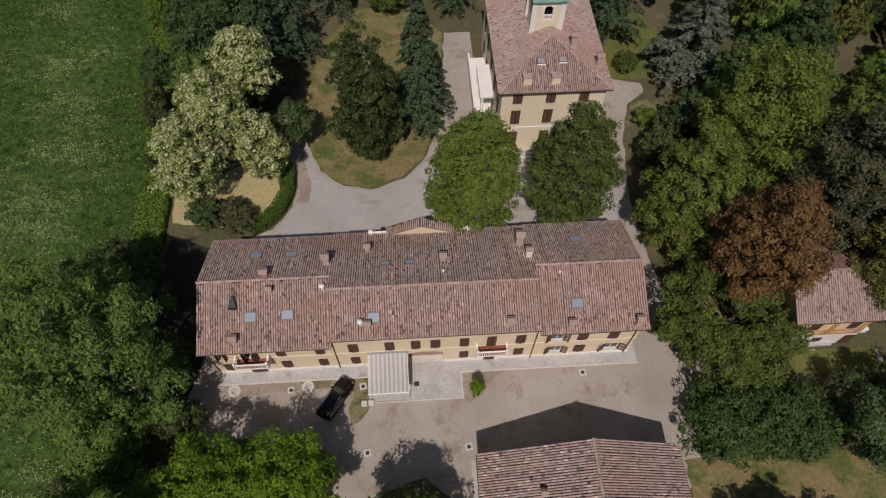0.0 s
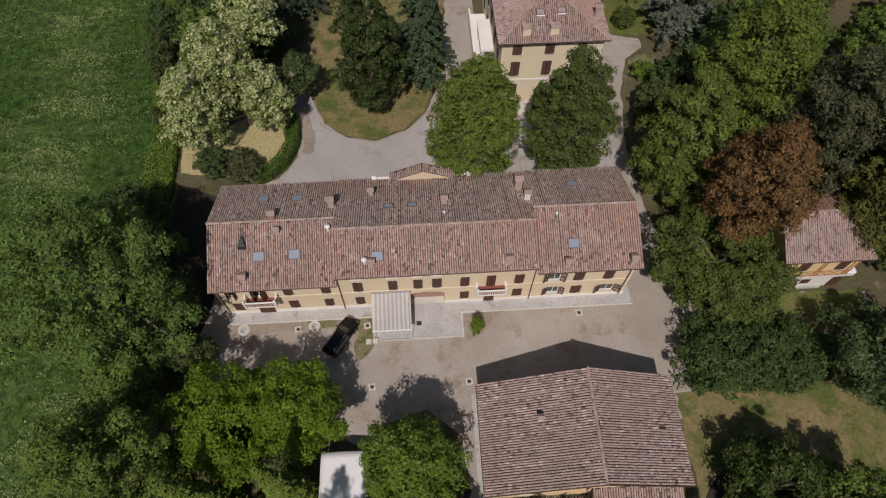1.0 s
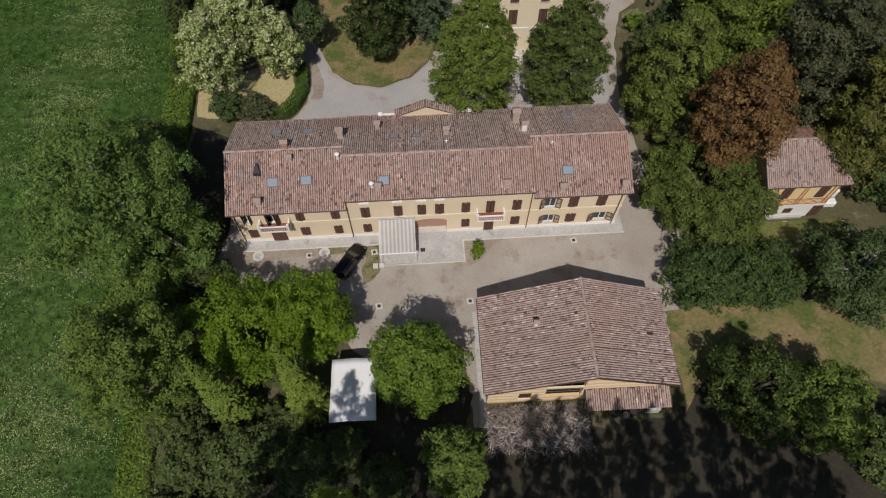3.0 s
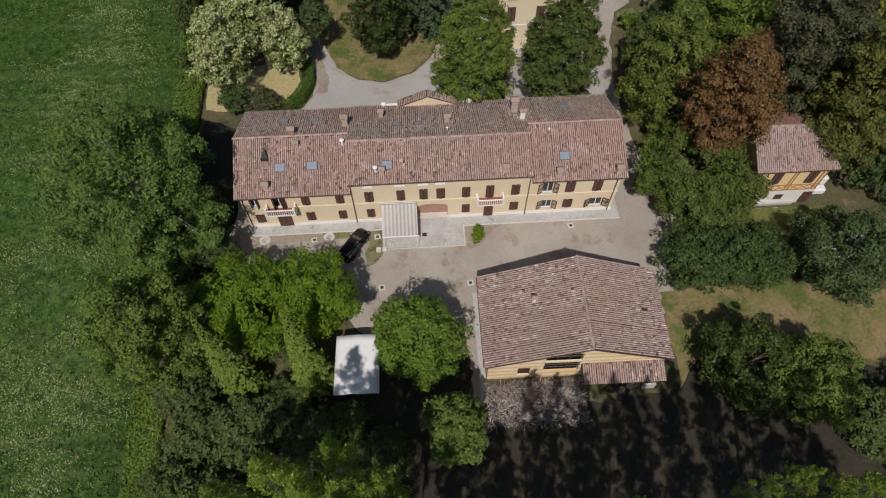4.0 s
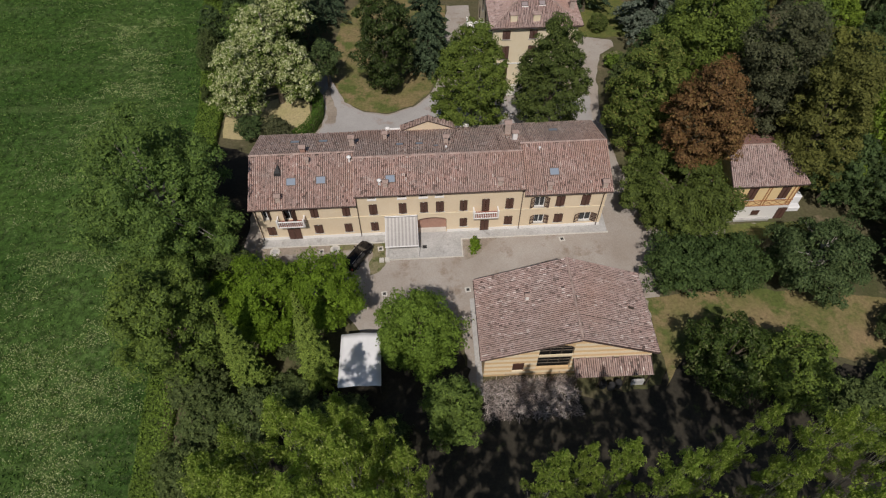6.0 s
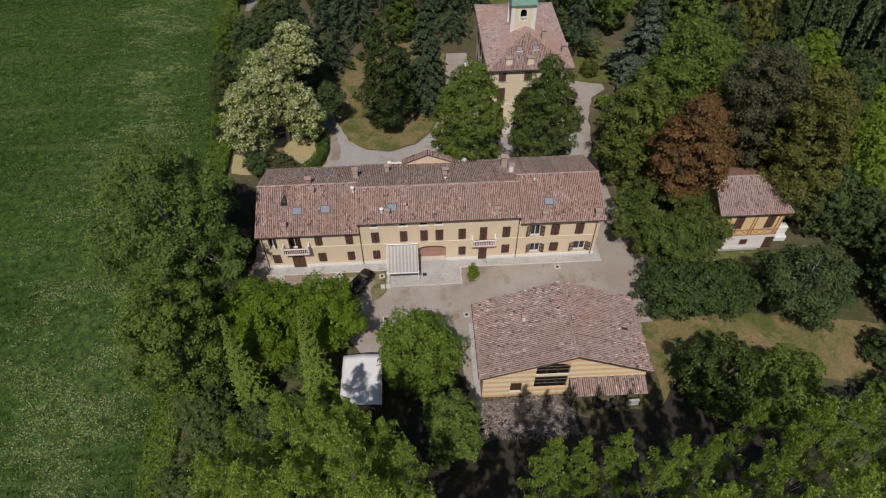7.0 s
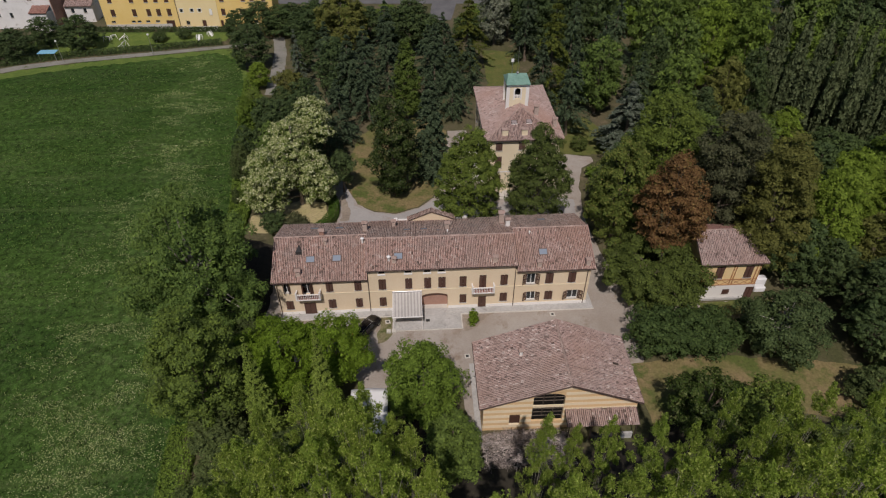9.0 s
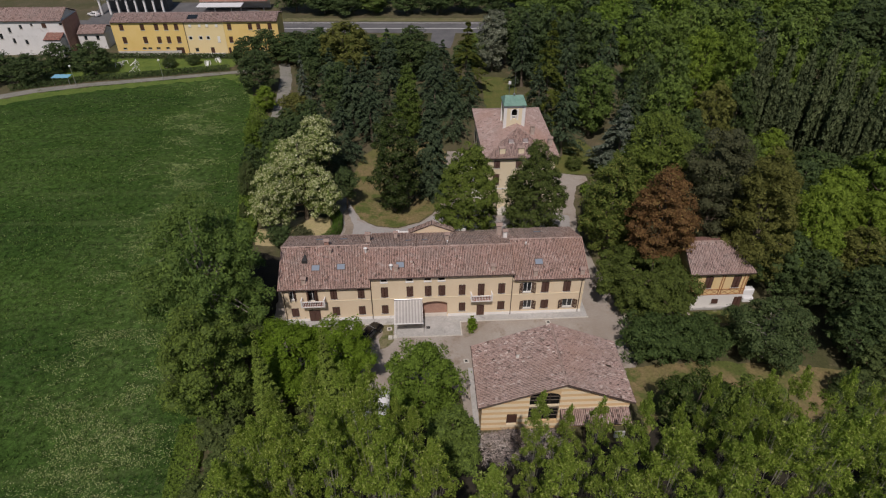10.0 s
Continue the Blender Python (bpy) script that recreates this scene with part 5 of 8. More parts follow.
M["ochre_pale"] = surface("pale_ochre_stucco", (0.80, 0.60, 0.30), (0.84, 0.65, 0.36), 0.3, 4.0, bump=0.1, grain=0.1)
M["timber"] = plain("brown_timber", (0.42, 0.20, 0.09), 0.7, grain=0.3)
small_house()
for d in ((57.47, 2.01, 0.0, 59.17, 2.91, 0.9), (57.55, 3.40, 0.0, 59.83, 4.42, 1.4)):
    tagged(part("covered_stack", boxed(*d, bevel=0.12), "sheet"), "stack under a white sheet beside the house", "stack")


# ---- houses beyond the meadow ----
def town_house(x0, x1, y0, depth, z, wins, mat_, label, rise=1.1, roofm="tile_mauve"):
    """A house along the track: wins are (x, sill, width, height, kind) on its front."""
    cx, w, d = (x0 + x1) / 2, (x1 - x0) / 2, depth
    h = thing("town_house", label, "house", (cx, y0, 0), group="houses beyond the meadow")
    ops = [(x - cx - ww / 2, x - cx + ww / 2, za, za + hh) for x, za, ww, hh, k in wins]
    bm = bmesh.new()
    wall(bm, Matrix(), -w, w, 0, z - 0.1, ops, 0.35)
    part("wall", bm, mat_, h)
    for q in ((-w, d - 0.35, 0, w, d, z - 0.1), (-w, 0.35, 0, -w + 0.35, d - 0.35, z - 0.1), (w - 0.35, 0.35, 0, w, d - 0.35, z - 0.1)):
        part("wall", boxed(*q), mat_, h)
    for o, (x, za, ww, hh, kind) in zip(ops, wins):
        g = new("door" if kind == "door" else "window")
        g.parent, g.matrix_basis = h, Matrix.Translation((o[0], 0, o[2]))
        part("pane", boxed(0.04, 0.14, 0.04, ww - 0.04, 0.16, hh - 0.04), "shutter" if kind == "door" else "glass", g)
        if kind == "shut":
            for s in (0, 1):
                part("shutter", boxed(0.01 + ww / 2 * s, -0.04, 0.02, ww / 2 * (1 + s) - 0.01, 0.02, hh - 0.02), "shutter", g)
        if kind == "pale":
            part("shutter", boxed(0.02, -0.04, 0.02, ww - 0.02, 0.02, hh - 0.02), "white", g)
        if kind == "trim":
            for q in ((-0.16, -0.03, -0.14, ww + 0.16, 0.0, 0.0), (-0.16, -0.03, hh, ww + 0.16, 0.0, hh + 0.14), (-0.16, -0.03, 0, 0, 0.0, hh), (ww, -0.03, 0, ww + 0.16, 0.0, hh)):
                part("surround", boxed(*q), "white", g)
        elif kind != "door":
            part("sill", boxed(-0.08, -0.1, -0.1, ww + 0.08, 0.12, 0.003), "stone", g)
    e = 0.4
    tiled_slope(h, [(-w, -e, z), (w, -e, z), (w, d / 2, z + rise), (-w, d / 2, z + rise)], int(abs(x0)), roofm, 0.34, 0.6)
    tiled_slope(h, [(w, d + e, z), (-w, d + e, z), (-w, d / 2, z + rise), (w, d / 2, z + rise)], int(abs(x0)) + 1, roofm, 0.34, 0.6)
    for s in (-1, 1):
        bm = bmesh.new()
        bm.faces.new([bm.verts.new(p) for p in ((s * (w - 0.2), 0.3, z - 0.1), (s * (w - 0.2), d / 2, z + rise - 0.2), (s * (w - 0.2), d - 0.3, z - 0.1))])
        ext = bmesh.ops.extrude_face_region(bm, geom=bm.faces[:])["geom"]
        bmesh.ops.translate(bm, vec=(-s * 0.15, 0, 0), verts=[q for q in ext if isinstance(q, bmesh.types.BMVert)])
        bmesh.ops.recalc_face_normals(bm, faces=bm.faces[:])
        part("gable", bm, mat_, h)
    gutter(h, (-w, -e - 0.06, z - 0.05), (w, -e - 0.06, z - 0.05))
    return h


left_x, right_x = (-75.4, -69.55, -65.6, -62.9, -60.0), (-45.0, -39.1, -36.7, -33.5)
hs = town_house(-78.2, -57.9, 116.5, 8.6, 9.55, [(x, 7.2, 1.15, 1.8, "shut") for x in left_x] + [(x, 3.5, 1.15, 1.9, "shut") for x in left_x] + [(x, 1.75, 1.1, 0.55, "plain") for x in (-76.0, -70.5, -68.9, -66.5, -63.8)] + [(-60.3, 0.02, 2.3, 2.2, "door")], "yellow", "three-storey yellow terraced house with brown shutters")
part("plinth", boxed(-10.1, -0.12, 0, 8.0, -0.003, 1.3, bevel=0.02), "stone", hs, "bare grey stone plinth")
hs = town_house(-57.85, -46.65, 116.5, 8.6, 9.5, [(x, 8.05, 0.75, 0.7, "pale") for x in (-56.1, -53.4, -51.3, -48.6)] + [(x, 4.4, 0.85, 0.9, "trim") for x in (-56.6, -53.7, -51.6)] + [(-48.6, 3.6, 0.8, 1.7, "pale"), (-55.5, 0.9, 1.0, 1.1, "plain"), (-51.0, 0.02, 1.1, 2.1, "door")], "yellow_pale", "three-storey pale yellow terraced house with small windows")
part("downpipe", boxed(-5.55, -0.14, 0, -5.43, -0.02, 9.3, bevel=0.02), "gutter", hs)
part("terrace_wall", boxed(-5.4, -2.4, 0, 5.5, -2.2, 1.2, bevel=0.02), "white", hs, "low white terrace wall")
part("solar_panel", boxed(-4.6, 1.0, -0.05, -1.8, 3.2, 0.03, m=Matrix.Translation((0, 0, 9.82)) @ Matrix.Rotation(math.atan(1.1 / 4.7), 4, "X")), "glass", hs, "dark blue solar panel")
hs = town_house(-46.6, -31.2, 116.5, 8.6, 9.55, [(x, 7.1, 1.15, 1.75, "shut") for x in right_x] + [(-45.1, 3.4, 1.1, 1.8, "shut"), (-39.6, 3.6, 1.9, 1.5, "shut"), (-36.8, 3.6, 1.3, 1.6, "shut"), (-33.7, 3.6, 2.1, 1.5, "shut"), (-46.0, 0.02, 0.8, 2.0, "door"), (-43.9, 0.02, 2.2, 2.1, "door"), (-36.5, 0.9, 1.1, 1.1, "plain")], "yellow", "three-storey yellow terraced house with brown shutters")
hs = town_house(-128, -92.4, 118.1, 10.0, 9.7, [(-110.6, 4.6, 0.9, 1.6, "plain"), (-107.6, 6.4, 0.8, 1.5, "plain"), (-104.2, 7.4, 0.8, 1.2, "plain"), (-101.0, 8.2, 0.6, 0.7, "plain"), (-107.4, 3.3, 0.8, 1.5, "plain"), (-104.0, 3.0, 0.8, 1.4, "plain"), (-97.6, 7.7, 1.2, 1.3, "shut"), (-98.0, 4.2, 0.9, 1.3, "plain"), (-92.8, 8.4, 0.8, 0.6, "plain"), (-115.0, 6.8, 0.9, 1.4, "plain"), (-115.2, 3.0, 0.9, 1.5, "plain")], "grey_white", "greyish white house with scattered small windows", 2.2)
part("gable_wall", boxed(17.81, 0.1, 0, 18.0, 9.9, 9.5, bevel=0.02), "brick_red", hs, "red-brown end wall")
part("lean_to", boxed(13.0, -3.2, 0, 17.4, -0.01, 5.2), "grey_white", hs)
tiled_slope(hs, [(12.8, -3.5, 5.25), (17.6, -3.5, 5.25), (17.6, -0.02, 6.3), (12.8, -0.02, 6.3)], 31, "tile_red", 0.34, 0.6)
town_house(-91.4, -83.6, 122.6, 6.4, 4.6, [(-89.3, 2.6, 0.9, 1.3, "plain"), (-85.8, 2.6, 0.9, 1.3, "plain")], "grey_white", "low white outbuilding with a tiled roof", 1.5)
for x, y, z in ((-67.0, 119.2, 10.2), (-42.6, 118.4, 10.0), (-50.2, 119.6, 10.3)):
    chimney(x, y, z - 0.4, 0.6, 0.6, 1.1, body="brick_pale")


def far_shed():
    h = thing("pavilion", "white flat-roofed pavilion with a dark colonnade", "building", (-86.5, 161, 0))
    part("roof", boxed(-13, -4, 5.0, 9.5, 8, 5.6), "grey_white", h)
    # wall in dark asphalt grey paints the shade behind the columns
    part("wall", boxed(-12, 2, 0, 8.5, 7.5, 5.0), "asphalt", h)
    for i in range(8):
        part("column", boxed(-12.6 + 3.0 * i, -3.6, 0, -12.0 + 3.0 * i, -3.0, 5.0), "grey_white", h)
    s = thing("market_stall", "stall with a white awning and red roof", "stall", (-56.5, 157, 0))
    part("roof", boxed(-9, 2, 3.6, 14, 9, 4.0), "tile_red", s, "red roof")
    part("canopy", boxed(-9, -3, 3.1, 6, 2, 3.25), "sheet", s, "white canopy")
    for x in (-8.8, -3, 2.5, 5.8, 13.5):
        part("post", boxed(x, -2.8, 0, x + 0.2, -2.6, 3.1), "metal", s)
    part("wall", boxed(-8.8, 7.5, 0, 13.8, 7.9, 3.6), "white", s)


far_shed()
# things on the playground and along the track
t_ = thing("pool_cover", "flat pale blue sunshade on posts", "sunshade", (-85.2, 95.6, 0))
part("panel", boxed(-2.2, -1.2, 1.9, 2.2, 1.2, 2.0), "blue", t_)
for sx in (-2, 2):
    for sy in (-1, 1):
        part("post", boxed(sx - 0.05, sy - 0.05, 0, sx + 0.05, sy + 0.05, 1.9), "metal", t_)
for k, (x, y) in enumerate(((-81.1, 93.6), (-59.6, 97.1))):
    lp = thing("street_lamp", "grey street lamp post at the edge of the track", "street lamp", (x, y, 0), group="street lamps")
    bm = bmesh.new()
    tube(bm, [(0, 0, 0), (0, 0, 5.2)], [0.09, 0.05], 8)
    part("post", bm, "metal", lp)
    bm = bmesh.new()
    bmesh.ops.create_icosphere(bm, subdivisions=2, radius=0.28, matrix=Matrix.Translation((0, 0, 5.4)))
    part("globe", bm, "white_paint", lp, smooth=True)
for k, (x, y, s) in enumerate(((-75.1, 107.5, 1.1), (-74.0, 109.3, 0.9), (-68.9, 102.9, 1.3), (-70.6, 108.7, 1.2), (-60.9, 107.0, 0.9), (-50.5, 108.0, 1.0), (-48.4, 110.6, 0.9))):
    s *= 0.75
    p_ = thing("play_frame", "white playground climbing frame on the grass", "play equipment", (x, y, 0), 37 * k, "play equipment")
    for sx in (-1, 1):
        bm = bmesh.new()
        tube(bm, [(sx * s, -0.6, 0), (sx * s, 0, 1.5 * s), (sx * s, 0.6, 0)], [0.07] * 3, 6)
        part("leg", bm, "white_paint", p_)
    bm = bmesh.new()
    tube(bm, [(-s, 0, 1.5 * s), (s, 0, 1.5 * s)], [0.07] * 2, 6)
    part("bar", bm, "white_paint", p_)
    part("slide", boxed(-0.3, 0.1, -0.05, 0.3, 2.4 * s, 0.05, m=Matrix.Translation((0, 0, 1.4 * s)) @ Matrix.Rotation(-0.6, 4, "X")), "white_paint", p_)


# ---- car ----
def car(x, y, turn, paint, label, group=""):
    c = thing("car", label, "car", (x, y, 0.04), turn, group)
    # cross sections from tail to nose: along, half width low, half width at the belt, sill, belt, roof half width, roof
    secs = [(-2.40, 0.70, 0.74, 0.38, 0.80, 0.58, 0.84), (-2.30, 0.82, 0.84, 0.28, 0.92, 0.62, 1.15), (-2.05, 0.88, 0.89, 0.24, 0.95, 0.64, 1.44), (-1.4, 0.90, 0.91, 0.22, 0.95, 0.66, 1.50), (-0.4, 0.91, 0.91, 0.22, 0.94, 0.67, 1.52), (0.35, 0.91, 0.90, 0.22, 0.93, 0.65, 1.46), (1.05, 0.90, 0.89, 0.23, 0.93, 0.72, 1.00), (1.8, 0.88, 0.86, 0.25, 0.84, 0.70, 0.92), (2.2, 0.82, 0.80, 0.30, 0.72, 0.62, 0.80), (2.38, 0.66, 0.66, 0.38, 0.60, 0.5, 0.66)]
    bm = bmesh.new()
    rings = []
    for l, wl, wb, zs, zb, wr, zr in secs:
        half = [(wl * 0.92, zs), (wl, zs + 0.12), (wb, zb), (wr, zr - 0.06), (wr * 0.8, zr)]
        ring = [(-a, b) for a, b in half] + [(a, b) for a, b in half[::-1]]
        rings.append([bm.verts.new((a, l, b)) for a, b in ring])
    n = len(rings[0])
    for p, q in zip(rings, rings[1:]):
        for i in range(n):
            bm.faces.new((p[i], p[(i + 1) % n], q[(i + 1) % n], q[i]))
    bm.faces.new(rings[0])
    bm.faces.new(rings[-1][::-1])
    bmesh.ops.recalc_face_normals(bm, faces=bm.faces[:])
    part("body", bm, paint, c, smooth=True)
    # glass, laid a little proud of the cabin
    def pane(name, pts):
        g = bmesh.new()
        f = g.faces.new([g.verts.new(p) for p in pts])
        ext = bmesh.ops.extrude_face_region(g, geom=[f])["geom"]
        g.normal_update()
        bmesh.ops.translate(g, vec=f.normal * 0.012, verts=[q for q in ext if isinstance(q, bmesh.types.BMVert)])
        bmesh.ops.recalc_face_normals(g, faces=g.faces[:])
        part(name, g, "glass", c)
    pane("windscreen", [(-0.68, 1.02, 1.03), (0.68, 1.02, 1.03), (0.58, 0.42, 1.44), (-0.58, 0.42, 1.44)])
    pane("rear_window", [(0.6, -2.28, 1.14), (-0.6, -2.28, 1.14), (-0.56, -2.08, 1.40), (0.56, -2.08, 1.40)])
    for s in (-1, 1):
        for a, b in ((0.30, -0.45), (-0.52, -1.30), (-1.38, -2.0)):
            pane("side_window", [(s * 0.895, a, 1.0), (s * 0.895, b, 1.0), (s * 0.70, b, 1.39), (s * 0.70, a - 0.05, 1.39)][::s])
        bm = bmesh.new()
        tube(bm, [(s * 0.56, -1.9, 1.5), (s * 0.60, -1.7, 1.57), (s * 0.60, 0.0, 1.58), (s * 0.56, 0.2, 1.5)], [0.025] * 4, 6)
        part("roof_rail", bm, "metal", c, "silver roof rail")
        part("mirror", boxed(s * 0.98 - 0.1, 0.62, 0.94, s * 0.98 + 0.1, 0.78, 1.08, bevel=0.03), paint, c)
        part("tail_lamp", boxed(s * 0.72 - 0.1, -2.40, 0.78, s * 0.72 + 0.1, -2.3, 1.0, bevel=0.02), "lamp", c)
        part("headlamp", boxed(s * 0.62 - 0.14, 2.16, 0.62, s * 0.62 + 0.14, 2.3, 0.74, bevel=0.03), "metal", c)
        for l in (-1.42, 1.42):
            w = new("wheel")
            w.parent, w.matrix_basis = c, Matrix.Translation((s * 0.84, l, 0.33)) @ Matrix.Rotation(math.pi / 2, 4, "Y")
            bm = bmesh.new()
            bmesh.ops.create_cone(bm, cap_ends=True, segments=20, radius1=0.33, radius2=0.33, depth=0.22)
            part("tyre", bm, "rubber", w)
            bm = bmesh.new()
            bmesh.ops.create_cone(bm, cap_ends=True, segments=14, radius1=0.21, radius2=0.19, depth=0.236)
            part("rim", bm, "metal", w)
    return c


car(-101.0, 156.0, 60, "white_paint", "small white car parked behind the white house")
car(0.40, -2.93, -33, "carblack", "black estate car parked on gravel")


# ---- trees ----
def leaves(name, centres, normals, sizes, material, parent, rng, slim=0.55, upright=False, soft=None):
    """A crown: kite-shaped leaves or sprays, each an island of its own, shaded as parts of the clump they sit on."""
    n = len(centres)
    nn = normals / (np.linalg.norm(normals, axis=1, keepdims=True) + 1e-9)
    r = rng.normal(size=(n, 3))
    t = np.cross(nn, r)
    if upright:
        # sprays that all point up along the stem
        t = np.array([0, 0, 1.0]) + 0.25 * r
        nn = np.cross(t, np.cross(nn, t))
        nn /= np.linalg.norm(nn, axis=1, keepdims=True) + 1e-9
    t /= np.linalg.norm(t, axis=1, keepdims=True) + 1e-9
    b = np.cross(nn, t)
    s = sizes[:, None]
    w = b * s * slim * 1.15
    co = np.stack([centres + t * s * 1.1, centres - t * s * 0.7 + w, centres - t * s * 0.7 - w], 1).reshape(-1, 3)
    ob = quads(name, co, np.arange(3 * n).reshape(-1, 3), material, parent, smooth=soft is not None)
    if soft is not None:
        sn = soft / (np.linalg.norm(soft, axis=1, keepdims=True) + 1e-9)
        # front of each blade to the outside of its clump
        nn = nn * np.where((nn * sn).sum(1, keepdims=True) < 0, -1, 1)
        sn = 0.6 * sn + 0.4 * nn
        ob.data.normals_split_custom_set_from_vertices(np.repeat(sn / np.linalg.norm(sn, axis=1, keepdims=True), 3, axis=0))
    return ob


PROFILES = {
    "round": lambda u: np.sqrt(np.clip(1 - u * u, 0, 1)),
    "egg": lambda u: np.sqrt(np.clip(1 - u * u, 0, 1)) * (1 - 0.28 * u),
    "column": lambda u: np.clip(1 - np.abs(u) ** 3.0, 0, 1) ** 0.8 * (1 - 0.25 * u),
    "cone": lambda u: np.clip((1 - u) / 2, 0, 1) ** 0.75 * np.clip((u + 1) * 6, 0.45, 1),
    "spire": lambda u: np.clip((1 - u) / 2, 0, 1) ** 0.6 * np.clip((u + 1) * 4, 0.3, 1),
    "flat": lambda u: np.clip(1 - np.abs(u) ** 2.6, 0, 1) ** 0.6,
    "tear": lambda u: np.where(u > -0.45, np.clip(1 - np.clip((u + 0.45) / 1.45, 0, 1) ** 1.7, 0, 1) ** 0.85, np.sqrt(np.clip(1 - 0.85 * ((u + 0.45) / 0.55) ** 2, 0, 1))),
    "open": lambda u: np.clip(1 - np.abs(u) ** 2.2, 0, 1) ** 0.6 * (1 - 0.35 * u),
}


def crown_cloud(rng, r, rz, shape, cr, size, dense, lump=0.2, droop=0.0, lobe=0.24, fill=1.0, loose=0.36, cover=1.0):
    """Centres, normals and sizes of the leaves: boughs over an uneven hull, clumps on the boughs, larger leaves inside."""
    prof = PROFILES[shape]
    area = 4 * math.pi * ((2 * (r * rz) ** 1.6 + r ** 3.2) / 3) ** (1 / 1.6)
    ph = rng.uniform(0, 6.28, 6)

    def bump(a, u):
        return 1 + lump * (np.sin(2 * a + ph[0] + 2 * u) * 0.5 + np.sin(3 * a + ph[1] - 4 * u) * 0.5 + np.sin(5 * a + 7 * u + ph[2]) * 0.35)

    def hull(n, inset, top):
        u = rng.uniform(-1, 1, n * 10)
        slope = (prof(np.clip(u + 0.02, -1, 1)) - prof(np.clip(u - 0.02, -1, 1))) / 0.04
        skin = np.clip(prof(u) * np.sqrt(1 + (r / rz * slope) ** 2), 0.05, 1.3)
        keep = rng.uniform(0, 1.3, len(u)) < skin * np.where(u < -0.45, 0.55, 1.0)
        u = u[keep][:n]
        a = rng.uniform(0, 2 * math.pi, len(u))
        rad = prof(u) * r * bump(a, u) * inset * np.where(rng.uniform(0, 1, len(u)) < 0.8, rng.uniform(0.84, 1.04, len(u)), rng.uniform(0.5, 0.85, len(u)))
        return np.stack([rad * np.cos(a), rad * np.sin(a), u * top * (1 + 0.06 * np.sin(3 * a + ph[3]))], 1)
    n_cl = max(14, int(dense * 1.3 * area / (math.pi * cr ** 2)))
    if lobe:
        lr = lobe * r
        lc = hull(max(6, int(1.7 * area / (math.pi * lr ** 2))), max(0.3, 1 - lobe - 0.45 * cr / r), rz - lr * 0.9 - 0.3 * cr)
        ls = lr * rng.uniform(0.7, 1.3, len(lc))
        pick = rng.choice(len(lc), n_cl, p=ls ** 2 / (ls ** 2).sum())
        lo = lc / np.array([r, r, rz])
        d0 = rng.normal(size=(n_cl, 3)) + 1.1 * lo[pick] / (np.linalg.norm(lo[pick], axis=1, keepdims=True) + 0.2) + np.array([0, 0, 0.35])
        d0 /= np.linalg.norm(d0, axis=1, keepdims=True)
        c = lc[pick] + d0 * (ls[pick] * rng.uniform(0.7, 1.0, n_cl))[:, None] * np.array([1, 1, 0.85])
    else:
        c = hull(n_cl, 1 - cr / max(r, 1e-3) * 0.55, rz - 0.4 * cr)
        d0 = c / np.array([r, r, rz])
    n_cl = len(c)
    crs = cr * rng.uniform(0.6, 1.35, n_cl)
    n_lf = max(8, int(cover * 4.4 * cr ** 2 / (0.95 * size ** 2)))
    d = rng.normal(size=(n_cl, n_lf, 3)) + np.array([0, 0, 0.4]) + 0.8 * d0[:, None, :]
    d /= np.linalg.norm(d, axis=2, keepdims=True)
    k = crs[:, None, None] * rng.uniform(0.25, 1.0, (n_cl, n_lf, 1)) ** 0.5 * rng.choice([1.0, 1.3], (n_cl, n_lf, 1), p=[0.85, 0.15])
    pos = c[:, None, :] + d * k * np.array([1, 1, 0.72])
    if droop:
        pos[..., 2] -= droop * rng.uniform(0, 1, (n_cl, n_lf)) ** 2 * crs[:, None]
    nor = d + loose * rng.normal(size=d.shape) + np.array([0, 0, 0.3])
    sz = size * rng.uniform(0.55, 1.35, n_cl * n_lf)
    si = min(0.085 * r, 0.42)
    m = int(max(8, 0.5 * fill * dense * area / si ** 2))
    ui = rng.uniform(-0.9, 0.82, m)
    ai = rng.uniform(0, 2 * math.pi, m)
    ri = prof(ui) * r * bump(ai, ui) * np.sqrt(rng.uniform(0.25, 0.48, m))
    ci = np.stack([ri * np.cos(ai), ri * np.sin(ai), ui * rz * 0.85], 1)
    ni = ci / np.array([r, r, rz]) + 0.5 * rng.normal(size=(m, 3)) + np.array([0, 0, 0.3])
    pos, nor = np.concatenate([pos.reshape(-1, 3), ci]), np.concatenate([nor.reshape(-1, 3), ni])
    return pos, nor, np.concatenate([sz, si * rng.uniform(0.6, 1.1, m)]), c


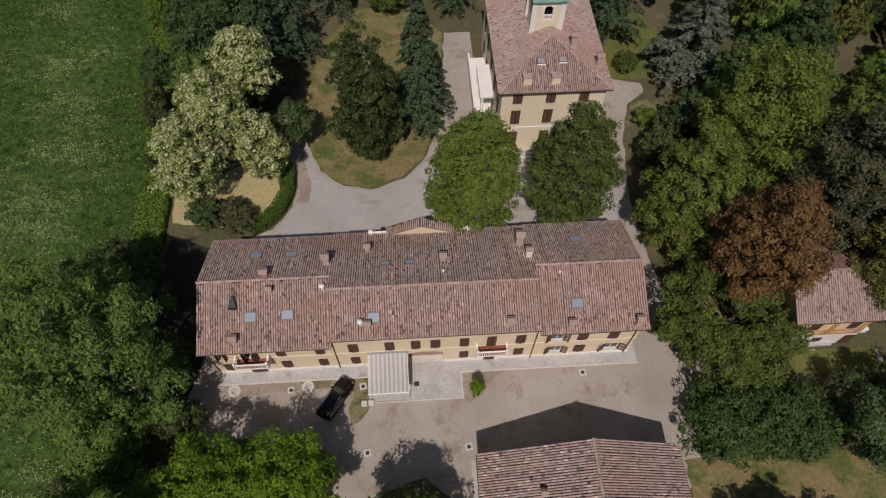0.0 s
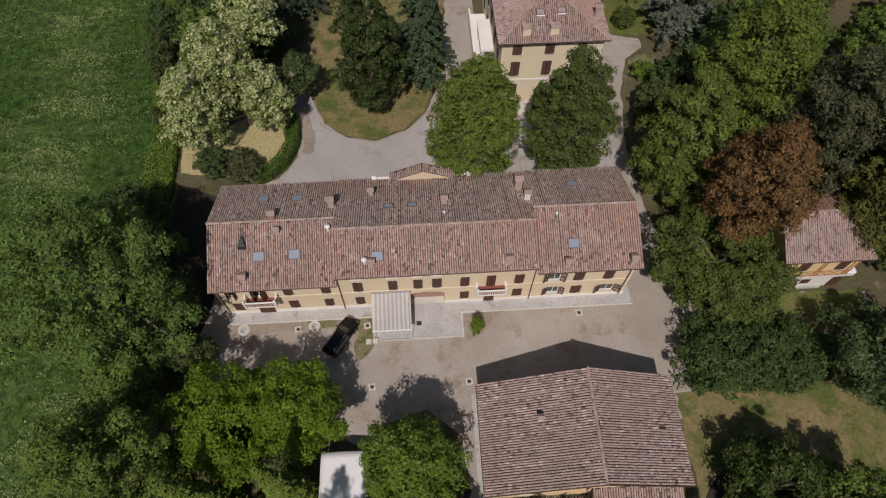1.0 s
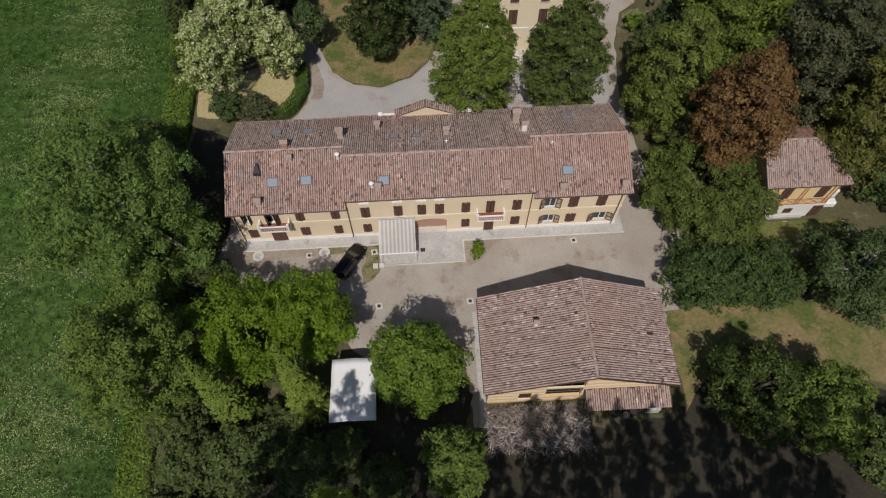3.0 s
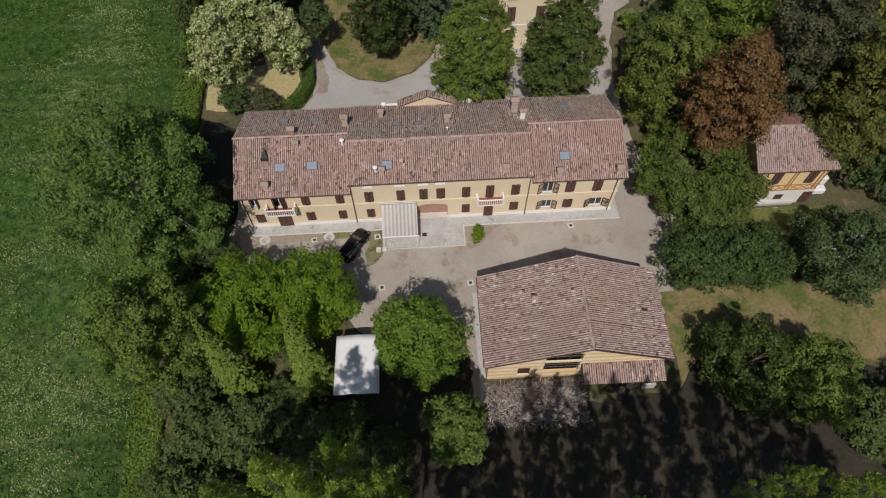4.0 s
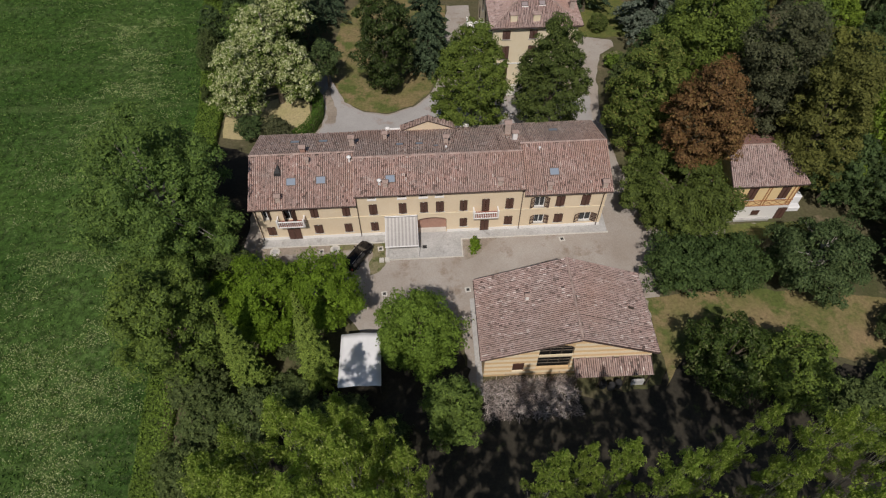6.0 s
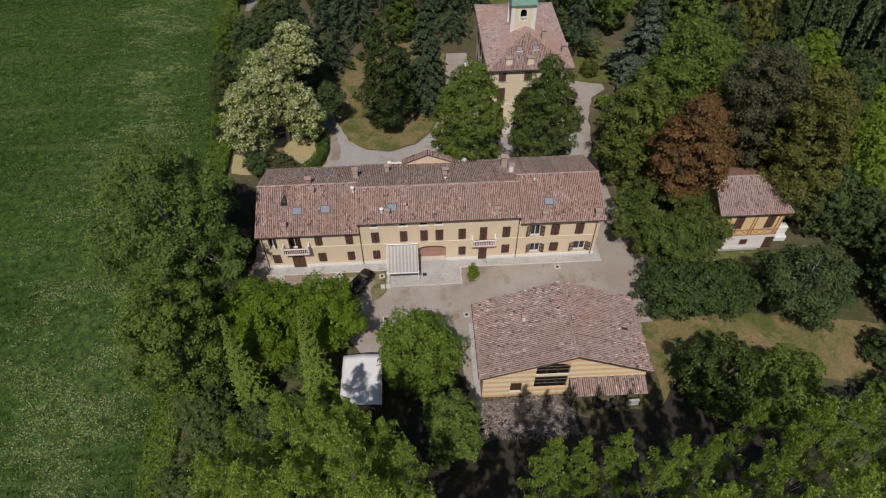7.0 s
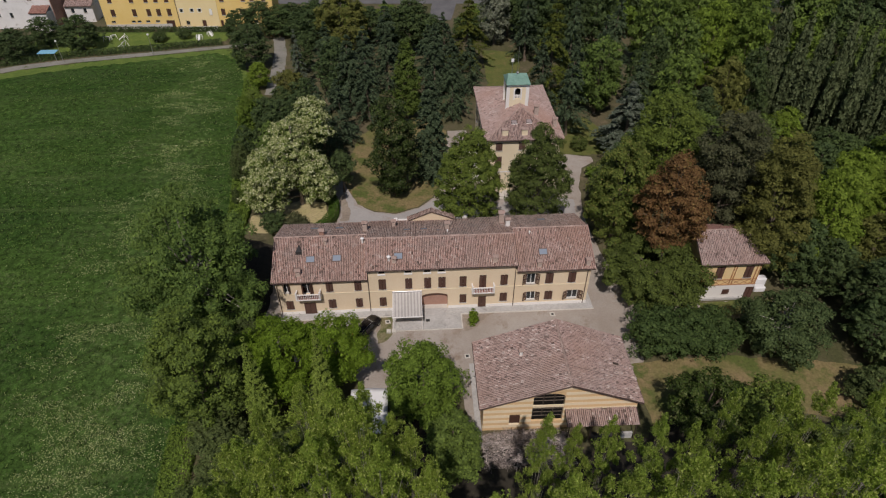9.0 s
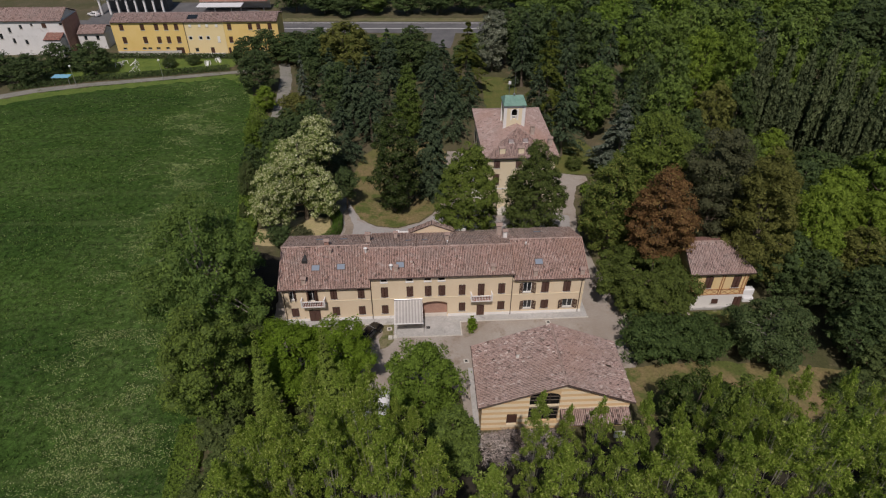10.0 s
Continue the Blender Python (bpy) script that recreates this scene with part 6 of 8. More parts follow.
def fir_cloud(rng, r, rz, size, dense, droop):
    """Needle sprays along drooping boughs, set in rough tiers up the stem."""
    n_b = int(dense * 15 * rz)
    f = np.sort(rng.uniform(0, 1, n_b)) ** 0.9
    f = np.round(f * rz * 1.6) / (rz * 1.6) * 0.6 + f * 0.4
    a = rng.uniform(0, 2 * math.pi, n_b)
    L = r * np.clip(1 - f, 0.03, 1) ** 0.9 * rng.uniform(0.72, 1.12, n_b) * np.clip(f * 14, 0.6, 1)
    k = max(16, int(2.6 * r / size))
    t = rng.uniform(0.12, 1, (n_b, k)) ** 0.7
    side = rng.normal(0, 1, (n_b, k)) * 0.11 * L[:, None] * (1.25 - t)
    hang = rng.uniform(0, 1, (n_b, k)) ** 2 * 0.35 * droop
    Lt = t * L[:, None]
    ca, sa = np.cos(a)[:, None], np.sin(a)[:, None]
    z = (-rz + 2 * rz * f)[:, None] + L[:, None] * (0.22 * t - (0.25 + 0.3 * droop) * t * t) - hang
    pos = np.stack([Lt * ca - side * sa, Lt * sa + side * ca, z], 2).reshape(-1, 3)
    nor = rng.normal(0, 0.45, (n_b * k, 3)) + np.stack([np.repeat(np.cos(a), k) * 0.4, np.repeat(np.sin(a), k) * 0.4, np.full(n_b * k, 1.0)], 1)
    tips = np.stack([0.6 * L * np.cos(a), 0.6 * L * np.sin(a), -rz + 2 * rz * f], 1)
    return pos, nor, size * rng.uniform(0.6, 1.4, n_b * k), tips


def tree(name, x, y, zc, r, rz, shape, material, label, category="tree", seed=1, cr=None, size=0.3, dense=1.0, lump=0.2, bark="bark", limbs=9, droop=0.0, group="", extra=None, trunk_r=None, lobe=0.24, masses=None, fill=1.0, loose=0.36, cover=1.0, upright=False):
    """A tree at x, y: crown centre zc high, half width r, half height rz; trunk with limbs under and in it."""
    rng = np.random.default_rng(seed)
    t = thing(name, label, category, (x, y, 0), 0, group)
    cr = cr or min(max(0.2 * r, 0.55), 1.35)
    if shape == "fir":
        pos, nor, sz, cl = fir_cloud(rng, r, rz, size, dense, droop)
    elif masses:
        # a crown in several masses: offset from the crown centre, half width, half height
        bits = []
        for dx, dy, dz, mr, mz in masses:
            q = crown_cloud(rng, mr, mz, shape, cr, size, dense, lump, droop, lobe, fill, loose, cover)
            off = np.array([dx, dy, dz])
            bits.append((q[0] + off, q[1], q[2], q[3] + off))
        pos, nor, sz, cl = (np.concatenate(k) for k in zip(*bits))
    else:
        pos, nor, sz, cl = crown_cloud(rng, r, rz, shape, cr, size, dense, lump, droop, lobe, fill, loose, cover)
    up = np.array([0, 0, zc])
    tr = trunk_r or 0.05 + 0.032 * r + 0.006 * zc
    bm = bmesh.new()
    top = zc + rz * 0.75
    bend = rng.normal(0, 0.15, 2)
    path = [(bend[0] * math.sin(s * 3), bend[1] * math.sin(s * 2.5), s * top) for s in np.linspace(0, 1, 7)]
    tube(bm, path, [tr * (1.35 if i == 0 else 1) * (1 - 0.13 * i) for i in range(7)], 8)
    stem = bm.verts[:]
    for i in range(limbs):
        k = cl[rng.integers(len(cl))] + up
        s = rng.uniform(0.3, 0.75)
        z0 = max(0.8, min(k[2] - 0.5, (zc - rz) + 2 * rz * s * 0.6))
        b0 = Vector((0, 0, z0))
        e = Vector(k)
        m = b0.lerp(e, 0.5) + Vector((0, 0, 0.12 * (e - b0).length * (1 if droop == 0 else -0.5)))
        tube(bm, [b0, m, e], [tr * 0.45, tr * 0.28, tr * 0.1], 5)
        # knit the limb to the stem
        bm.verts.ensure_lookup_table()
        near = min(stem, key=lambda q: (q.co - b0).length)
        bm.faces.new((bm.verts[-15], bm.verts[-14], near))
    part("trunk", bm, bark, t)
    if extra:
        # blossom or new growth over the outer, upper leaves
        mat2, share, big = extra
        outer = (nor[:, 2] > -0.1) & (rng.uniform(0, 1, len(pos)) < share)
        leaves("blossom", pos[outer] + up + 0.12 * nor[outer] / (np.linalg.norm(nor[outer], axis=1, keepdims=True) + 0.1), nor[outer], sz[outer] * big, mat2, t, rng, 0.8)
        pos, nor, sz = pos[~outer], nor[~outer], sz[~outer]
    leaves("crown", pos + up, nor, sz, material, t, rng, 0.28 if upright else 0.55, upright, nor)
    return t


# the trees that stand singly round the houses
tree("lime_tree", -12.6, 28.0, 9.0, 7.5, 8.8, "open", "lime", "large tree covered in cream-white blossom", seed=1, cr=0.8, lump=0.2, size=0.165, extra=("blossom", 0.5, 0.95), masses=[(2.7, 5.6, 4.5, 3.7, 4.4), (-4.3, -3.6, -1.2, 4.2, 6.2), (3.3, -1.1, -2.6, 3.6, 4.9), (-1.0, 1.2, 1.6, 4.1, 5.3)])
tree("magnolia", 3.68, 30.1, 10.4, 4.35, 10.3, "column", "magnolia", "dense dark glossy evergreen magnolia", seed=2, size=0.21, cr=0.8)
tree("fir_tree", 10.4, 35.6, 10.8, 5.4, 10.6, "fir", "conifer", "dark green spreading conifer", "conifer", seed=3, size=0.26, droop=0.7, dense=2.2, limbs=0)
tree("lime_tree", 16.0, 17.8, 11.2, 5.8, 9.4, "tear", "linden", "dense rounded lime tree by the forecourt", seed=4, cr=0.75, size=0.18, lump=0.06, lobe=0.17)
tree("lime_tree", 27.1, 18.9, 10.7, 5.6, 9.6, "tear", "deep", "dense rounded lime tree by the villa steps", seed=5, cr=0.75, size=0.18, lump=0.08, lobe=0.17)
tree("chestnut_tree", 38.8, 14.4, 10.6, 4.7, 9.6, "egg", "chestnut", "tall yellow green chestnut tree", seed=6, size=0.2, lump=0.25)
tree("copper_beech", 43.5, 5.9, 13.9, 5, 7.2, "egg", "red", "copper-red tree among green ones", seed=7, size=0.19, lump=0.2)
tree("oak_tree", 47.4, 21.9, 13.6, 6.6, 8.6, "round", "linden", "broad green oak tree", seed=8, size=0.23)
tree("elm_tree", 54.3, 13.0, 13.2, 6.0, 11.6, "egg", "brownish", "tall dull green elm tree", seed=9, size=0.19)
tree("elm_tree", 58.4, 6.0, 12.2, 5.4, 11.4, "egg", "olive", "tall olive green elm tree", seed=10, size=0.2)
tree("hornbeam", 42.0, 2.6, 4.6, 8.3, 4.5, "flat", "hornbeam", "broad dense hornbeam over the gravel", seed=11, size=0.185, dense=1.35, cr=0.95, lump=0.1, lobe=0.2)
tree("bay_thicket", 42.8, -7.9, 2.8, 7.4, 2.8, "flat", "bay", "low dark evergreen thicket beside the path", "shrub", seed=12, size=0.22, cr=0.9, lump=0.12, masses=[(-3.6, 0.1, 0, 4.6, 2.8), (0.4, -0.3, 0.2, 4.4, 2.7), (3.8, 0.2, 0, 4.6, 2.8)])
tree("ash_tree", 55.2, -9.2, 4.8, 6, 4.8, "round", "ash", "grey-green ash tree with bare branch ends", seed=13, size=0.19, lump=0.25, bark="bark_grey", limbs=30)
tree("holm_oak", 40.9, -20.7, 4.1, 5.2, 4.1, "round", "magnolia", "dense dark holm oak on the dry grass", seed=14, size=0.185)
tree("walnut_tree", 46.2, -23.3, 5.2, 4.4, 4.6, "round", "lime", "green walnut tree on the dry grass", seed=15, size=0.2)
tree("poplar_tree", -21.6, -0.6, 11.4, 9, 11, "open", "big_poplar", "huge spreading poplar at the field edge", seed=16, size=0.185, cover=0.8, cr=1.3, lump=0.3, limbs=18, bark="bark_pale")
tree("linden_tree", -17.4, -17.2, 9.6, 5.3, 9.5, "open", "lime", "tall linden at the field edge", seed=17, size=0.17, cr=1.1, lump=0.35, limbs=14)
tree("maple_tree", -9.39, -12.9, 6.29, 5.38, 5.18, "round", "maple", "bright green maple over the parking place", seed=18, size=0.175, lump=0.25)
tree("maple_tree", -2.72, -12.01, 6.12, 4.8, 4.99, "round", "maple", "bright green maple beside the tarpaulin", seed=19, size=0.175, lump=0.25)
tree("young_conifer", -10.1, -20, 8.7, 2.5, 8.7, "fir", "cypress", "slender light green young conifer", "conifer", seed=20, size=0.17, droop=0.25, dense=4.2, limbs=0)
tree("young_conifer", -3, -19.5, 8.8, 2.5, 8.8, "fir", "cypress", "slender light green young conifer", "conifer", seed=21, size=0.17, droop=0.25, dense=4.2, limbs=0)
tree("ash_tree", 7.85, -17.9, 6.5, 4.6, 6.4, "round", "bright", "rounded green ash tree by the barn", seed=22, size=0.185, lump=0.12)
tree("hazel", 10.9, -26.7, 6.4, 3.2, 6, "round", "oak", "hazel tree on the shady lawn", seed=23, size=0.185)
tree("topiary_ball", 40.18, 44.51, 1.45, 1.75, 1.45, "round", "deep", "clipped round box shrub on the lawn", "shrub", seed=24, size=0.13, cr=0.4, lump=0.02, limbs=2, lobe=0.0)
tree("shrub", 15.16, -2.61, 1.48, 0.72, 1.48, "egg", "maple", "upright green shrub by the concrete pad", "shrub", seed=25, size=0.13, cr=0.3, limbs=2)
tree("shrub", 12.32, 36.97, 0.9, 1.4, 0.9, "round", "bright", "bright green broad-leaved shrub on the lawn", "shrub", seed=26, size=0.3, cr=0.5, limbs=2)
tree("shrub", -12.06, 19.72, 1.7, 2.6, 1.7, "round", "brownish", "brownish green garden shrub", "shrub", seed=27, size=0.2, cr=0.6, limbs=3)
tree("shrub", -16.15, 20.09, 1.8, 2.4, 1.8, "round", "dark_oak", "dark green garden shrub", "shrub", seed=28, size=0.2, cr=0.6, limbs=3)
tree("shrub", 40.77, 34.13, 1.2, 1.9, 1.2, "round", "bright", "bright green shrub at the edge of the drive", "shrub", seed=30, size=0.16, cr=0.5, limbs=2)
tree("shrub", -5.4, 31.45, 5.56, 2.88, 3.26, "round", "dark_oak", "tall dark evergreen shrub beside the drive", "shrub", seed=29, size=0.22, cr=0.7, limbs=4)


def hedge(name, pts, w, h, material, label, seed, size=0.16):
    """A clipped hedge along a line."""
    rng = np.random.default_rng(seed)
    t = thing(name, label, "hedge", (*pts[0], 0))
    out_p, out_n = [], []
    o = Vector((*pts[0], 0))
    bm = bmesh.new()
    for a, b in zip(pts, pts[1:]):
        a, b = Vector((*a, 0)) - o, Vector((*b, 0)) - o
        d = (b - a)
        L = d.length
        d.normalize()
        s = Vector((-d.y, d.x, 0))
        n = int(L * (w + 2 * h) / (0.55 * size ** 2))
        al = rng.uniform(0, L, n)
        q = rng.uniform(0, w + 2 * h, n)
        side = np.where(q < h, -w / 2, np.where(q > h + w, w / 2, q - h - w / 2)) + rng.normal(0, 0.07, n)
        z = np.where(q < h, q, np.where(q > h + w, q - h - w, h)) + rng.normal(0, 0.07, n)
        nz = np.where((q >= h) & (q <= h + w), 1.0, 0.25)
        ns = np.where(q < h, -1.0, np.where(q > h + w, 1.0, 0.0))
        out_p.append(np.array(a)[None] + al[:, None] * np.array(d) + side[:, None] * np.array(s) + z[:, None] * np.array([0, 0, 1.0]))
        out_n.append(ns[:, None] * np.array(s) + nz[:, None] * np.array([0, 0, 1.0]) + rng.normal(0, 0.45, (n, 3)))
        for k in range(max(1, int(L / 1.2))):
            p = a + d * (k + 0.5) * L / max(1, int(L / 1.2))
            tube(bm, [p, p + Vector((0, 0, h * 0.8))], [0.05, 0.02], 5)
    tagged(part("stems", bm, "bark", t), kind="stuff")
    P, N = np.concatenate(out_p), np.concatenate(out_n)
    leaves("foliage", P, N, size * rng.uniform(0.6, 1.3, len(P)), material, t, rng)
    return t


M["rank"] = leaf_mat("rank_leaf", (0.105, 0.165, 0.026), (0.160, 0.235, 0.038), spread=0.2)
hedge("box_hedge", [(-8.17, 29.69), (-6.77, 27.26), (-6.61, 23.82), (-7.63, 21.18), (-9.24, 19.34), (-10.87, 18.42)], 1.5, 1.5, "hedge", "curved clipped box hedge beside the drive", 41, 0.11)
hedge("field_hedge", [(-22.85, 15.39), (-23.11, 26.52), (-24.53, 36.71), (-26.82, 50.08), (-29.19, 65.64), (-30.9, 79.81)], 3.4, 1.1, "rank", "rank bright green brush along the meadow", 42, 0.19)
hedge("verge_brush", [(-20.6, -18.0), (-19.6, -29.54), (-18.8, -39.02), (-20.3, -52)], 3.2, 0.8, "rank", "rank bright green brush along the meadow", 45, 0.17)
hedge("far_hedge", [(-101.7, 106.2), (-81.0, 114.6), (-58.5, 113.6), (-43.1, 112.9)], 1.2, 1.2, "dark_oak", "dark hedge in front of the terraced houses", 43, 0.3)
hedge("fence_hedge", [(-97.0, 91.2), (-79.3, 97.0), (-58.5, 100.9), (-43.5, 104.0)], 1.2, 1.3, "dark_oak", "dark hedge beside the farm track", 44, 0.3)


# woodland: a few kinds, each built once and set out many times
def wood(kind, label, material, shape, n, h=14.0, r=4.6, **kw):
    p = tree(kind, 0, 0, 0.53 * h, r, 0.47 * h, shape, material, label, seed=n, group="woodland " + kind.replace("_", " ") + "s", **kw)
    SIZE[p.name] = (r, h)
    return p


SIZE = {}
# upright strands of a Lombardy poplar
AR = random.Random(60)
COLUMN = [(0, 0, 8.0, 0.5, 5.2), (0.3, 0.2, 1.0, 0.7, 7.0)]
for k in range(20):
    rad = AR.uniform(0.5, 2.0) * (0.45 + 0.55 * min(1, k / 7))
    COLUMN.append((rad * math.cos(2.4 * k), rad * math.sin(2.4 * k), 6.0 - 13.0 * k / 19 + AR.uniform(-1, 1), AR.uniform(0.32, 0.5), AR.uniform(4.2, 6.4)))
# boughs of an aspen: loose upright sprays that rise from the stem all round, shorter towards the top


def aspen_boughs(seed, n):
    r = random.Random(seed)
    out = [(0.1, 0.1, 13.5, 0.28, 0.6), (-0.25, 0.35, 12.8, 0.42, 0.6), (0.5, -0.3, 12.2, 0.5, 0.6)]
    for k in range(n):
        f = (k + r.random()) / n
        reach = min(2.9, 0.75 + 8.0 * f) * (1.0 if f < 0.7 else 1.6 - 0.85 * f)
        rad = reach * r.uniform(0.15, 1.0) ** 0.6 * r.uniform(0.85, 1.15)
        s = r.uniform(0.45, 0.85) * (1.0 if r.random() < 0.75 else 1.35)
        out.append((rad * math.cos(2.4 * k + seed), rad * math.sin(2.4 * k + seed), 12.2 - 12.0 * f + r.uniform(-0.7, 0.7), s, s * r.uniform(0.6, 0.95)))
    return out


M["robinia"] = leaf_mat("robinia_leaf", (0.150, 0.220, 0.030), (0.220, 0.305, 0.044), glow=0.4, spread=0.2)
M["silver"] = leaf_mat("silvery_leaf", (0.14, 0.16, 0.11), (0.22, 0.24, 0.18), (0.34, 0.36, 0.29))
M["row_poplar"] = leaf_mat("row_poplar_leaf", (0.078, 0.104, 0.046), (0.124, 0.152, 0.070), spread=0.15)
KINDS = {
    "far_oak": wood("oak_tree", "mid green oak far off in the woodland", "oak", "round", 111, size=0.42, cr=1.3, lump=0.28),
    "far_dark": wood("holly_oak", "dark green tree far off in the woodland", "dark_oak", "egg", 112, size=0.42, cr=1.3, lump=0.25),
    "far_bright": wood("acacia_tree", "bright green acacia far off in the woodland", "bright", "open", 113, size=0.42, cr=1.3, lump=0.35),
    "oak": wood("oak_tree", "mid green oak tree in the woodland", "oak", "round", 101, size=0.35, cover=0.85, cr=0.8, lobe=0.17, lump=0.28),
    "dark": wood("holly_oak", "dark green woodland tree", "dark_oak", "egg", 102, size=0.36, cover=0.75, cr=0.8, lobe=0.17, lump=0.25),
    "bright": wood("acacia_tree", "bright green acacia in the woodland", "bright", "open", 103, size=0.33, cr=0.8, lobe=0.17, lump=0.35),
    "olive": wood("maple_tree", "olive green maple in the woodland", "olive", "round", 104, size=0.33, cr=0.8, lobe=0.17, lump=0.25),
    "conifer": wood("spruce_tree", "dark green spruce in the woodland", "conifer", "fir", 105, h=18, r=5.0, size=0.22, droop=0.9, dense=1.0, limbs=0),
    "yconifer": wood("larch_tree", "yellow green larch in the woodland", "conifer_olive", "fir", 106, h=18, r=5.0, size=0.28, droop=0.9, dense=0.9, limbs=0),
    "cedar": wood("cedar_tree", "blue-grey cedar with drooping boughs", "cedar", "fir", 107, h=18, r=5.0, size=0.28, droop=0.6, dense=1.1, limbs=0),
    "column": wood("lombardy_poplar", "tall dark Lombardy poplar in a row", "row_poplar", "cone", 108, h=27, r=2.5, size=0.46, cr=0.3, cover=0.85, upright=True, lump=0.2, lobe=0.0, limbs=4, fill=0.3, dense=0.55, masses=COLUMN),
    "poplar": wood("aspen_tree", "tall yellow-green aspen with pale limbs", "poplar", "egg", 109, h=30, r=3.5, size=0.14, cr=0.40, cover=0.46, lump=0.4, bark="bark_pale", limbs=20, dense=0.7, lobe=0.0, fill=0.12, trunk_r=0.09, loose=1.4, masses=aspen_boughs(5, 40)),
    "poplar_b": wood("aspen_tree", "tall yellow-green aspen with pale limbs", "poplar", "egg", 119, h=30, r=3.5, size=0.14, cr=0.40, cover=0.46, lump=0.4, bark="bark_pale", limbs=20, dense=0.7, lobe=0.0, fill=0.12, trunk_r=0.09, loose=1.4, masses=aspen_boughs(8, 37)),
    "near_dark": wood("holly_oak", "dark green tree in the shade of the aspens", "under", "egg", 114, h=9, r=4.0, size=0.25, cover=0.85, cr=0.7, lump=0.25),
    "near_oak": wood("oak_tree", "mid green young oak at the meadow edge", "oak", "round", 115, h=9, r=4.0, size=0.23, cr=0.7, lump=0.25),
    "thuja": wood("thuja_tree", "green conical thuja beside the lawn", "thuja", "cone", 116, h=17, r=4.0, size=0.2, cr=0.6, lump=0.12, lobe=0.16),
    "glow": wood("robinia_tree", "light yellow-green robinia at the wood edge", "robinia", "open", 117, size=0.25, cr=0.8, lump=0.3, lobe=0.17),
    "silver": wood("white_poplar", "silvery grey-green white poplar near the road", "silver", "egg", 118, h=17, r=4.6, size=0.3, cr=0.8, lump=0.3, lobe=0.17),
    "bush": wood("elder_bush", "green bush at the wood's edge", "lime", "round", 110, size=0.4, cr=1.2, lump=0.3),
}
used = set()
rnd = random.Random(5)


def plant(kind, x, y, h, r, turn=None):
    if kind in ("conifer", "yconifer", "cedar"):
        r *= 1.25
    m = Matrix.Translation((x, y, 0)) @ Matrix.Rotation(rnd.uniform(0, 6.28) if turn is None else turn, 4, "Z") @ Matrix.Diagonal((r / SIZE[KINDS[kind].name][0], r / SIZE[KINDS[kind].name][0], h / SIZE[KINDS[kind].name][1], 1))
    if kind in used:
        s = KINDS[kind].scale
        copy_thing(KINDS[kind], m @ Matrix.Diagonal((1 / s.x, 1 / s.y, 1 / s.z, 1)))
    else:
        KINDS[kind].matrix_basis = m
        used.add(kind)


def plant_all(rows):
    for k, x, y, h, r in rows:
        plant(k, x, y, h, r)


# behind the forecourt and the villa
plant_all([("olive", -9.66, 93.07, 16, 7.2), ("dark", 7.19, 94.84, 14.5, 6.05), ("yconifer", 21.03, 84.37, 18.6, 6.0), ("silver", 29.37, 100.4, 16.8, 4.6), ("yconifer", 37.16, 63.07, 25.2, 5.95), ("oak", 47, 60.02, 16.9, 4.99)])
plant_all([("conifer", 38.8, 50.5, 18.5, 4.8), ("cedar", 48.2, 42.5, 15.4, 6.0), ("conifer", 53.84, 74.65, 22, 4.42), ("cedar", -18.23, 72.74, 15.2, 2.4)])
plant_all([("olive", -19.67, 67.62, 7.9, 3.84), ("conifer", -5.83, 63.25, 17.4, 5.76), ("conifer", -9.98, 42.76, 17.1, 4.42), ("conifer", -2, 58.82, 16.5, 4.42), ("conifer", -7.19, 49.2, 14, 4.42), ("thuja", 6.23, 59.21, 17.6, 4.13)])
plant_all([("dark", -13.24, 37.21, 13.2, 4.22), ("oak", -16.99, 35.34, 12.2, 4.03), ("dark", -13.73, 50.92, 13.3, 4.42), ("conifer", 2.02, 71.38, 16.2, 4.8), ("conifer", 12.43, 69.31, 17.2, 4.99), ("conifer", -3.5, 76.53, 14.3, 5.18), ("conifer", 15.88, 59.65, 14.6, 4.22)])
plant_all([("dark", -32.08, 87.63, 11, 4.8), ("bright", -26.57, 55.19, 8.2, 2.3), ("glow", -28.2, 76.19, 6.5, 2.69), ("dark", -24.47, 42.57, 8, 2.5), ("dark", -19.14, 84.07, 9.5, 2.88), ("dark", -21.09, 48, 11, 3.26), ("dark", -17.4, 43.52, 12.6, 4.03), ("dark", -19.25, 55.31, 9.8, 3.26)])
plant_all([("dark", -93.2, 96.0, 7.8, 5.2), ("dark", -79.2, 101.8, 8.8, 5.4), ("dark", -101.5, 97.5, 8.0, 5.4), ("dark", -88.6, 104.0, 8.0, 4.6), ("dark", -38.0, 104.6, 9.0, 4.6), ("dark", -33.6, 108.0, 9.8, 4.8), ("bush", -26.39, 60.57, 6.5, 2.5), ("dark", -60.7, 106.6, 2.6, 2.2), ("dark", -54.6, 108.5, 2.8, 2.0)])
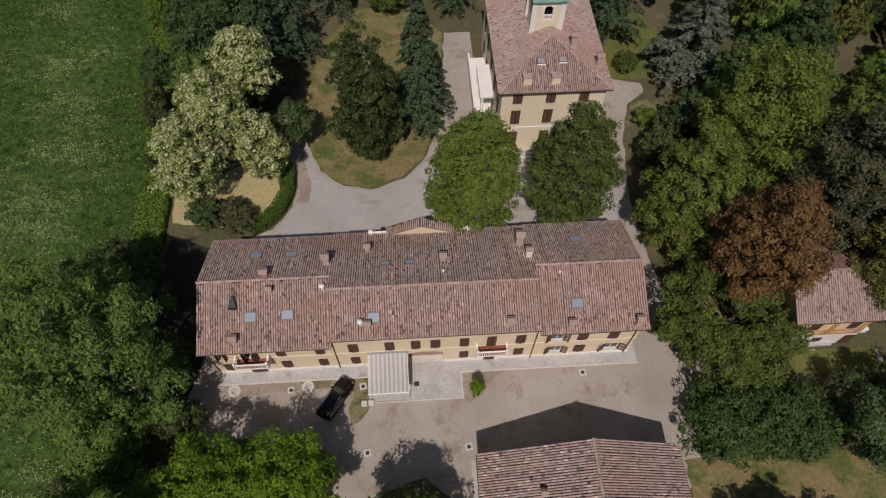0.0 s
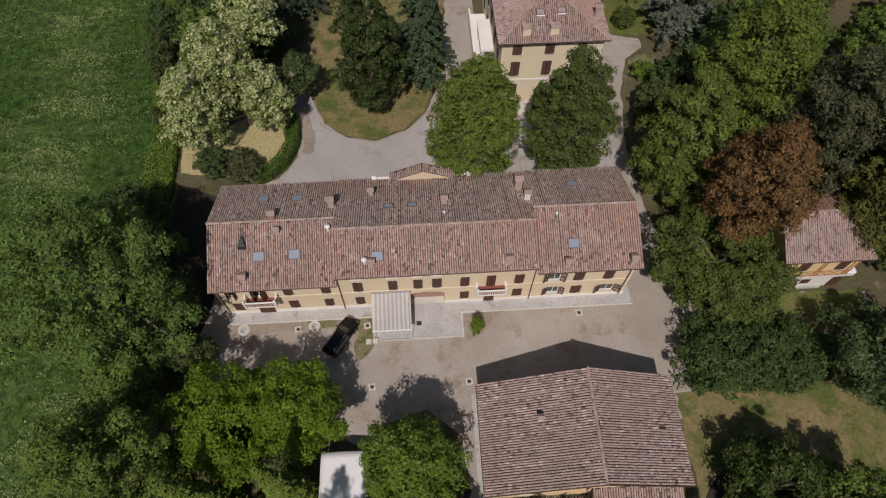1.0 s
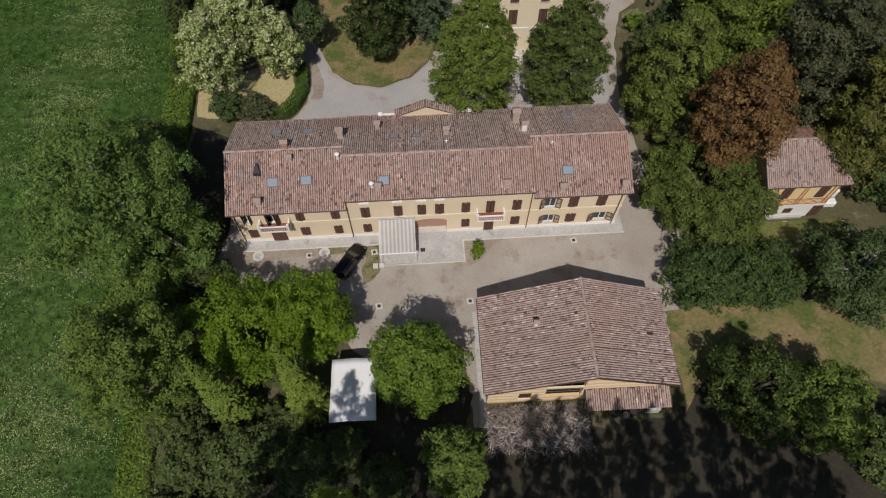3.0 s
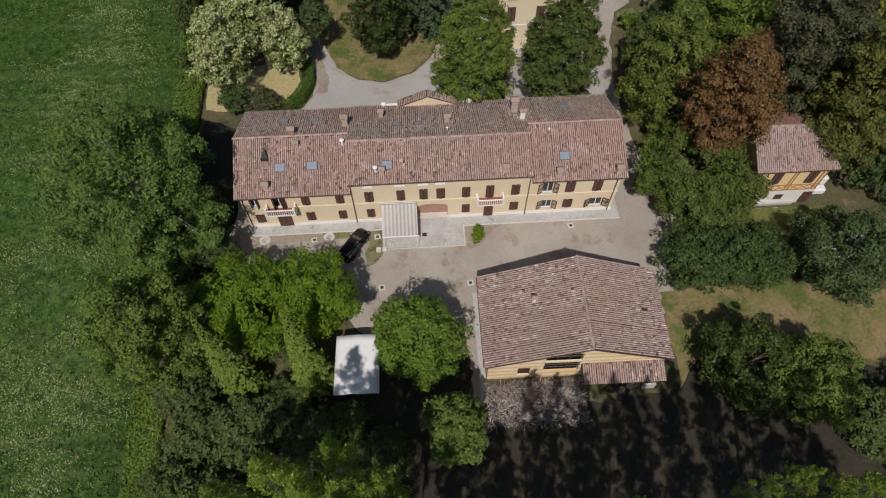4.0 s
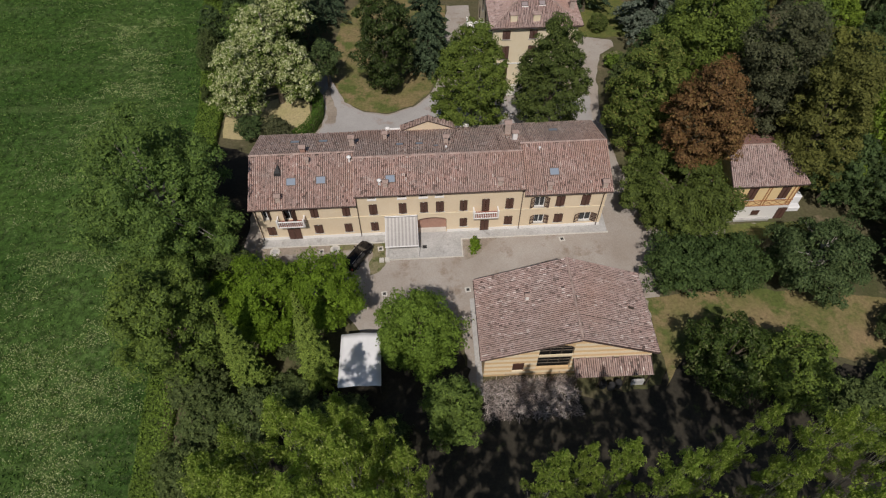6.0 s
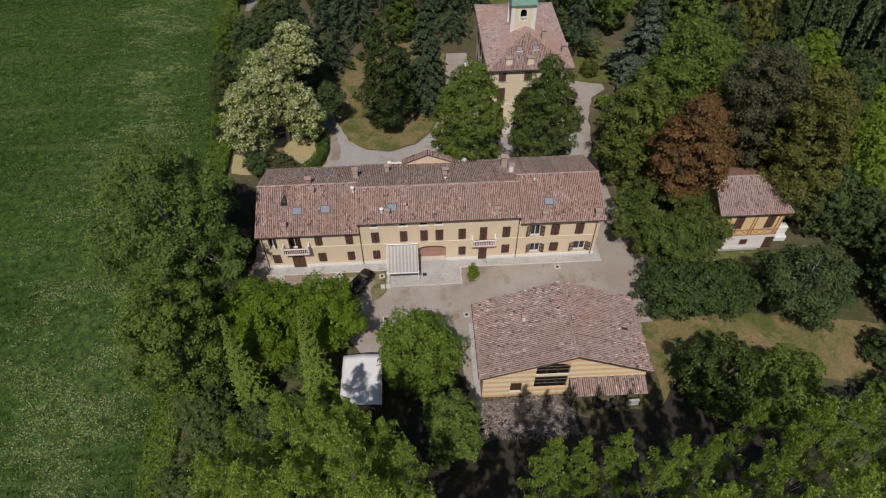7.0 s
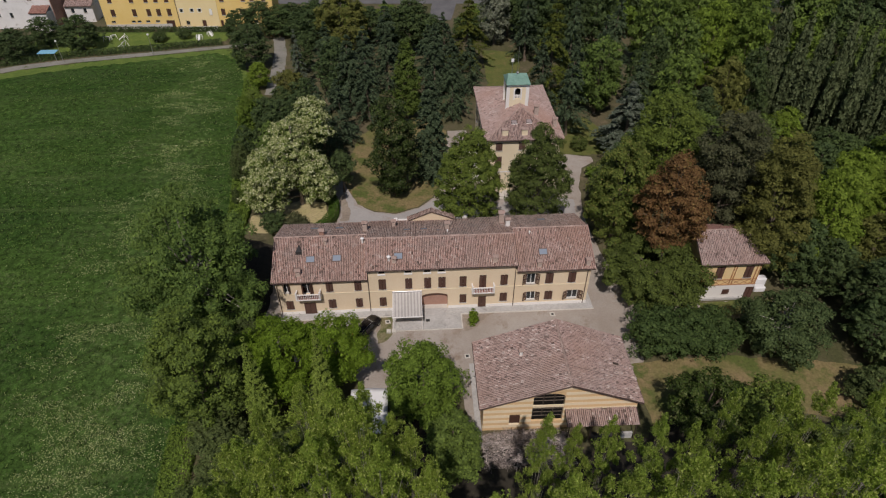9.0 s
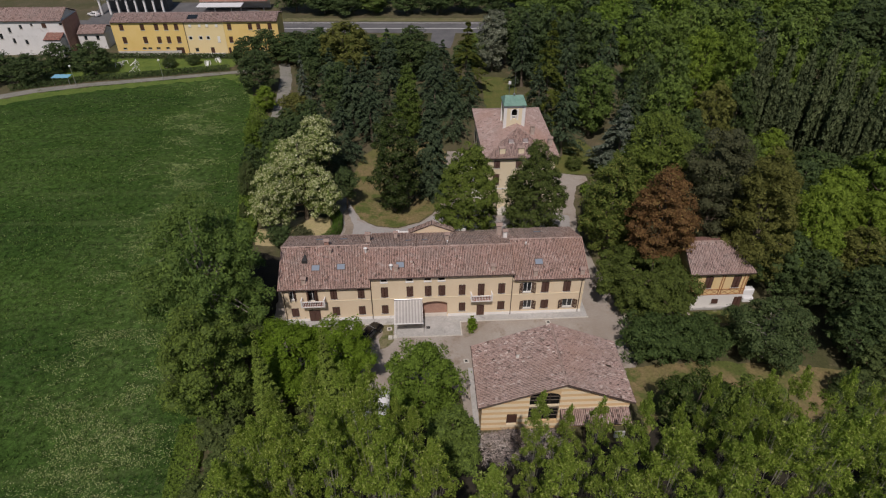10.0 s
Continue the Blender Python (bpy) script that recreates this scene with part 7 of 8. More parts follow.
# right of the villa
plant_all([("dark", 57.33, 59.64, 19.0, 4.3), ("oak", 65.13, 64.52, 19.3, 4.9), ("glow", 73.36, 70.41, 21.6, 5.2), ("bright", 80.4, 66.36, 20.8, 5.0), ("oak", 59.37, 49.03, 17.7, 4.8), ("olive", 67.4, 46.28, 17.4, 4.6), ("dark", 73.8, 49.0, 18.6, 4.0), ("oak", 64.26, 81.6, 21.5, 5.3)])
plant_all([("far_oak", 75.9, 85.6, 21.6, 5.6), ("far_bright", 86.8, 81.15, 21.3, 5.6), ("far_oak", 97.5, 78.0, 22.0, 5.8), ("far_dark", 107.5, 74.5, 21.5, 5.8), ("far_oak", 103.5, 60.5, 19.0, 5.6), ("far_bright", 112.5, 58.0, 19.5, 5.8), ("far_dark", 118.0, 66.0, 19.5, 6.0), ("far_oak", 109.0, 46.0, 17.0, 5.4), ("far_oak", 120.5, 50.0, 18.0, 6.0), ("far_bright", 93.0, 67.5, 19.5, 5.2), ("dark", 52.3, 87.84, 19.4, 6.14), ("dark", 40.05, 97.19, 18.9, 5.76), ("dark", 46.14, 88.26, 19.4, 5.38), ("conifer", 44.11, 74.95, 21.2, 4.42)])
for i, (x, y) in enumerate(((77.67, 50.66), (80.76, 47.66), (83.04, 44.8), (85.76, 42.42), (87.98, 39.48), (90.91, 37.39), (93.36, 34.7), (96.6, 32.6), (99.6, 30.4), (102.6, 28.2), (105.8, 26.0))):
    plant("column", x, y, 27.5 - 1.1 * (i % 3), 3.1)
    plant("far_dark", x + 4.5, y + 5, 14, 4.6)
plant_all([("dark", 74.4, 22.62, 13.0, 4.4), ("glow", 79.68, 20.63, 13.2, 4.8), ("glow", 81.7, 13.02, 12.6, 4.61), ("glow", 74.6, 14.19, 14, 4.8), ("olive", 75.84, 4.76, 11, 4.61), ("bright", 87.75, 8.51, 12.2, 4.8)])
plant_all([("glow", 77.2, 38.61, 11.5, 4.03), ("dark", 83.4, 34.6, 9.0, 4.0), ("dark", 90.25, 30.0, 9.5, 4.0)])
# dark shrubs added as fill for the black shade right of the drive
plant_all([("near_dark", 40.13, 26.66, 7.3, 2.5), ("near_dark", 42.49, 29.58, 7.4, 2.69)])
plant_all([("near_dark", -24.34, 35.8, 6.7, 2.11), ("near_dark", -24.86, 38.98, 6.4, 1.73), ("near_dark", -23.64, 27.62, 4.2, 0.96)])
# two dark trees added to deepen that same shade
plant("dark", 43.69, 21.14, 10.7, 4.03)
plant("dark", 45.38, 28.65, 12.1, 4.22)
plant_all([("oak", 68.0, 31.1, 13.5, 4.6), ("dark", 63.26, 19.82, 14.0, 4.9), ("oak", 56.32, 30.2, 15.2, 4.6), ("dark", 60.2, 38.55, 15.6, 4.5), ("glow", 70.4, 11.64, 14.8, 4.8), ("olive", 66.92, 21.75, 14.6, 4.22), ("dark", 52.3, 34.77, 14.1, 4.42), ("glow", 67.6, 6.6, 18.6, 4.6)])
plant_all([("dark", 82.4, 29.0, 11.0, 4.6), ("bright", 89.17, 22.91, 15.5, 5.18), ("dark", 91.98, 14.12, 12.5, 4.8), ("oak", 95.29, 24.6, 15.1, 5.38), ("dark", 86.66, -0.8, 10.6, 4.8), ("oak", 80.43, -8.5, 9.2, 4.61), ("dark", 71.36, -8.61, 6.8, 3.46), ("oak", 95.82, 3.03, 11.9, 5.18)])
plant_all([("conifer", 20.21, 70.77, 13.3, 4.42), ("conifer", 11.31, 80.43, 13, 4.99), ("conifer", 1.2, 87.57, 16.3, 4.8), ("conifer", 15.2, 90.0, 12.5, 4.6), ("dark", 11.4, 97.0, 9.5, 4.8), ("conifer", -12.39, 79.1, 14.6, 4.8), ("dark", -17.14, 97.61, 13.3, 5.18), ("dark", 2.91, 103.0, 9.0, 5.38), ("conifer", 36.01, 88.94, 19.3, 4.8), ("dark", 38.92, 97.68, 16.7, 5.38), ("conifer", 49.36, 68.2, 18.9, 4.61), ("conifer", 42.95, 65.97, 15.6, 4.61)])
plant_all([("conifer", 34.61, 60.66, 17, 4.42), ("conifer", 51.88, 49.9, 18.3, 4.61), ("conifer", 16.28, 73.11, 13.6, 4.61), ("dark", -9.22, 68.23, 14.7, 4.8), ("dark", 33.5, 105.7, 14.5, 5.18), ("bush", 6.0, 112.5, 4.6, 4.2), ("bush", -9.25, 116.6, 5.5, 5.0)])
plant_all([("dark", 62.8, 4.2, 12.0, 4.0), ("dark", 66.6, 1.8, 10.0, 3.8), ("dark", 70.2, -4.2, 11.5, 4.4), ("dark", 67.6, -9.8, 9.5, 4.0), ("dark", 72.6, -9.4, 11.5, 4.6), ("dark", 75.4, -2.5, 11.0, 4.6)])
# woodland filling up to the road and past it
k_mix = ["far_oak", "far_dark", "far_bright", "far_dark", "far_oak", "far_bright", "conifer"]
for i in range(13):
    for j in range(5):
        x, y = 48 + 11.6 * i + rnd.uniform(-3.5, 3.5) + 5 * (j % 2), 106 + 13 * j + rnd.uniform(-3, 3)
        if abs(y - (140 - 0.09 * x + 4)) < 9 and x < 62:
            continue
        plant(k_mix[rnd.randrange(7)], x, y, rnd.uniform(13, 18), rnd.uniform(6, 7.6))
for x, y in ((-23.79, 159.61), (-13.72, 158.37), (-3.71, 159.33), (6.29, 158.09), (16.26, 156.86), (26.19, 157.81), (36.09, 156.58), (45.97, 155.36), (-31.89, 161.93), (-19.96, 170.57), (-1.88, 171.39), (18.12, 169.97), (38, 169.65)):
    plant("far_dark" if rnd.random() < 0.6 else "far_oak", x + rnd.uniform(-2, 2), y - 2.5 + rnd.uniform(-1, 1), rnd.uniform(8, 12), rnd.uniform(5.5, 6.8))
plant_all([("dark", -22.0, 104.5, 8.4, 4.6), ("dark", -28.2, 108.5, 8.6, 4.4), ("dark", -26.0, 113.5, 7.5, 4.4), ("bush", -16.5, 113.0, 6.0, 4.8), ("dark", -3.95, 103.4, 9.4, 5.0), ("bush", -22.5, 117.5, 4.8, 4.4), ("bush", -1.1, 116.3, 4.6, 4.4), ("dark", 22.5, 104.5, 7.0, 4.4), ("bush", 25.5, 113.5, 4.5, 4.2), ("dark", 38.4, 115.8, 13.0, 5.4), ("oak", 46.2, 122.3, 13.5, 6.0), ("bush", 27.5, 121.5, 3.6, 3.6), ("bush", 0.5, 124.0, 3.2, 3.4), ("bush", -10.5, 125.5, 3.2, 3.6)])

# tall aspens in rows in the foreground, and the dim undergrowth among them
for x, y, h, r in ((1.6, -35.4, 29.3, 2.8), (-1.4, -33.5, 26.8, 2.7), (3.2, -37.2, 29.8, 2.8), (5.3, -34.0, 23.4, 2.3), (3.6, -35.2, 28.6, 2.3), (6.8, -36.4, 25.0, 2.4), (-4.6, -34.6, 25.6, 2.2), (-7.6, -35.3, 22.0, 3.0), (1.9, -31.2, 21.8, 2.1), (-3.3, -38.2, 26.5, 3.0), (0.4, -39.0, 28.5, 2.9), (4.8, -40.2, 28.8, 2.9), (8.3, -40.6, 26.5, 2.7), (-7.3, -40.6, 25.0, 3.2), (-5.6, -37.2, 25.5, 2.7)):
    plant("poplar" if rnd.random() < 0.5 else "poplar_b", x, y, h, 0.86 * r)
for x, y, h, r in ((16.5, -38.5, 28.8, 2.4), (19.4, -36.8, 25.0, 1.9), (21.9, -37.0, 26.0, 2.1), (24.6, -38.6, 28.4, 2.4), (28.2, -37.2, 25.4, 1.9), (31.5, -35.4, 26.8, 1.7), (31.6, -39.0, 28.4, 2.2), (35.3, -36.2, 27.7, 2.4), (38.0, -36.2, 28.0, 2.3), (41.6, -36.6, 28.0, 2.5), (45.6, -36.5, 28.0, 2.6), (12.6, -42.6, 26.0, 2.6), (17.4, -42.8, 28.4, 2.7), (21.8, -42.2, 28.0, 2.6), (26.0, -41.9, 28.9, 2.7), (30.2, -42.6, 28.5, 2.6), (34.6, -41.4, 28.6, 2.7), (38.8, -41.6, 28.8, 2.7), (43.2, -42.2, 28.8, 2.8)):
    plant("poplar" if rnd.random() < 0.5 else "poplar_b", x, y, h, (0.76 if y > -40 else 1.0) * r)
# added row out of view, only to cast shade behind the barn
for k in range(12):
    plant("poplar" if rnd.random() < 0.5 else "poplar_b", -5.5 + 4.5 * k + rnd.uniform(-0.8, 0.8), -47.0 + rnd.uniform(-1, 1), rnd.uniform(25.5, 27.5), rnd.uniform(2.6, 3.1))
for x, y, h, r, k in ((-13.6, -25.4, 6.2, 3.6, "near_dark"), (-8.98, -25.08, 6.3, 4.03, "near_dark"), (-15.6, -20.8, 5.7, 3.46, "near_dark"), (-3.09, -26.42, 5.1, 3.65, "near_dark"), (-12.13, -31.91, 6.3, 3.84, "near_dark"), (-15.2, -30.2, 6.5, 3.0, "near_dark"), (-12.4, -36.44, 9, 3.4, "near_dark"), (-14.6, -40.6, 7.7, 3.46, "near_dark"), (-5.99, -15.83, 4.1, 2.5, "near_dark"), (-5.81, -22, 3.6, 2.69, "near_dark"), (0.35, -24.36, 3.4, 2.5, "near_dark"), (4.27, -27.71, 3.9, 3.07, "near_dark"), (-20.7, -7.85, 7.7, 3.84, "near_oak"), (-22.95, -12.19, 6.4, 2.88, "near_dark"), (-24.26, 5.54, 7.6, 4.03, "near_oak"), (-22.6, 11.6, 8.8, 3.4, "near_dark"), (-16.4, 1.2, 6.5, 2.6, "near_dark"), (-14.8, -5.6, 6.0, 2.8, "near_dark")):
    plant(k, x, y, h, r)
for x, y, h, r, k in ((52.68, -27.18, 6.6, 4.03, "near_dark"), (59.69, -24.87, 5.5, 4.03, "near_oak"), (63.03, -18.02, 5.2, 3.26, "near_dark"), (69, -14.89, 7.6, 4.22, "near_dark"), (56.72, -34, 11.6, 4.22, "near_dark"), (75.11, -12.29, 7.9, 4.42, "near_oak"), (65.11, -29.19, 8, 4.22, "near_dark")):
    plant(k, x, y, h, r)


# ---- meadow grass ----
def drift(x, y, cell, seed, stretch=1.0):
    """Smooth random values between 0 and 1 over the ground."""
    t = np.random.default_rng(seed).uniform(0, 1, (257, 257))
    u, v = np.mod(x / (cell * stretch), 256), np.mod(y / cell, 256)
    i, j = u.astype(int), v.astype(int)
    f, g = u - i, v - j
    f, g = f * f * (3 - 2 * f), g * g * (3 - 2 * g)
    return (t[i, j] * (1 - f) + t[i + 1, j] * f) * (1 - g) + (t[i, j + 1] * (1 - f) + t[i + 1, j + 1] * f) * g


def tufts(name, n, seed, material, label, want, lo, hi, stand):
    rng = np.random.default_rng(seed)
    x = -20.0 - 95 * rng.uniform(0, 1, n) ** 1.25
    y = rng.uniform(-52, 98, n)
    ok = (x < -22.2 - 0.21 * np.clip(y - 26, 0, 80)) & (y < 97 + 0.36 * (x + 42)) & (rng.uniform(0, 1, n) < want(x, y))
    x, y = x[ok], y[ok]
    n = len(x)
    c = np.stack([x, y, rng.uniform(0.04, 0.16, n)], 1)
    nor = rng.normal(size=(n, 3)) * np.array([stand, stand, 0.2]) + np.array([0, -0.1, 1.0])
    return tagged(leaves(name, c, nor, rng.uniform(lo, hi, n), material, None, rng, 0.4), label, "grass", kind="stuff")


def seedy(x, y):
    near = np.clip(1.1 - np.abs(x + 34.5 + 0.13 * y) / 12, 0.03, 1)
    return near * np.clip(4.2 * (0.5 * drift(x, y, 3.2, 3, 1.8) + 0.5 * drift(x, y, 0.8, 4, 2.6) - 0.44), 0, 1)


tufts("meadow_grass", 150000, 77, "grass", "tufts of long green meadow grass", lambda x, y: np.clip(0.2 + 0.9 * drift(x, y, 2.2, 5, 1.5) - 0.25, 0, 1), 0.12, 0.30, 0.7)
tufts("seed_heads", 560000, 78, "seed", "bleached seed heads of the long meadow grass", seedy, 0.05, 0.12, 0.5)


# ---- on the roofs ----
def roof_point(side, y):
    a = {"Lf": (-0.4, L_EAVE, 6.1, L_RIDGE), "Lb": (12.6, L_BACK, 6.1, L_RIDGE), "Mf": (-0.4, M_EAVE, 4.26, M_RIDGE), "Mb": (12.7, M_BACK, 4.26, M_RIDGE), "Rf": (-0.4, R_EAVE, 6.13, R_RIDGE), "Rb": (12.7, R_BACK, 6.13, R_RIDGE)}[side]
    k = (a[3] - a[1]) / (a[2] - a[0])
    return a[1] + k * (y - a[0]), math.atan(k)


M["hatchframe"] = plain("brown_window_frame", (0.17, 0.125, 0.105), 0.6, grain=0.3)


def skylight(x, y, side, w=1.08, l=0.88, label="flush roof window with reflected sky blue painted into its glass"):
    z, tilt = roof_point(side, y)
    s = thing("skylight", label, "skylight", (0, 0, 0), group="skylights")
    s.matrix_basis = AXIS @ Matrix.Translation((x, y, z + 0.10)) @ Matrix.Rotation(tilt, 4, "X")
    for d in ((-w / 2 - 0.09, -l / 2 - 0.09, -0.1, w / 2 + 0.09, -l / 2, 0.1), (-w / 2 - 0.09, l / 2, -0.1, w / 2 + 0.09, l / 2 + 0.09, 0.1), (-w / 2 - 0.09, -l / 2, -0.1, -w / 2, l / 2, 0.1), (w / 2, -l / 2, -0.1, w / 2 + 0.09, l / 2, 0.1)):
        part("frame", boxed(*d), "hatchframe", s)
    part("pane", boxed(-w / 2, -l / 2, -0.05, w / 2, l / 2, 0.06), "skylight", s)


for x, y, side in ((-7.97, 9.77, "Lb"), (-4.32, 9.67, "Lb"), (-7.87, 2.69, "Lf"), (-4.22, 2.74, "Lf"), (4.37, 1.47, "Mf"), (24.67, 2.29, "Rf"), (25.73, 9.77, "Rb")):
    skylight(x, y, side)
for x in (5.6, 8.1):
    skylight(x, 7.5, "Mb", 0.85, 0.6)
skylight(10.18, 6.62, "Mb", 0.5, 0.4)
for x, y, side, w, h, body in ((-6.48, 6.7, "Lb", 0.75, 1.0, "brick_red"), (-0.43, 8.08, "Lb", 0.75, 1.7, "brick_pale"), (-5.86, 4.92, "Lf", 0.45, 0.9, "brick_pale"), (-9.41, 0.6, "Lf", 0.7, 1.0, "brick_pale"), (3.79, 0.73, "Mf", 0.6, 0.9, "brick_pale"), (17.66, 0.34, "Mf", 0.65, 1.0, "brick_pale"), (23.86, 0.28, "Rf", 0.65, 1.1, "brick_pale"), (30.72, 0.28, "Rf", 0.7, 1.1, "brick_pale"), (3.70, 9.73, "Mb", 0.6, 1.2, "brick_pale"), (11.52, 7.75, "Mb", 0.65, 1.2, "brick_pale"), (19.68, 9.73, "Mb", 0.9, 2.2, "brick_pale"), (20.35, 7.75, "Mb", 0.7, 1.5, "white")):
    z, _ = roof_point(side, y)
    chimney(*on_axis(x, y, z), w, w, h, body=body, label="plastered chimney stack with a tiled cap" if body != "brick_red" else "brick chimney stack with a tiled cap")
for x, y, side in ((-0.67, 4.92, "Lf"), (3.07, 0.91, "Mf"), (23.14, 5.22, "Rf"), (11.42, 5.86, "Mb")):
    z, _ = roof_point(side, y)
    v_ = thing("roof_vent", "white metal vent pipe with a cowl on the roof", "vent", on_axis(x, y, z), group="roof vents")
    k = 1.0 if x < 4 else 0.5
    bm = bmesh.new()
    tube(bm, [(0, 0, -0.2), (0, 0, 0.7 * k)], [0.16 * k, 0.16 * k], 10)
    part("pipe", bm, "white_paint", v_)
    bm = bmesh.new()
    tube(bm, [(0, 0, 0.7 * k), (0, 0, 0.8 * k), (0, 0, 1.0 * k)], [0.26 * k, 0.3 * k, 0.05], 10)
    part("cowl", bm, "white_paint", v_)
z, _ = roof_point("Lf", 3.92)
d_ = thing("roof_hatch", "small dark roof hatch on the tiles", "hatch", on_axis(-9.5, 3.92, z))
bm = bmesh.new()
vs_ = [bm.verts.new(p) for p in ((-0.45, -0.5, -0.1), (0.45, -0.5, -0.1), (0.45, 0.7, 0.0), (-0.45, 0.7, 0.0), (-0.4, -0.45, 0.35), (0.4, -0.45, 0.35), (0.0, 0.6, 0.75))]
for f in ((0, 1, 5, 4), (1, 2, 6, 5), (3, 0, 4, 6), (4, 5, 6), (2, 3, 6)):
    bm.faces.new([vs_[i] for i in f])
part("hood", bm, "iron", d_)
bm = bmesh.new()
tube(bm, [(-0.1, 0.5, 0.4), (-0.1, 0.5, 1.6)], [0.04, 0.03], 6)
part("aerial_pole", bm, "iron", d_)
for x0, x1 in ((3.95, 5.75), (13.05, 14.6)):
    o_ = thing("parapet_ornament", "white stone parapet strip with a scrolled finial", "ornament", on_axis((x0 + x1) / 2, 12.6, M_BACK), TURN)
    w = (x1 - x0) / 2
    part("strip", boxed(-w, -0.1, 0.1, w, 0.12, 0.34, bevel=0.02), "white", o_)
    e = w if x0 > 10 else -w
    part("finial", boxed(e - 0.3, -0.22, 0.1, e + 0.3, 0.22, 0.6, bevel=0.12), "white", o_)
for x, y in ((24.6, 31.9), (27.2, 32.0)):
    s = thing("skylight", "flush roof window with dull grey-pink glass", "skylight", group="skylights")
    k = 2.75 / 6.75
    s.matrix_basis = AXIS @ Matrix.Translation((x, y, 11.1 + k * (y - 28.35) + 0.12)) @ Matrix.Rotation(math.atan(k), 4, "X")
    part("frame", boxed(-0.5, -0.4, -0.1, 0.5, 0.4, 0.05), "gutter", s)
    part("pane", boxed(-0.42, -0.32, 0.05, 0.42, 0.32, 0.07), "dull_glass", s)
    part("flashing", boxed(-0.5, -0.52, -0.04, 0.5, -0.402, 0.03), "white", s, "pale lower flashing")
chimney(*on_axis(28.7, 34.0, 12.9), 0.85, 0.85, 1.9, body="brick_pale")
chimney(*on_axis(31.7, 32.0, 11.5), 0.85, 0.85, 1.8, body="brick_pale")


# ---- in the yard ----
def carport():
    c = thing("carport", "carport roofed with a white tarpaulin", "carport", (1.42, -18.75, 0))
    bm = bmesh.new()
    nx, ny = 8, 10
    g = [[bm.verts.new((-2.25 + 4.5 * i / nx + 0.1 * (j / ny - 0.5) * (1 if i > nx / 2 else -1), 3.15 - 6.35 * j / ny, 3.05 + 0.25 * (1 - abs(2 * i / nx - 1)) + 0.06 * math.sin(1.7 * i + 0.9 * j) * math.sin(j * 0.8))) for j in range(ny + 1)] for i in range(nx + 1)]
    for i in range(nx):
        for j in range(ny):
            bm.faces.new((g[i][j], g[i][j + 1], g[i + 1][j + 1], g[i + 1][j]))
    ext = bmesh.ops.extrude_face_region(bm, geom=bm.faces[:])["geom"]
    bmesh.ops.translate(bm, vec=(0, 0, -0.05), verts=[q for q in ext if isinstance(q, bmesh.types.BMVert)])
    bmesh.ops.recalc_face_normals(bm, faces=bm.faces[:])
    part("tarpaulin", bm, "sheet", c, "taut white tarpaulin", smooth=True)
    for x in (-2.1, 2.1):
        for y in (3.0, 0, -3.0):
            part("post", boxed(x - 0.06, y - 0.06, 0, x + 0.06, y + 0.06, 3.02), "darkwood", c)
        part("beam", boxed(x - 0.06, -3.1, 2.88, x + 0.06, 3.05, 3.0), "darkwood", c)


carport()


def ring_cover(x, y):
    w = thing("well_cover", "round pale concrete well cover in the yard", "well cover", (x, y, 0.05), group="well covers")
    bm = bmesh.new()
    out = [[bm.verts.new((r * math.cos(t), r * math.sin(t), z)) for t in (2 * math.pi * k / 20 for k in range(20))] for r, z in ((0.66, 0.0), (0.66, 0.08), (0.40, 0.08), (0.40, 0.02))]
    for p, q in zip(out, out[1:]):
        for k in range(20):
            bm.faces.new((p[k], p[(k + 1) % 20], q[(k + 1) % 20], q[k]))
    part("ring", bm, "stone", w)
    bm = bmesh.new()
    tube(bm, [(0, 0, 0.0), (0, 0, 0.05)], [0.40, 0.39], 20)
    part("lid", bm, "concrete", w)


ring_cover(-10.35, -1.46)
ring_cover(-2.65, -1.38)
for x, y, s in ((-4.43, -1.64, 0.34), (3.71, -8.49, 0.36), (13.93, -8.37, 0.36), (26.71, -1.1, 0.36), (3.16, -1.56, 0.36)):
    m_ = thing("manhole", "square cast cover in a pale stone frame", "manhole", (x, y, 0.05), 8, "manholes")
    part("stone_frame", boxed(-s, -s, -0.04, s, s, 0.02), "stone", m_)
    part("cover", boxed(-s * 0.5, -s * 0.5, 0.02, s * 0.5, s * 0.5, 0.03), "iron", m_)
for x, y in ((3.34, -3.49), (4.06, -3.44)):
    tagged(part("stone_block", boxed(x - 0.3, y - 0.3, 0.0, x + 0.3, y + 0.3, 0.35, bevel=0.03), "stone"), "square pale stone block by the awning", "block", "stone blocks")
tagged(part("drain_grate", boxed(7.9, -2.6, 0.1, 8.45, -2.1, 0.115, m=AXIS), "iron"), "dark iron drain grate in the concrete", "grate")
tagged(part("planter", boxed(15.03, -10.23, 0.0, 15.83, -9.53, 0.5, bevel=0.03), "darkwood"), "dark wooden planter box beside the barn", "planter")


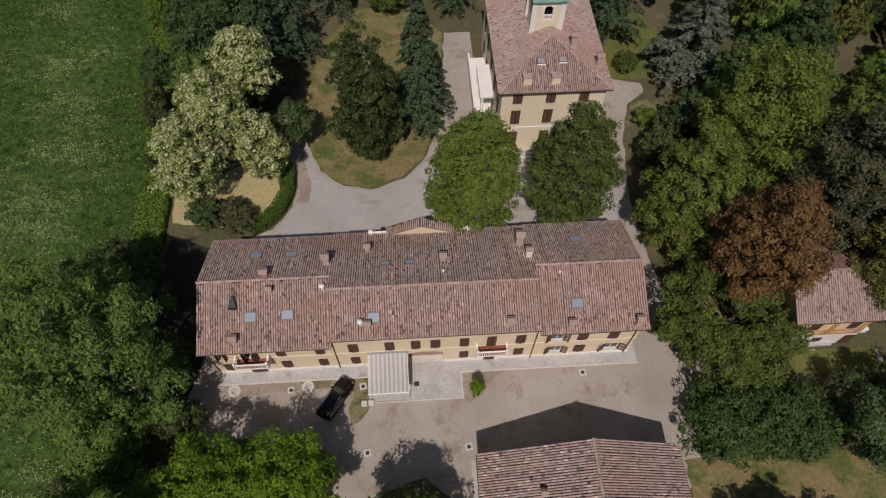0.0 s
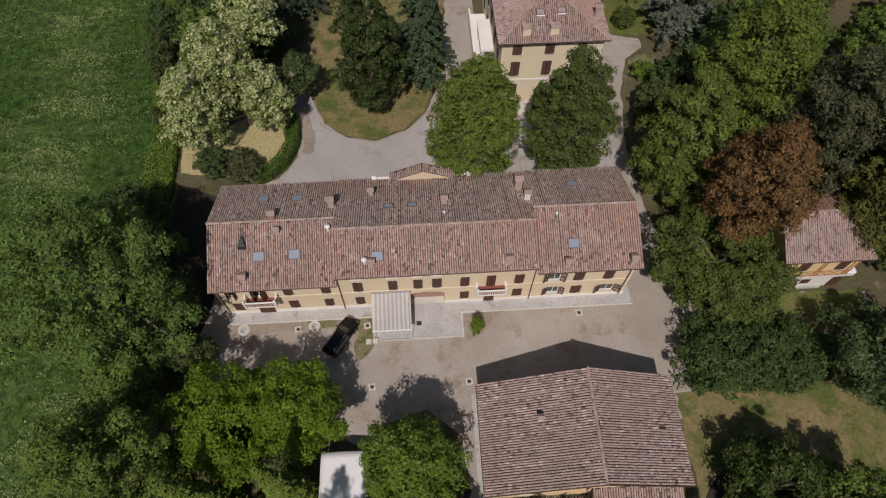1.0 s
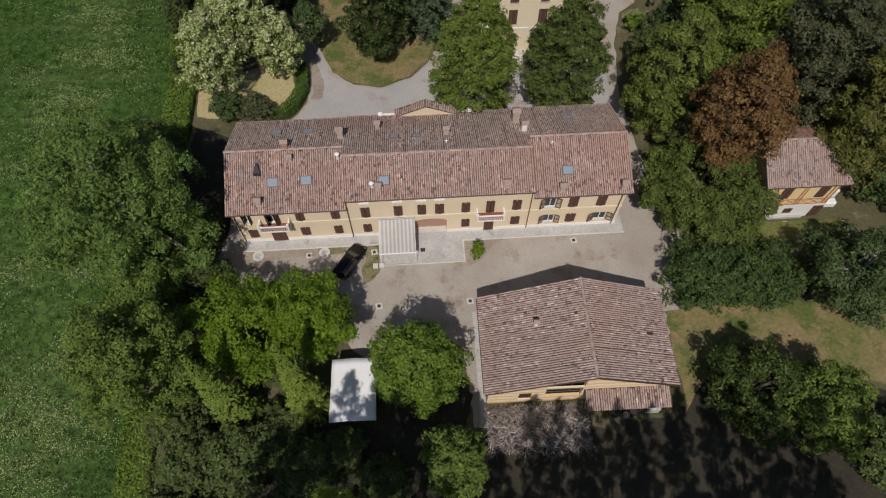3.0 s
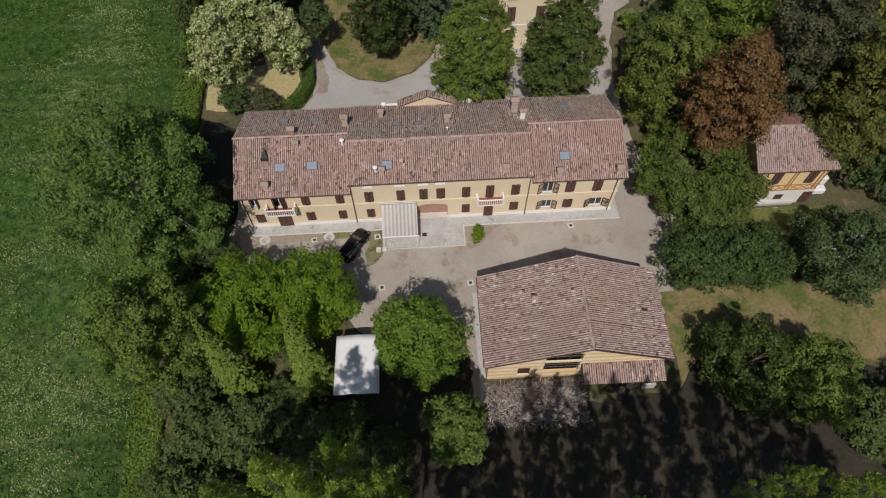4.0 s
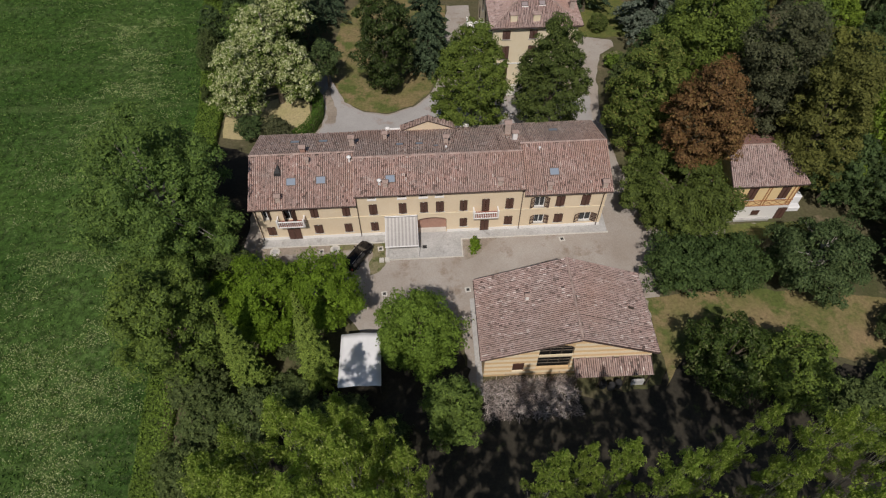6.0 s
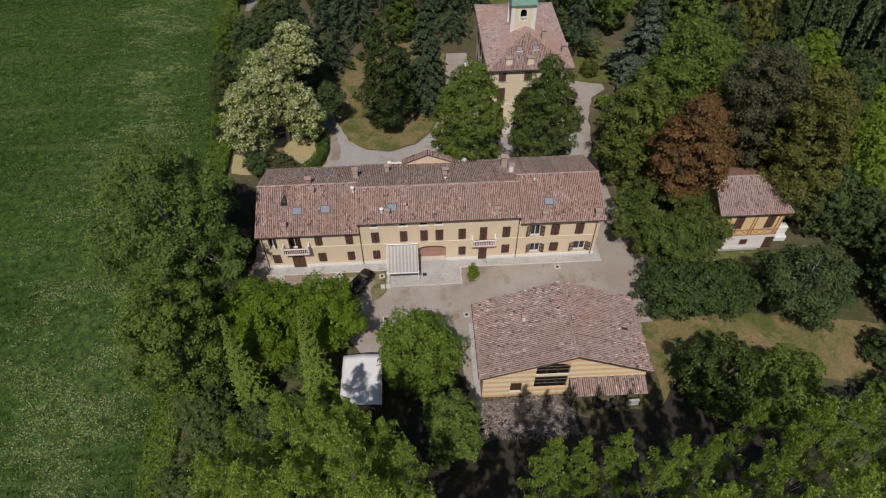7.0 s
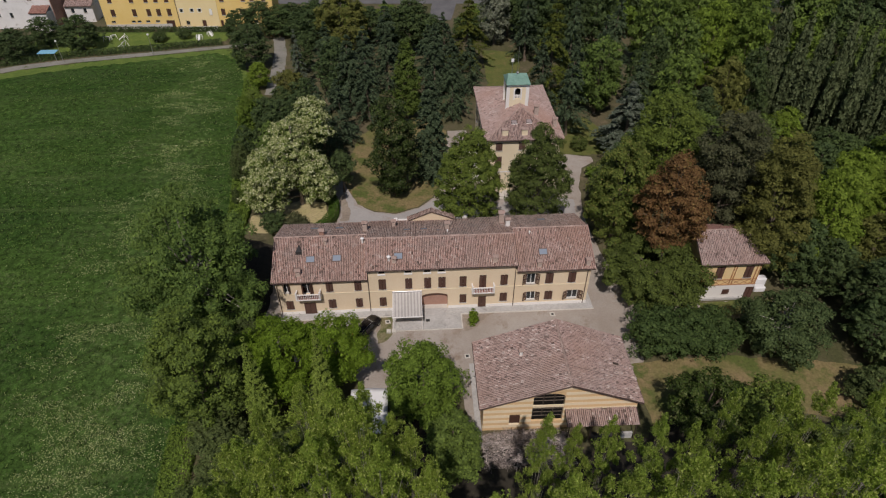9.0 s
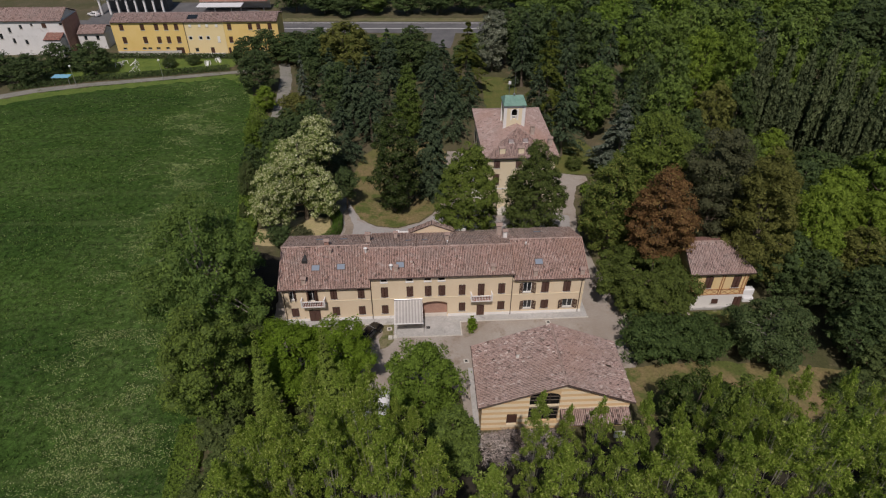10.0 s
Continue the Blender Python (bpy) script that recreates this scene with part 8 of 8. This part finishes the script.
# ---- heap of cut brushwood by the barn ----
def brush_heap():
    b = thing("brushwood_heap", "long heap of grey cut branches by the barn", "brushwood", (19.64, -23.10, 0))
    rng = np.random.default_rng(9)
    n = 2600
    co, fa = [], []
    x, y = rng.uniform(-5.0, 5.2, n), rng.uniform(-2.0, 2.5, n)
    top = 2.2 * np.clip(1 - (np.abs(x) / 5.6) ** 4, 0, 1) * np.clip(1 - (np.abs(y - 0.3) / 2.5) ** 2, 0, 1) * (0.75 + 0.35 * np.sin(1.3 * x + 0.4) * np.cos(1.1 * y))
    z = np.clip(top, 0.05, 3) * rng.uniform(0.3, 1.0, n) ** 0.4
    a, e, L = rng.uniform(0, 2 * math.pi, n), rng.normal(0, 0.3, n), rng.uniform(0.4, 1.5, n)
    d = np.stack([np.cos(a) * np.cos(e), np.sin(a) * np.cos(e), np.sin(e)], 1)
    s = np.stack([-np.sin(a), np.cos(a), np.zeros(n)], 1)
    c = np.stack([x, y, np.maximum(z, 0.12)], 1)
    t = rng.uniform(0.012, 0.04, n)[:, None]
    up = np.cross(d, s)
    L = L[:, None] / 2
    ring = [c - d * L + s * t, c - d * L - s * t * 0.5 + up * t, c - d * L - s * t * 0.5 - up * t, c + d * L + s * t * 0.5, c + d * L - s * t * 0.3 + up * t * 0.5, c + d * L - s * t * 0.3 - up * t * 0.5]
    co = np.stack(ring, 1).reshape(-1, 3)
    one = np.array([[0, 1, 4, 3], [1, 2, 5, 4], [2, 0, 3, 5]])
    fa = (one[None] + 6 * np.arange(n)[:, None, None]).reshape(-1, 4)
    tagged(quads("brushwood", co, fa, "brushwood", b), kind="stuff")


brush_heap()


# dark barrels in front of the lean-to, and a vent in the barn roof
for x, y, s in ((27.78, -21.81, 1.0), (28.64, -22.10, 1.05), (29.49, -21.79, 0.95)):
    b_ = thing("barrel", "dark plastic barrel before the lean-to", "barrel", (x, y, 0.04), group="barrels")
    bm = bmesh.new()
    tube(bm, [(0, 0, 0), (0, 0, 0.08 * s), (0, 0, 0.5 * s), (0, 0, 0.92 * s), (0, 0, 1.0 * s)], [0.36, 0.40, 0.43, 0.40, 0.35], 14)
    part("drum", bm, "rubber", b_)
    bm = bmesh.new()
    tube(bm, [(0, 0, 1.0 * s), (0, 0, 1.04 * s)], [0.33, 0.31], 14)
    part("lid", bm, "iron", b_)
k = 3.64 / 8.75
v_ = thing("roof_hatch", "low dark vent opening in the barn roof", "hatch")
v_.matrix_basis = Matrix.Translation((31.04, -15.43, 4.78 + k * (33.25 - 31.04) + 0.06)) @ Matrix.Rotation(math.atan(k), 4, "Y")
part("frame", boxed(-0.5, -0.25, -0.05, 0.5, 0.25, 0.14, bevel=0.03), "tile_grey", v_)
part("opening", boxed(-0.4, -0.16, 0.14, 0.4, 0.16, 0.15), "darkwood", v_)
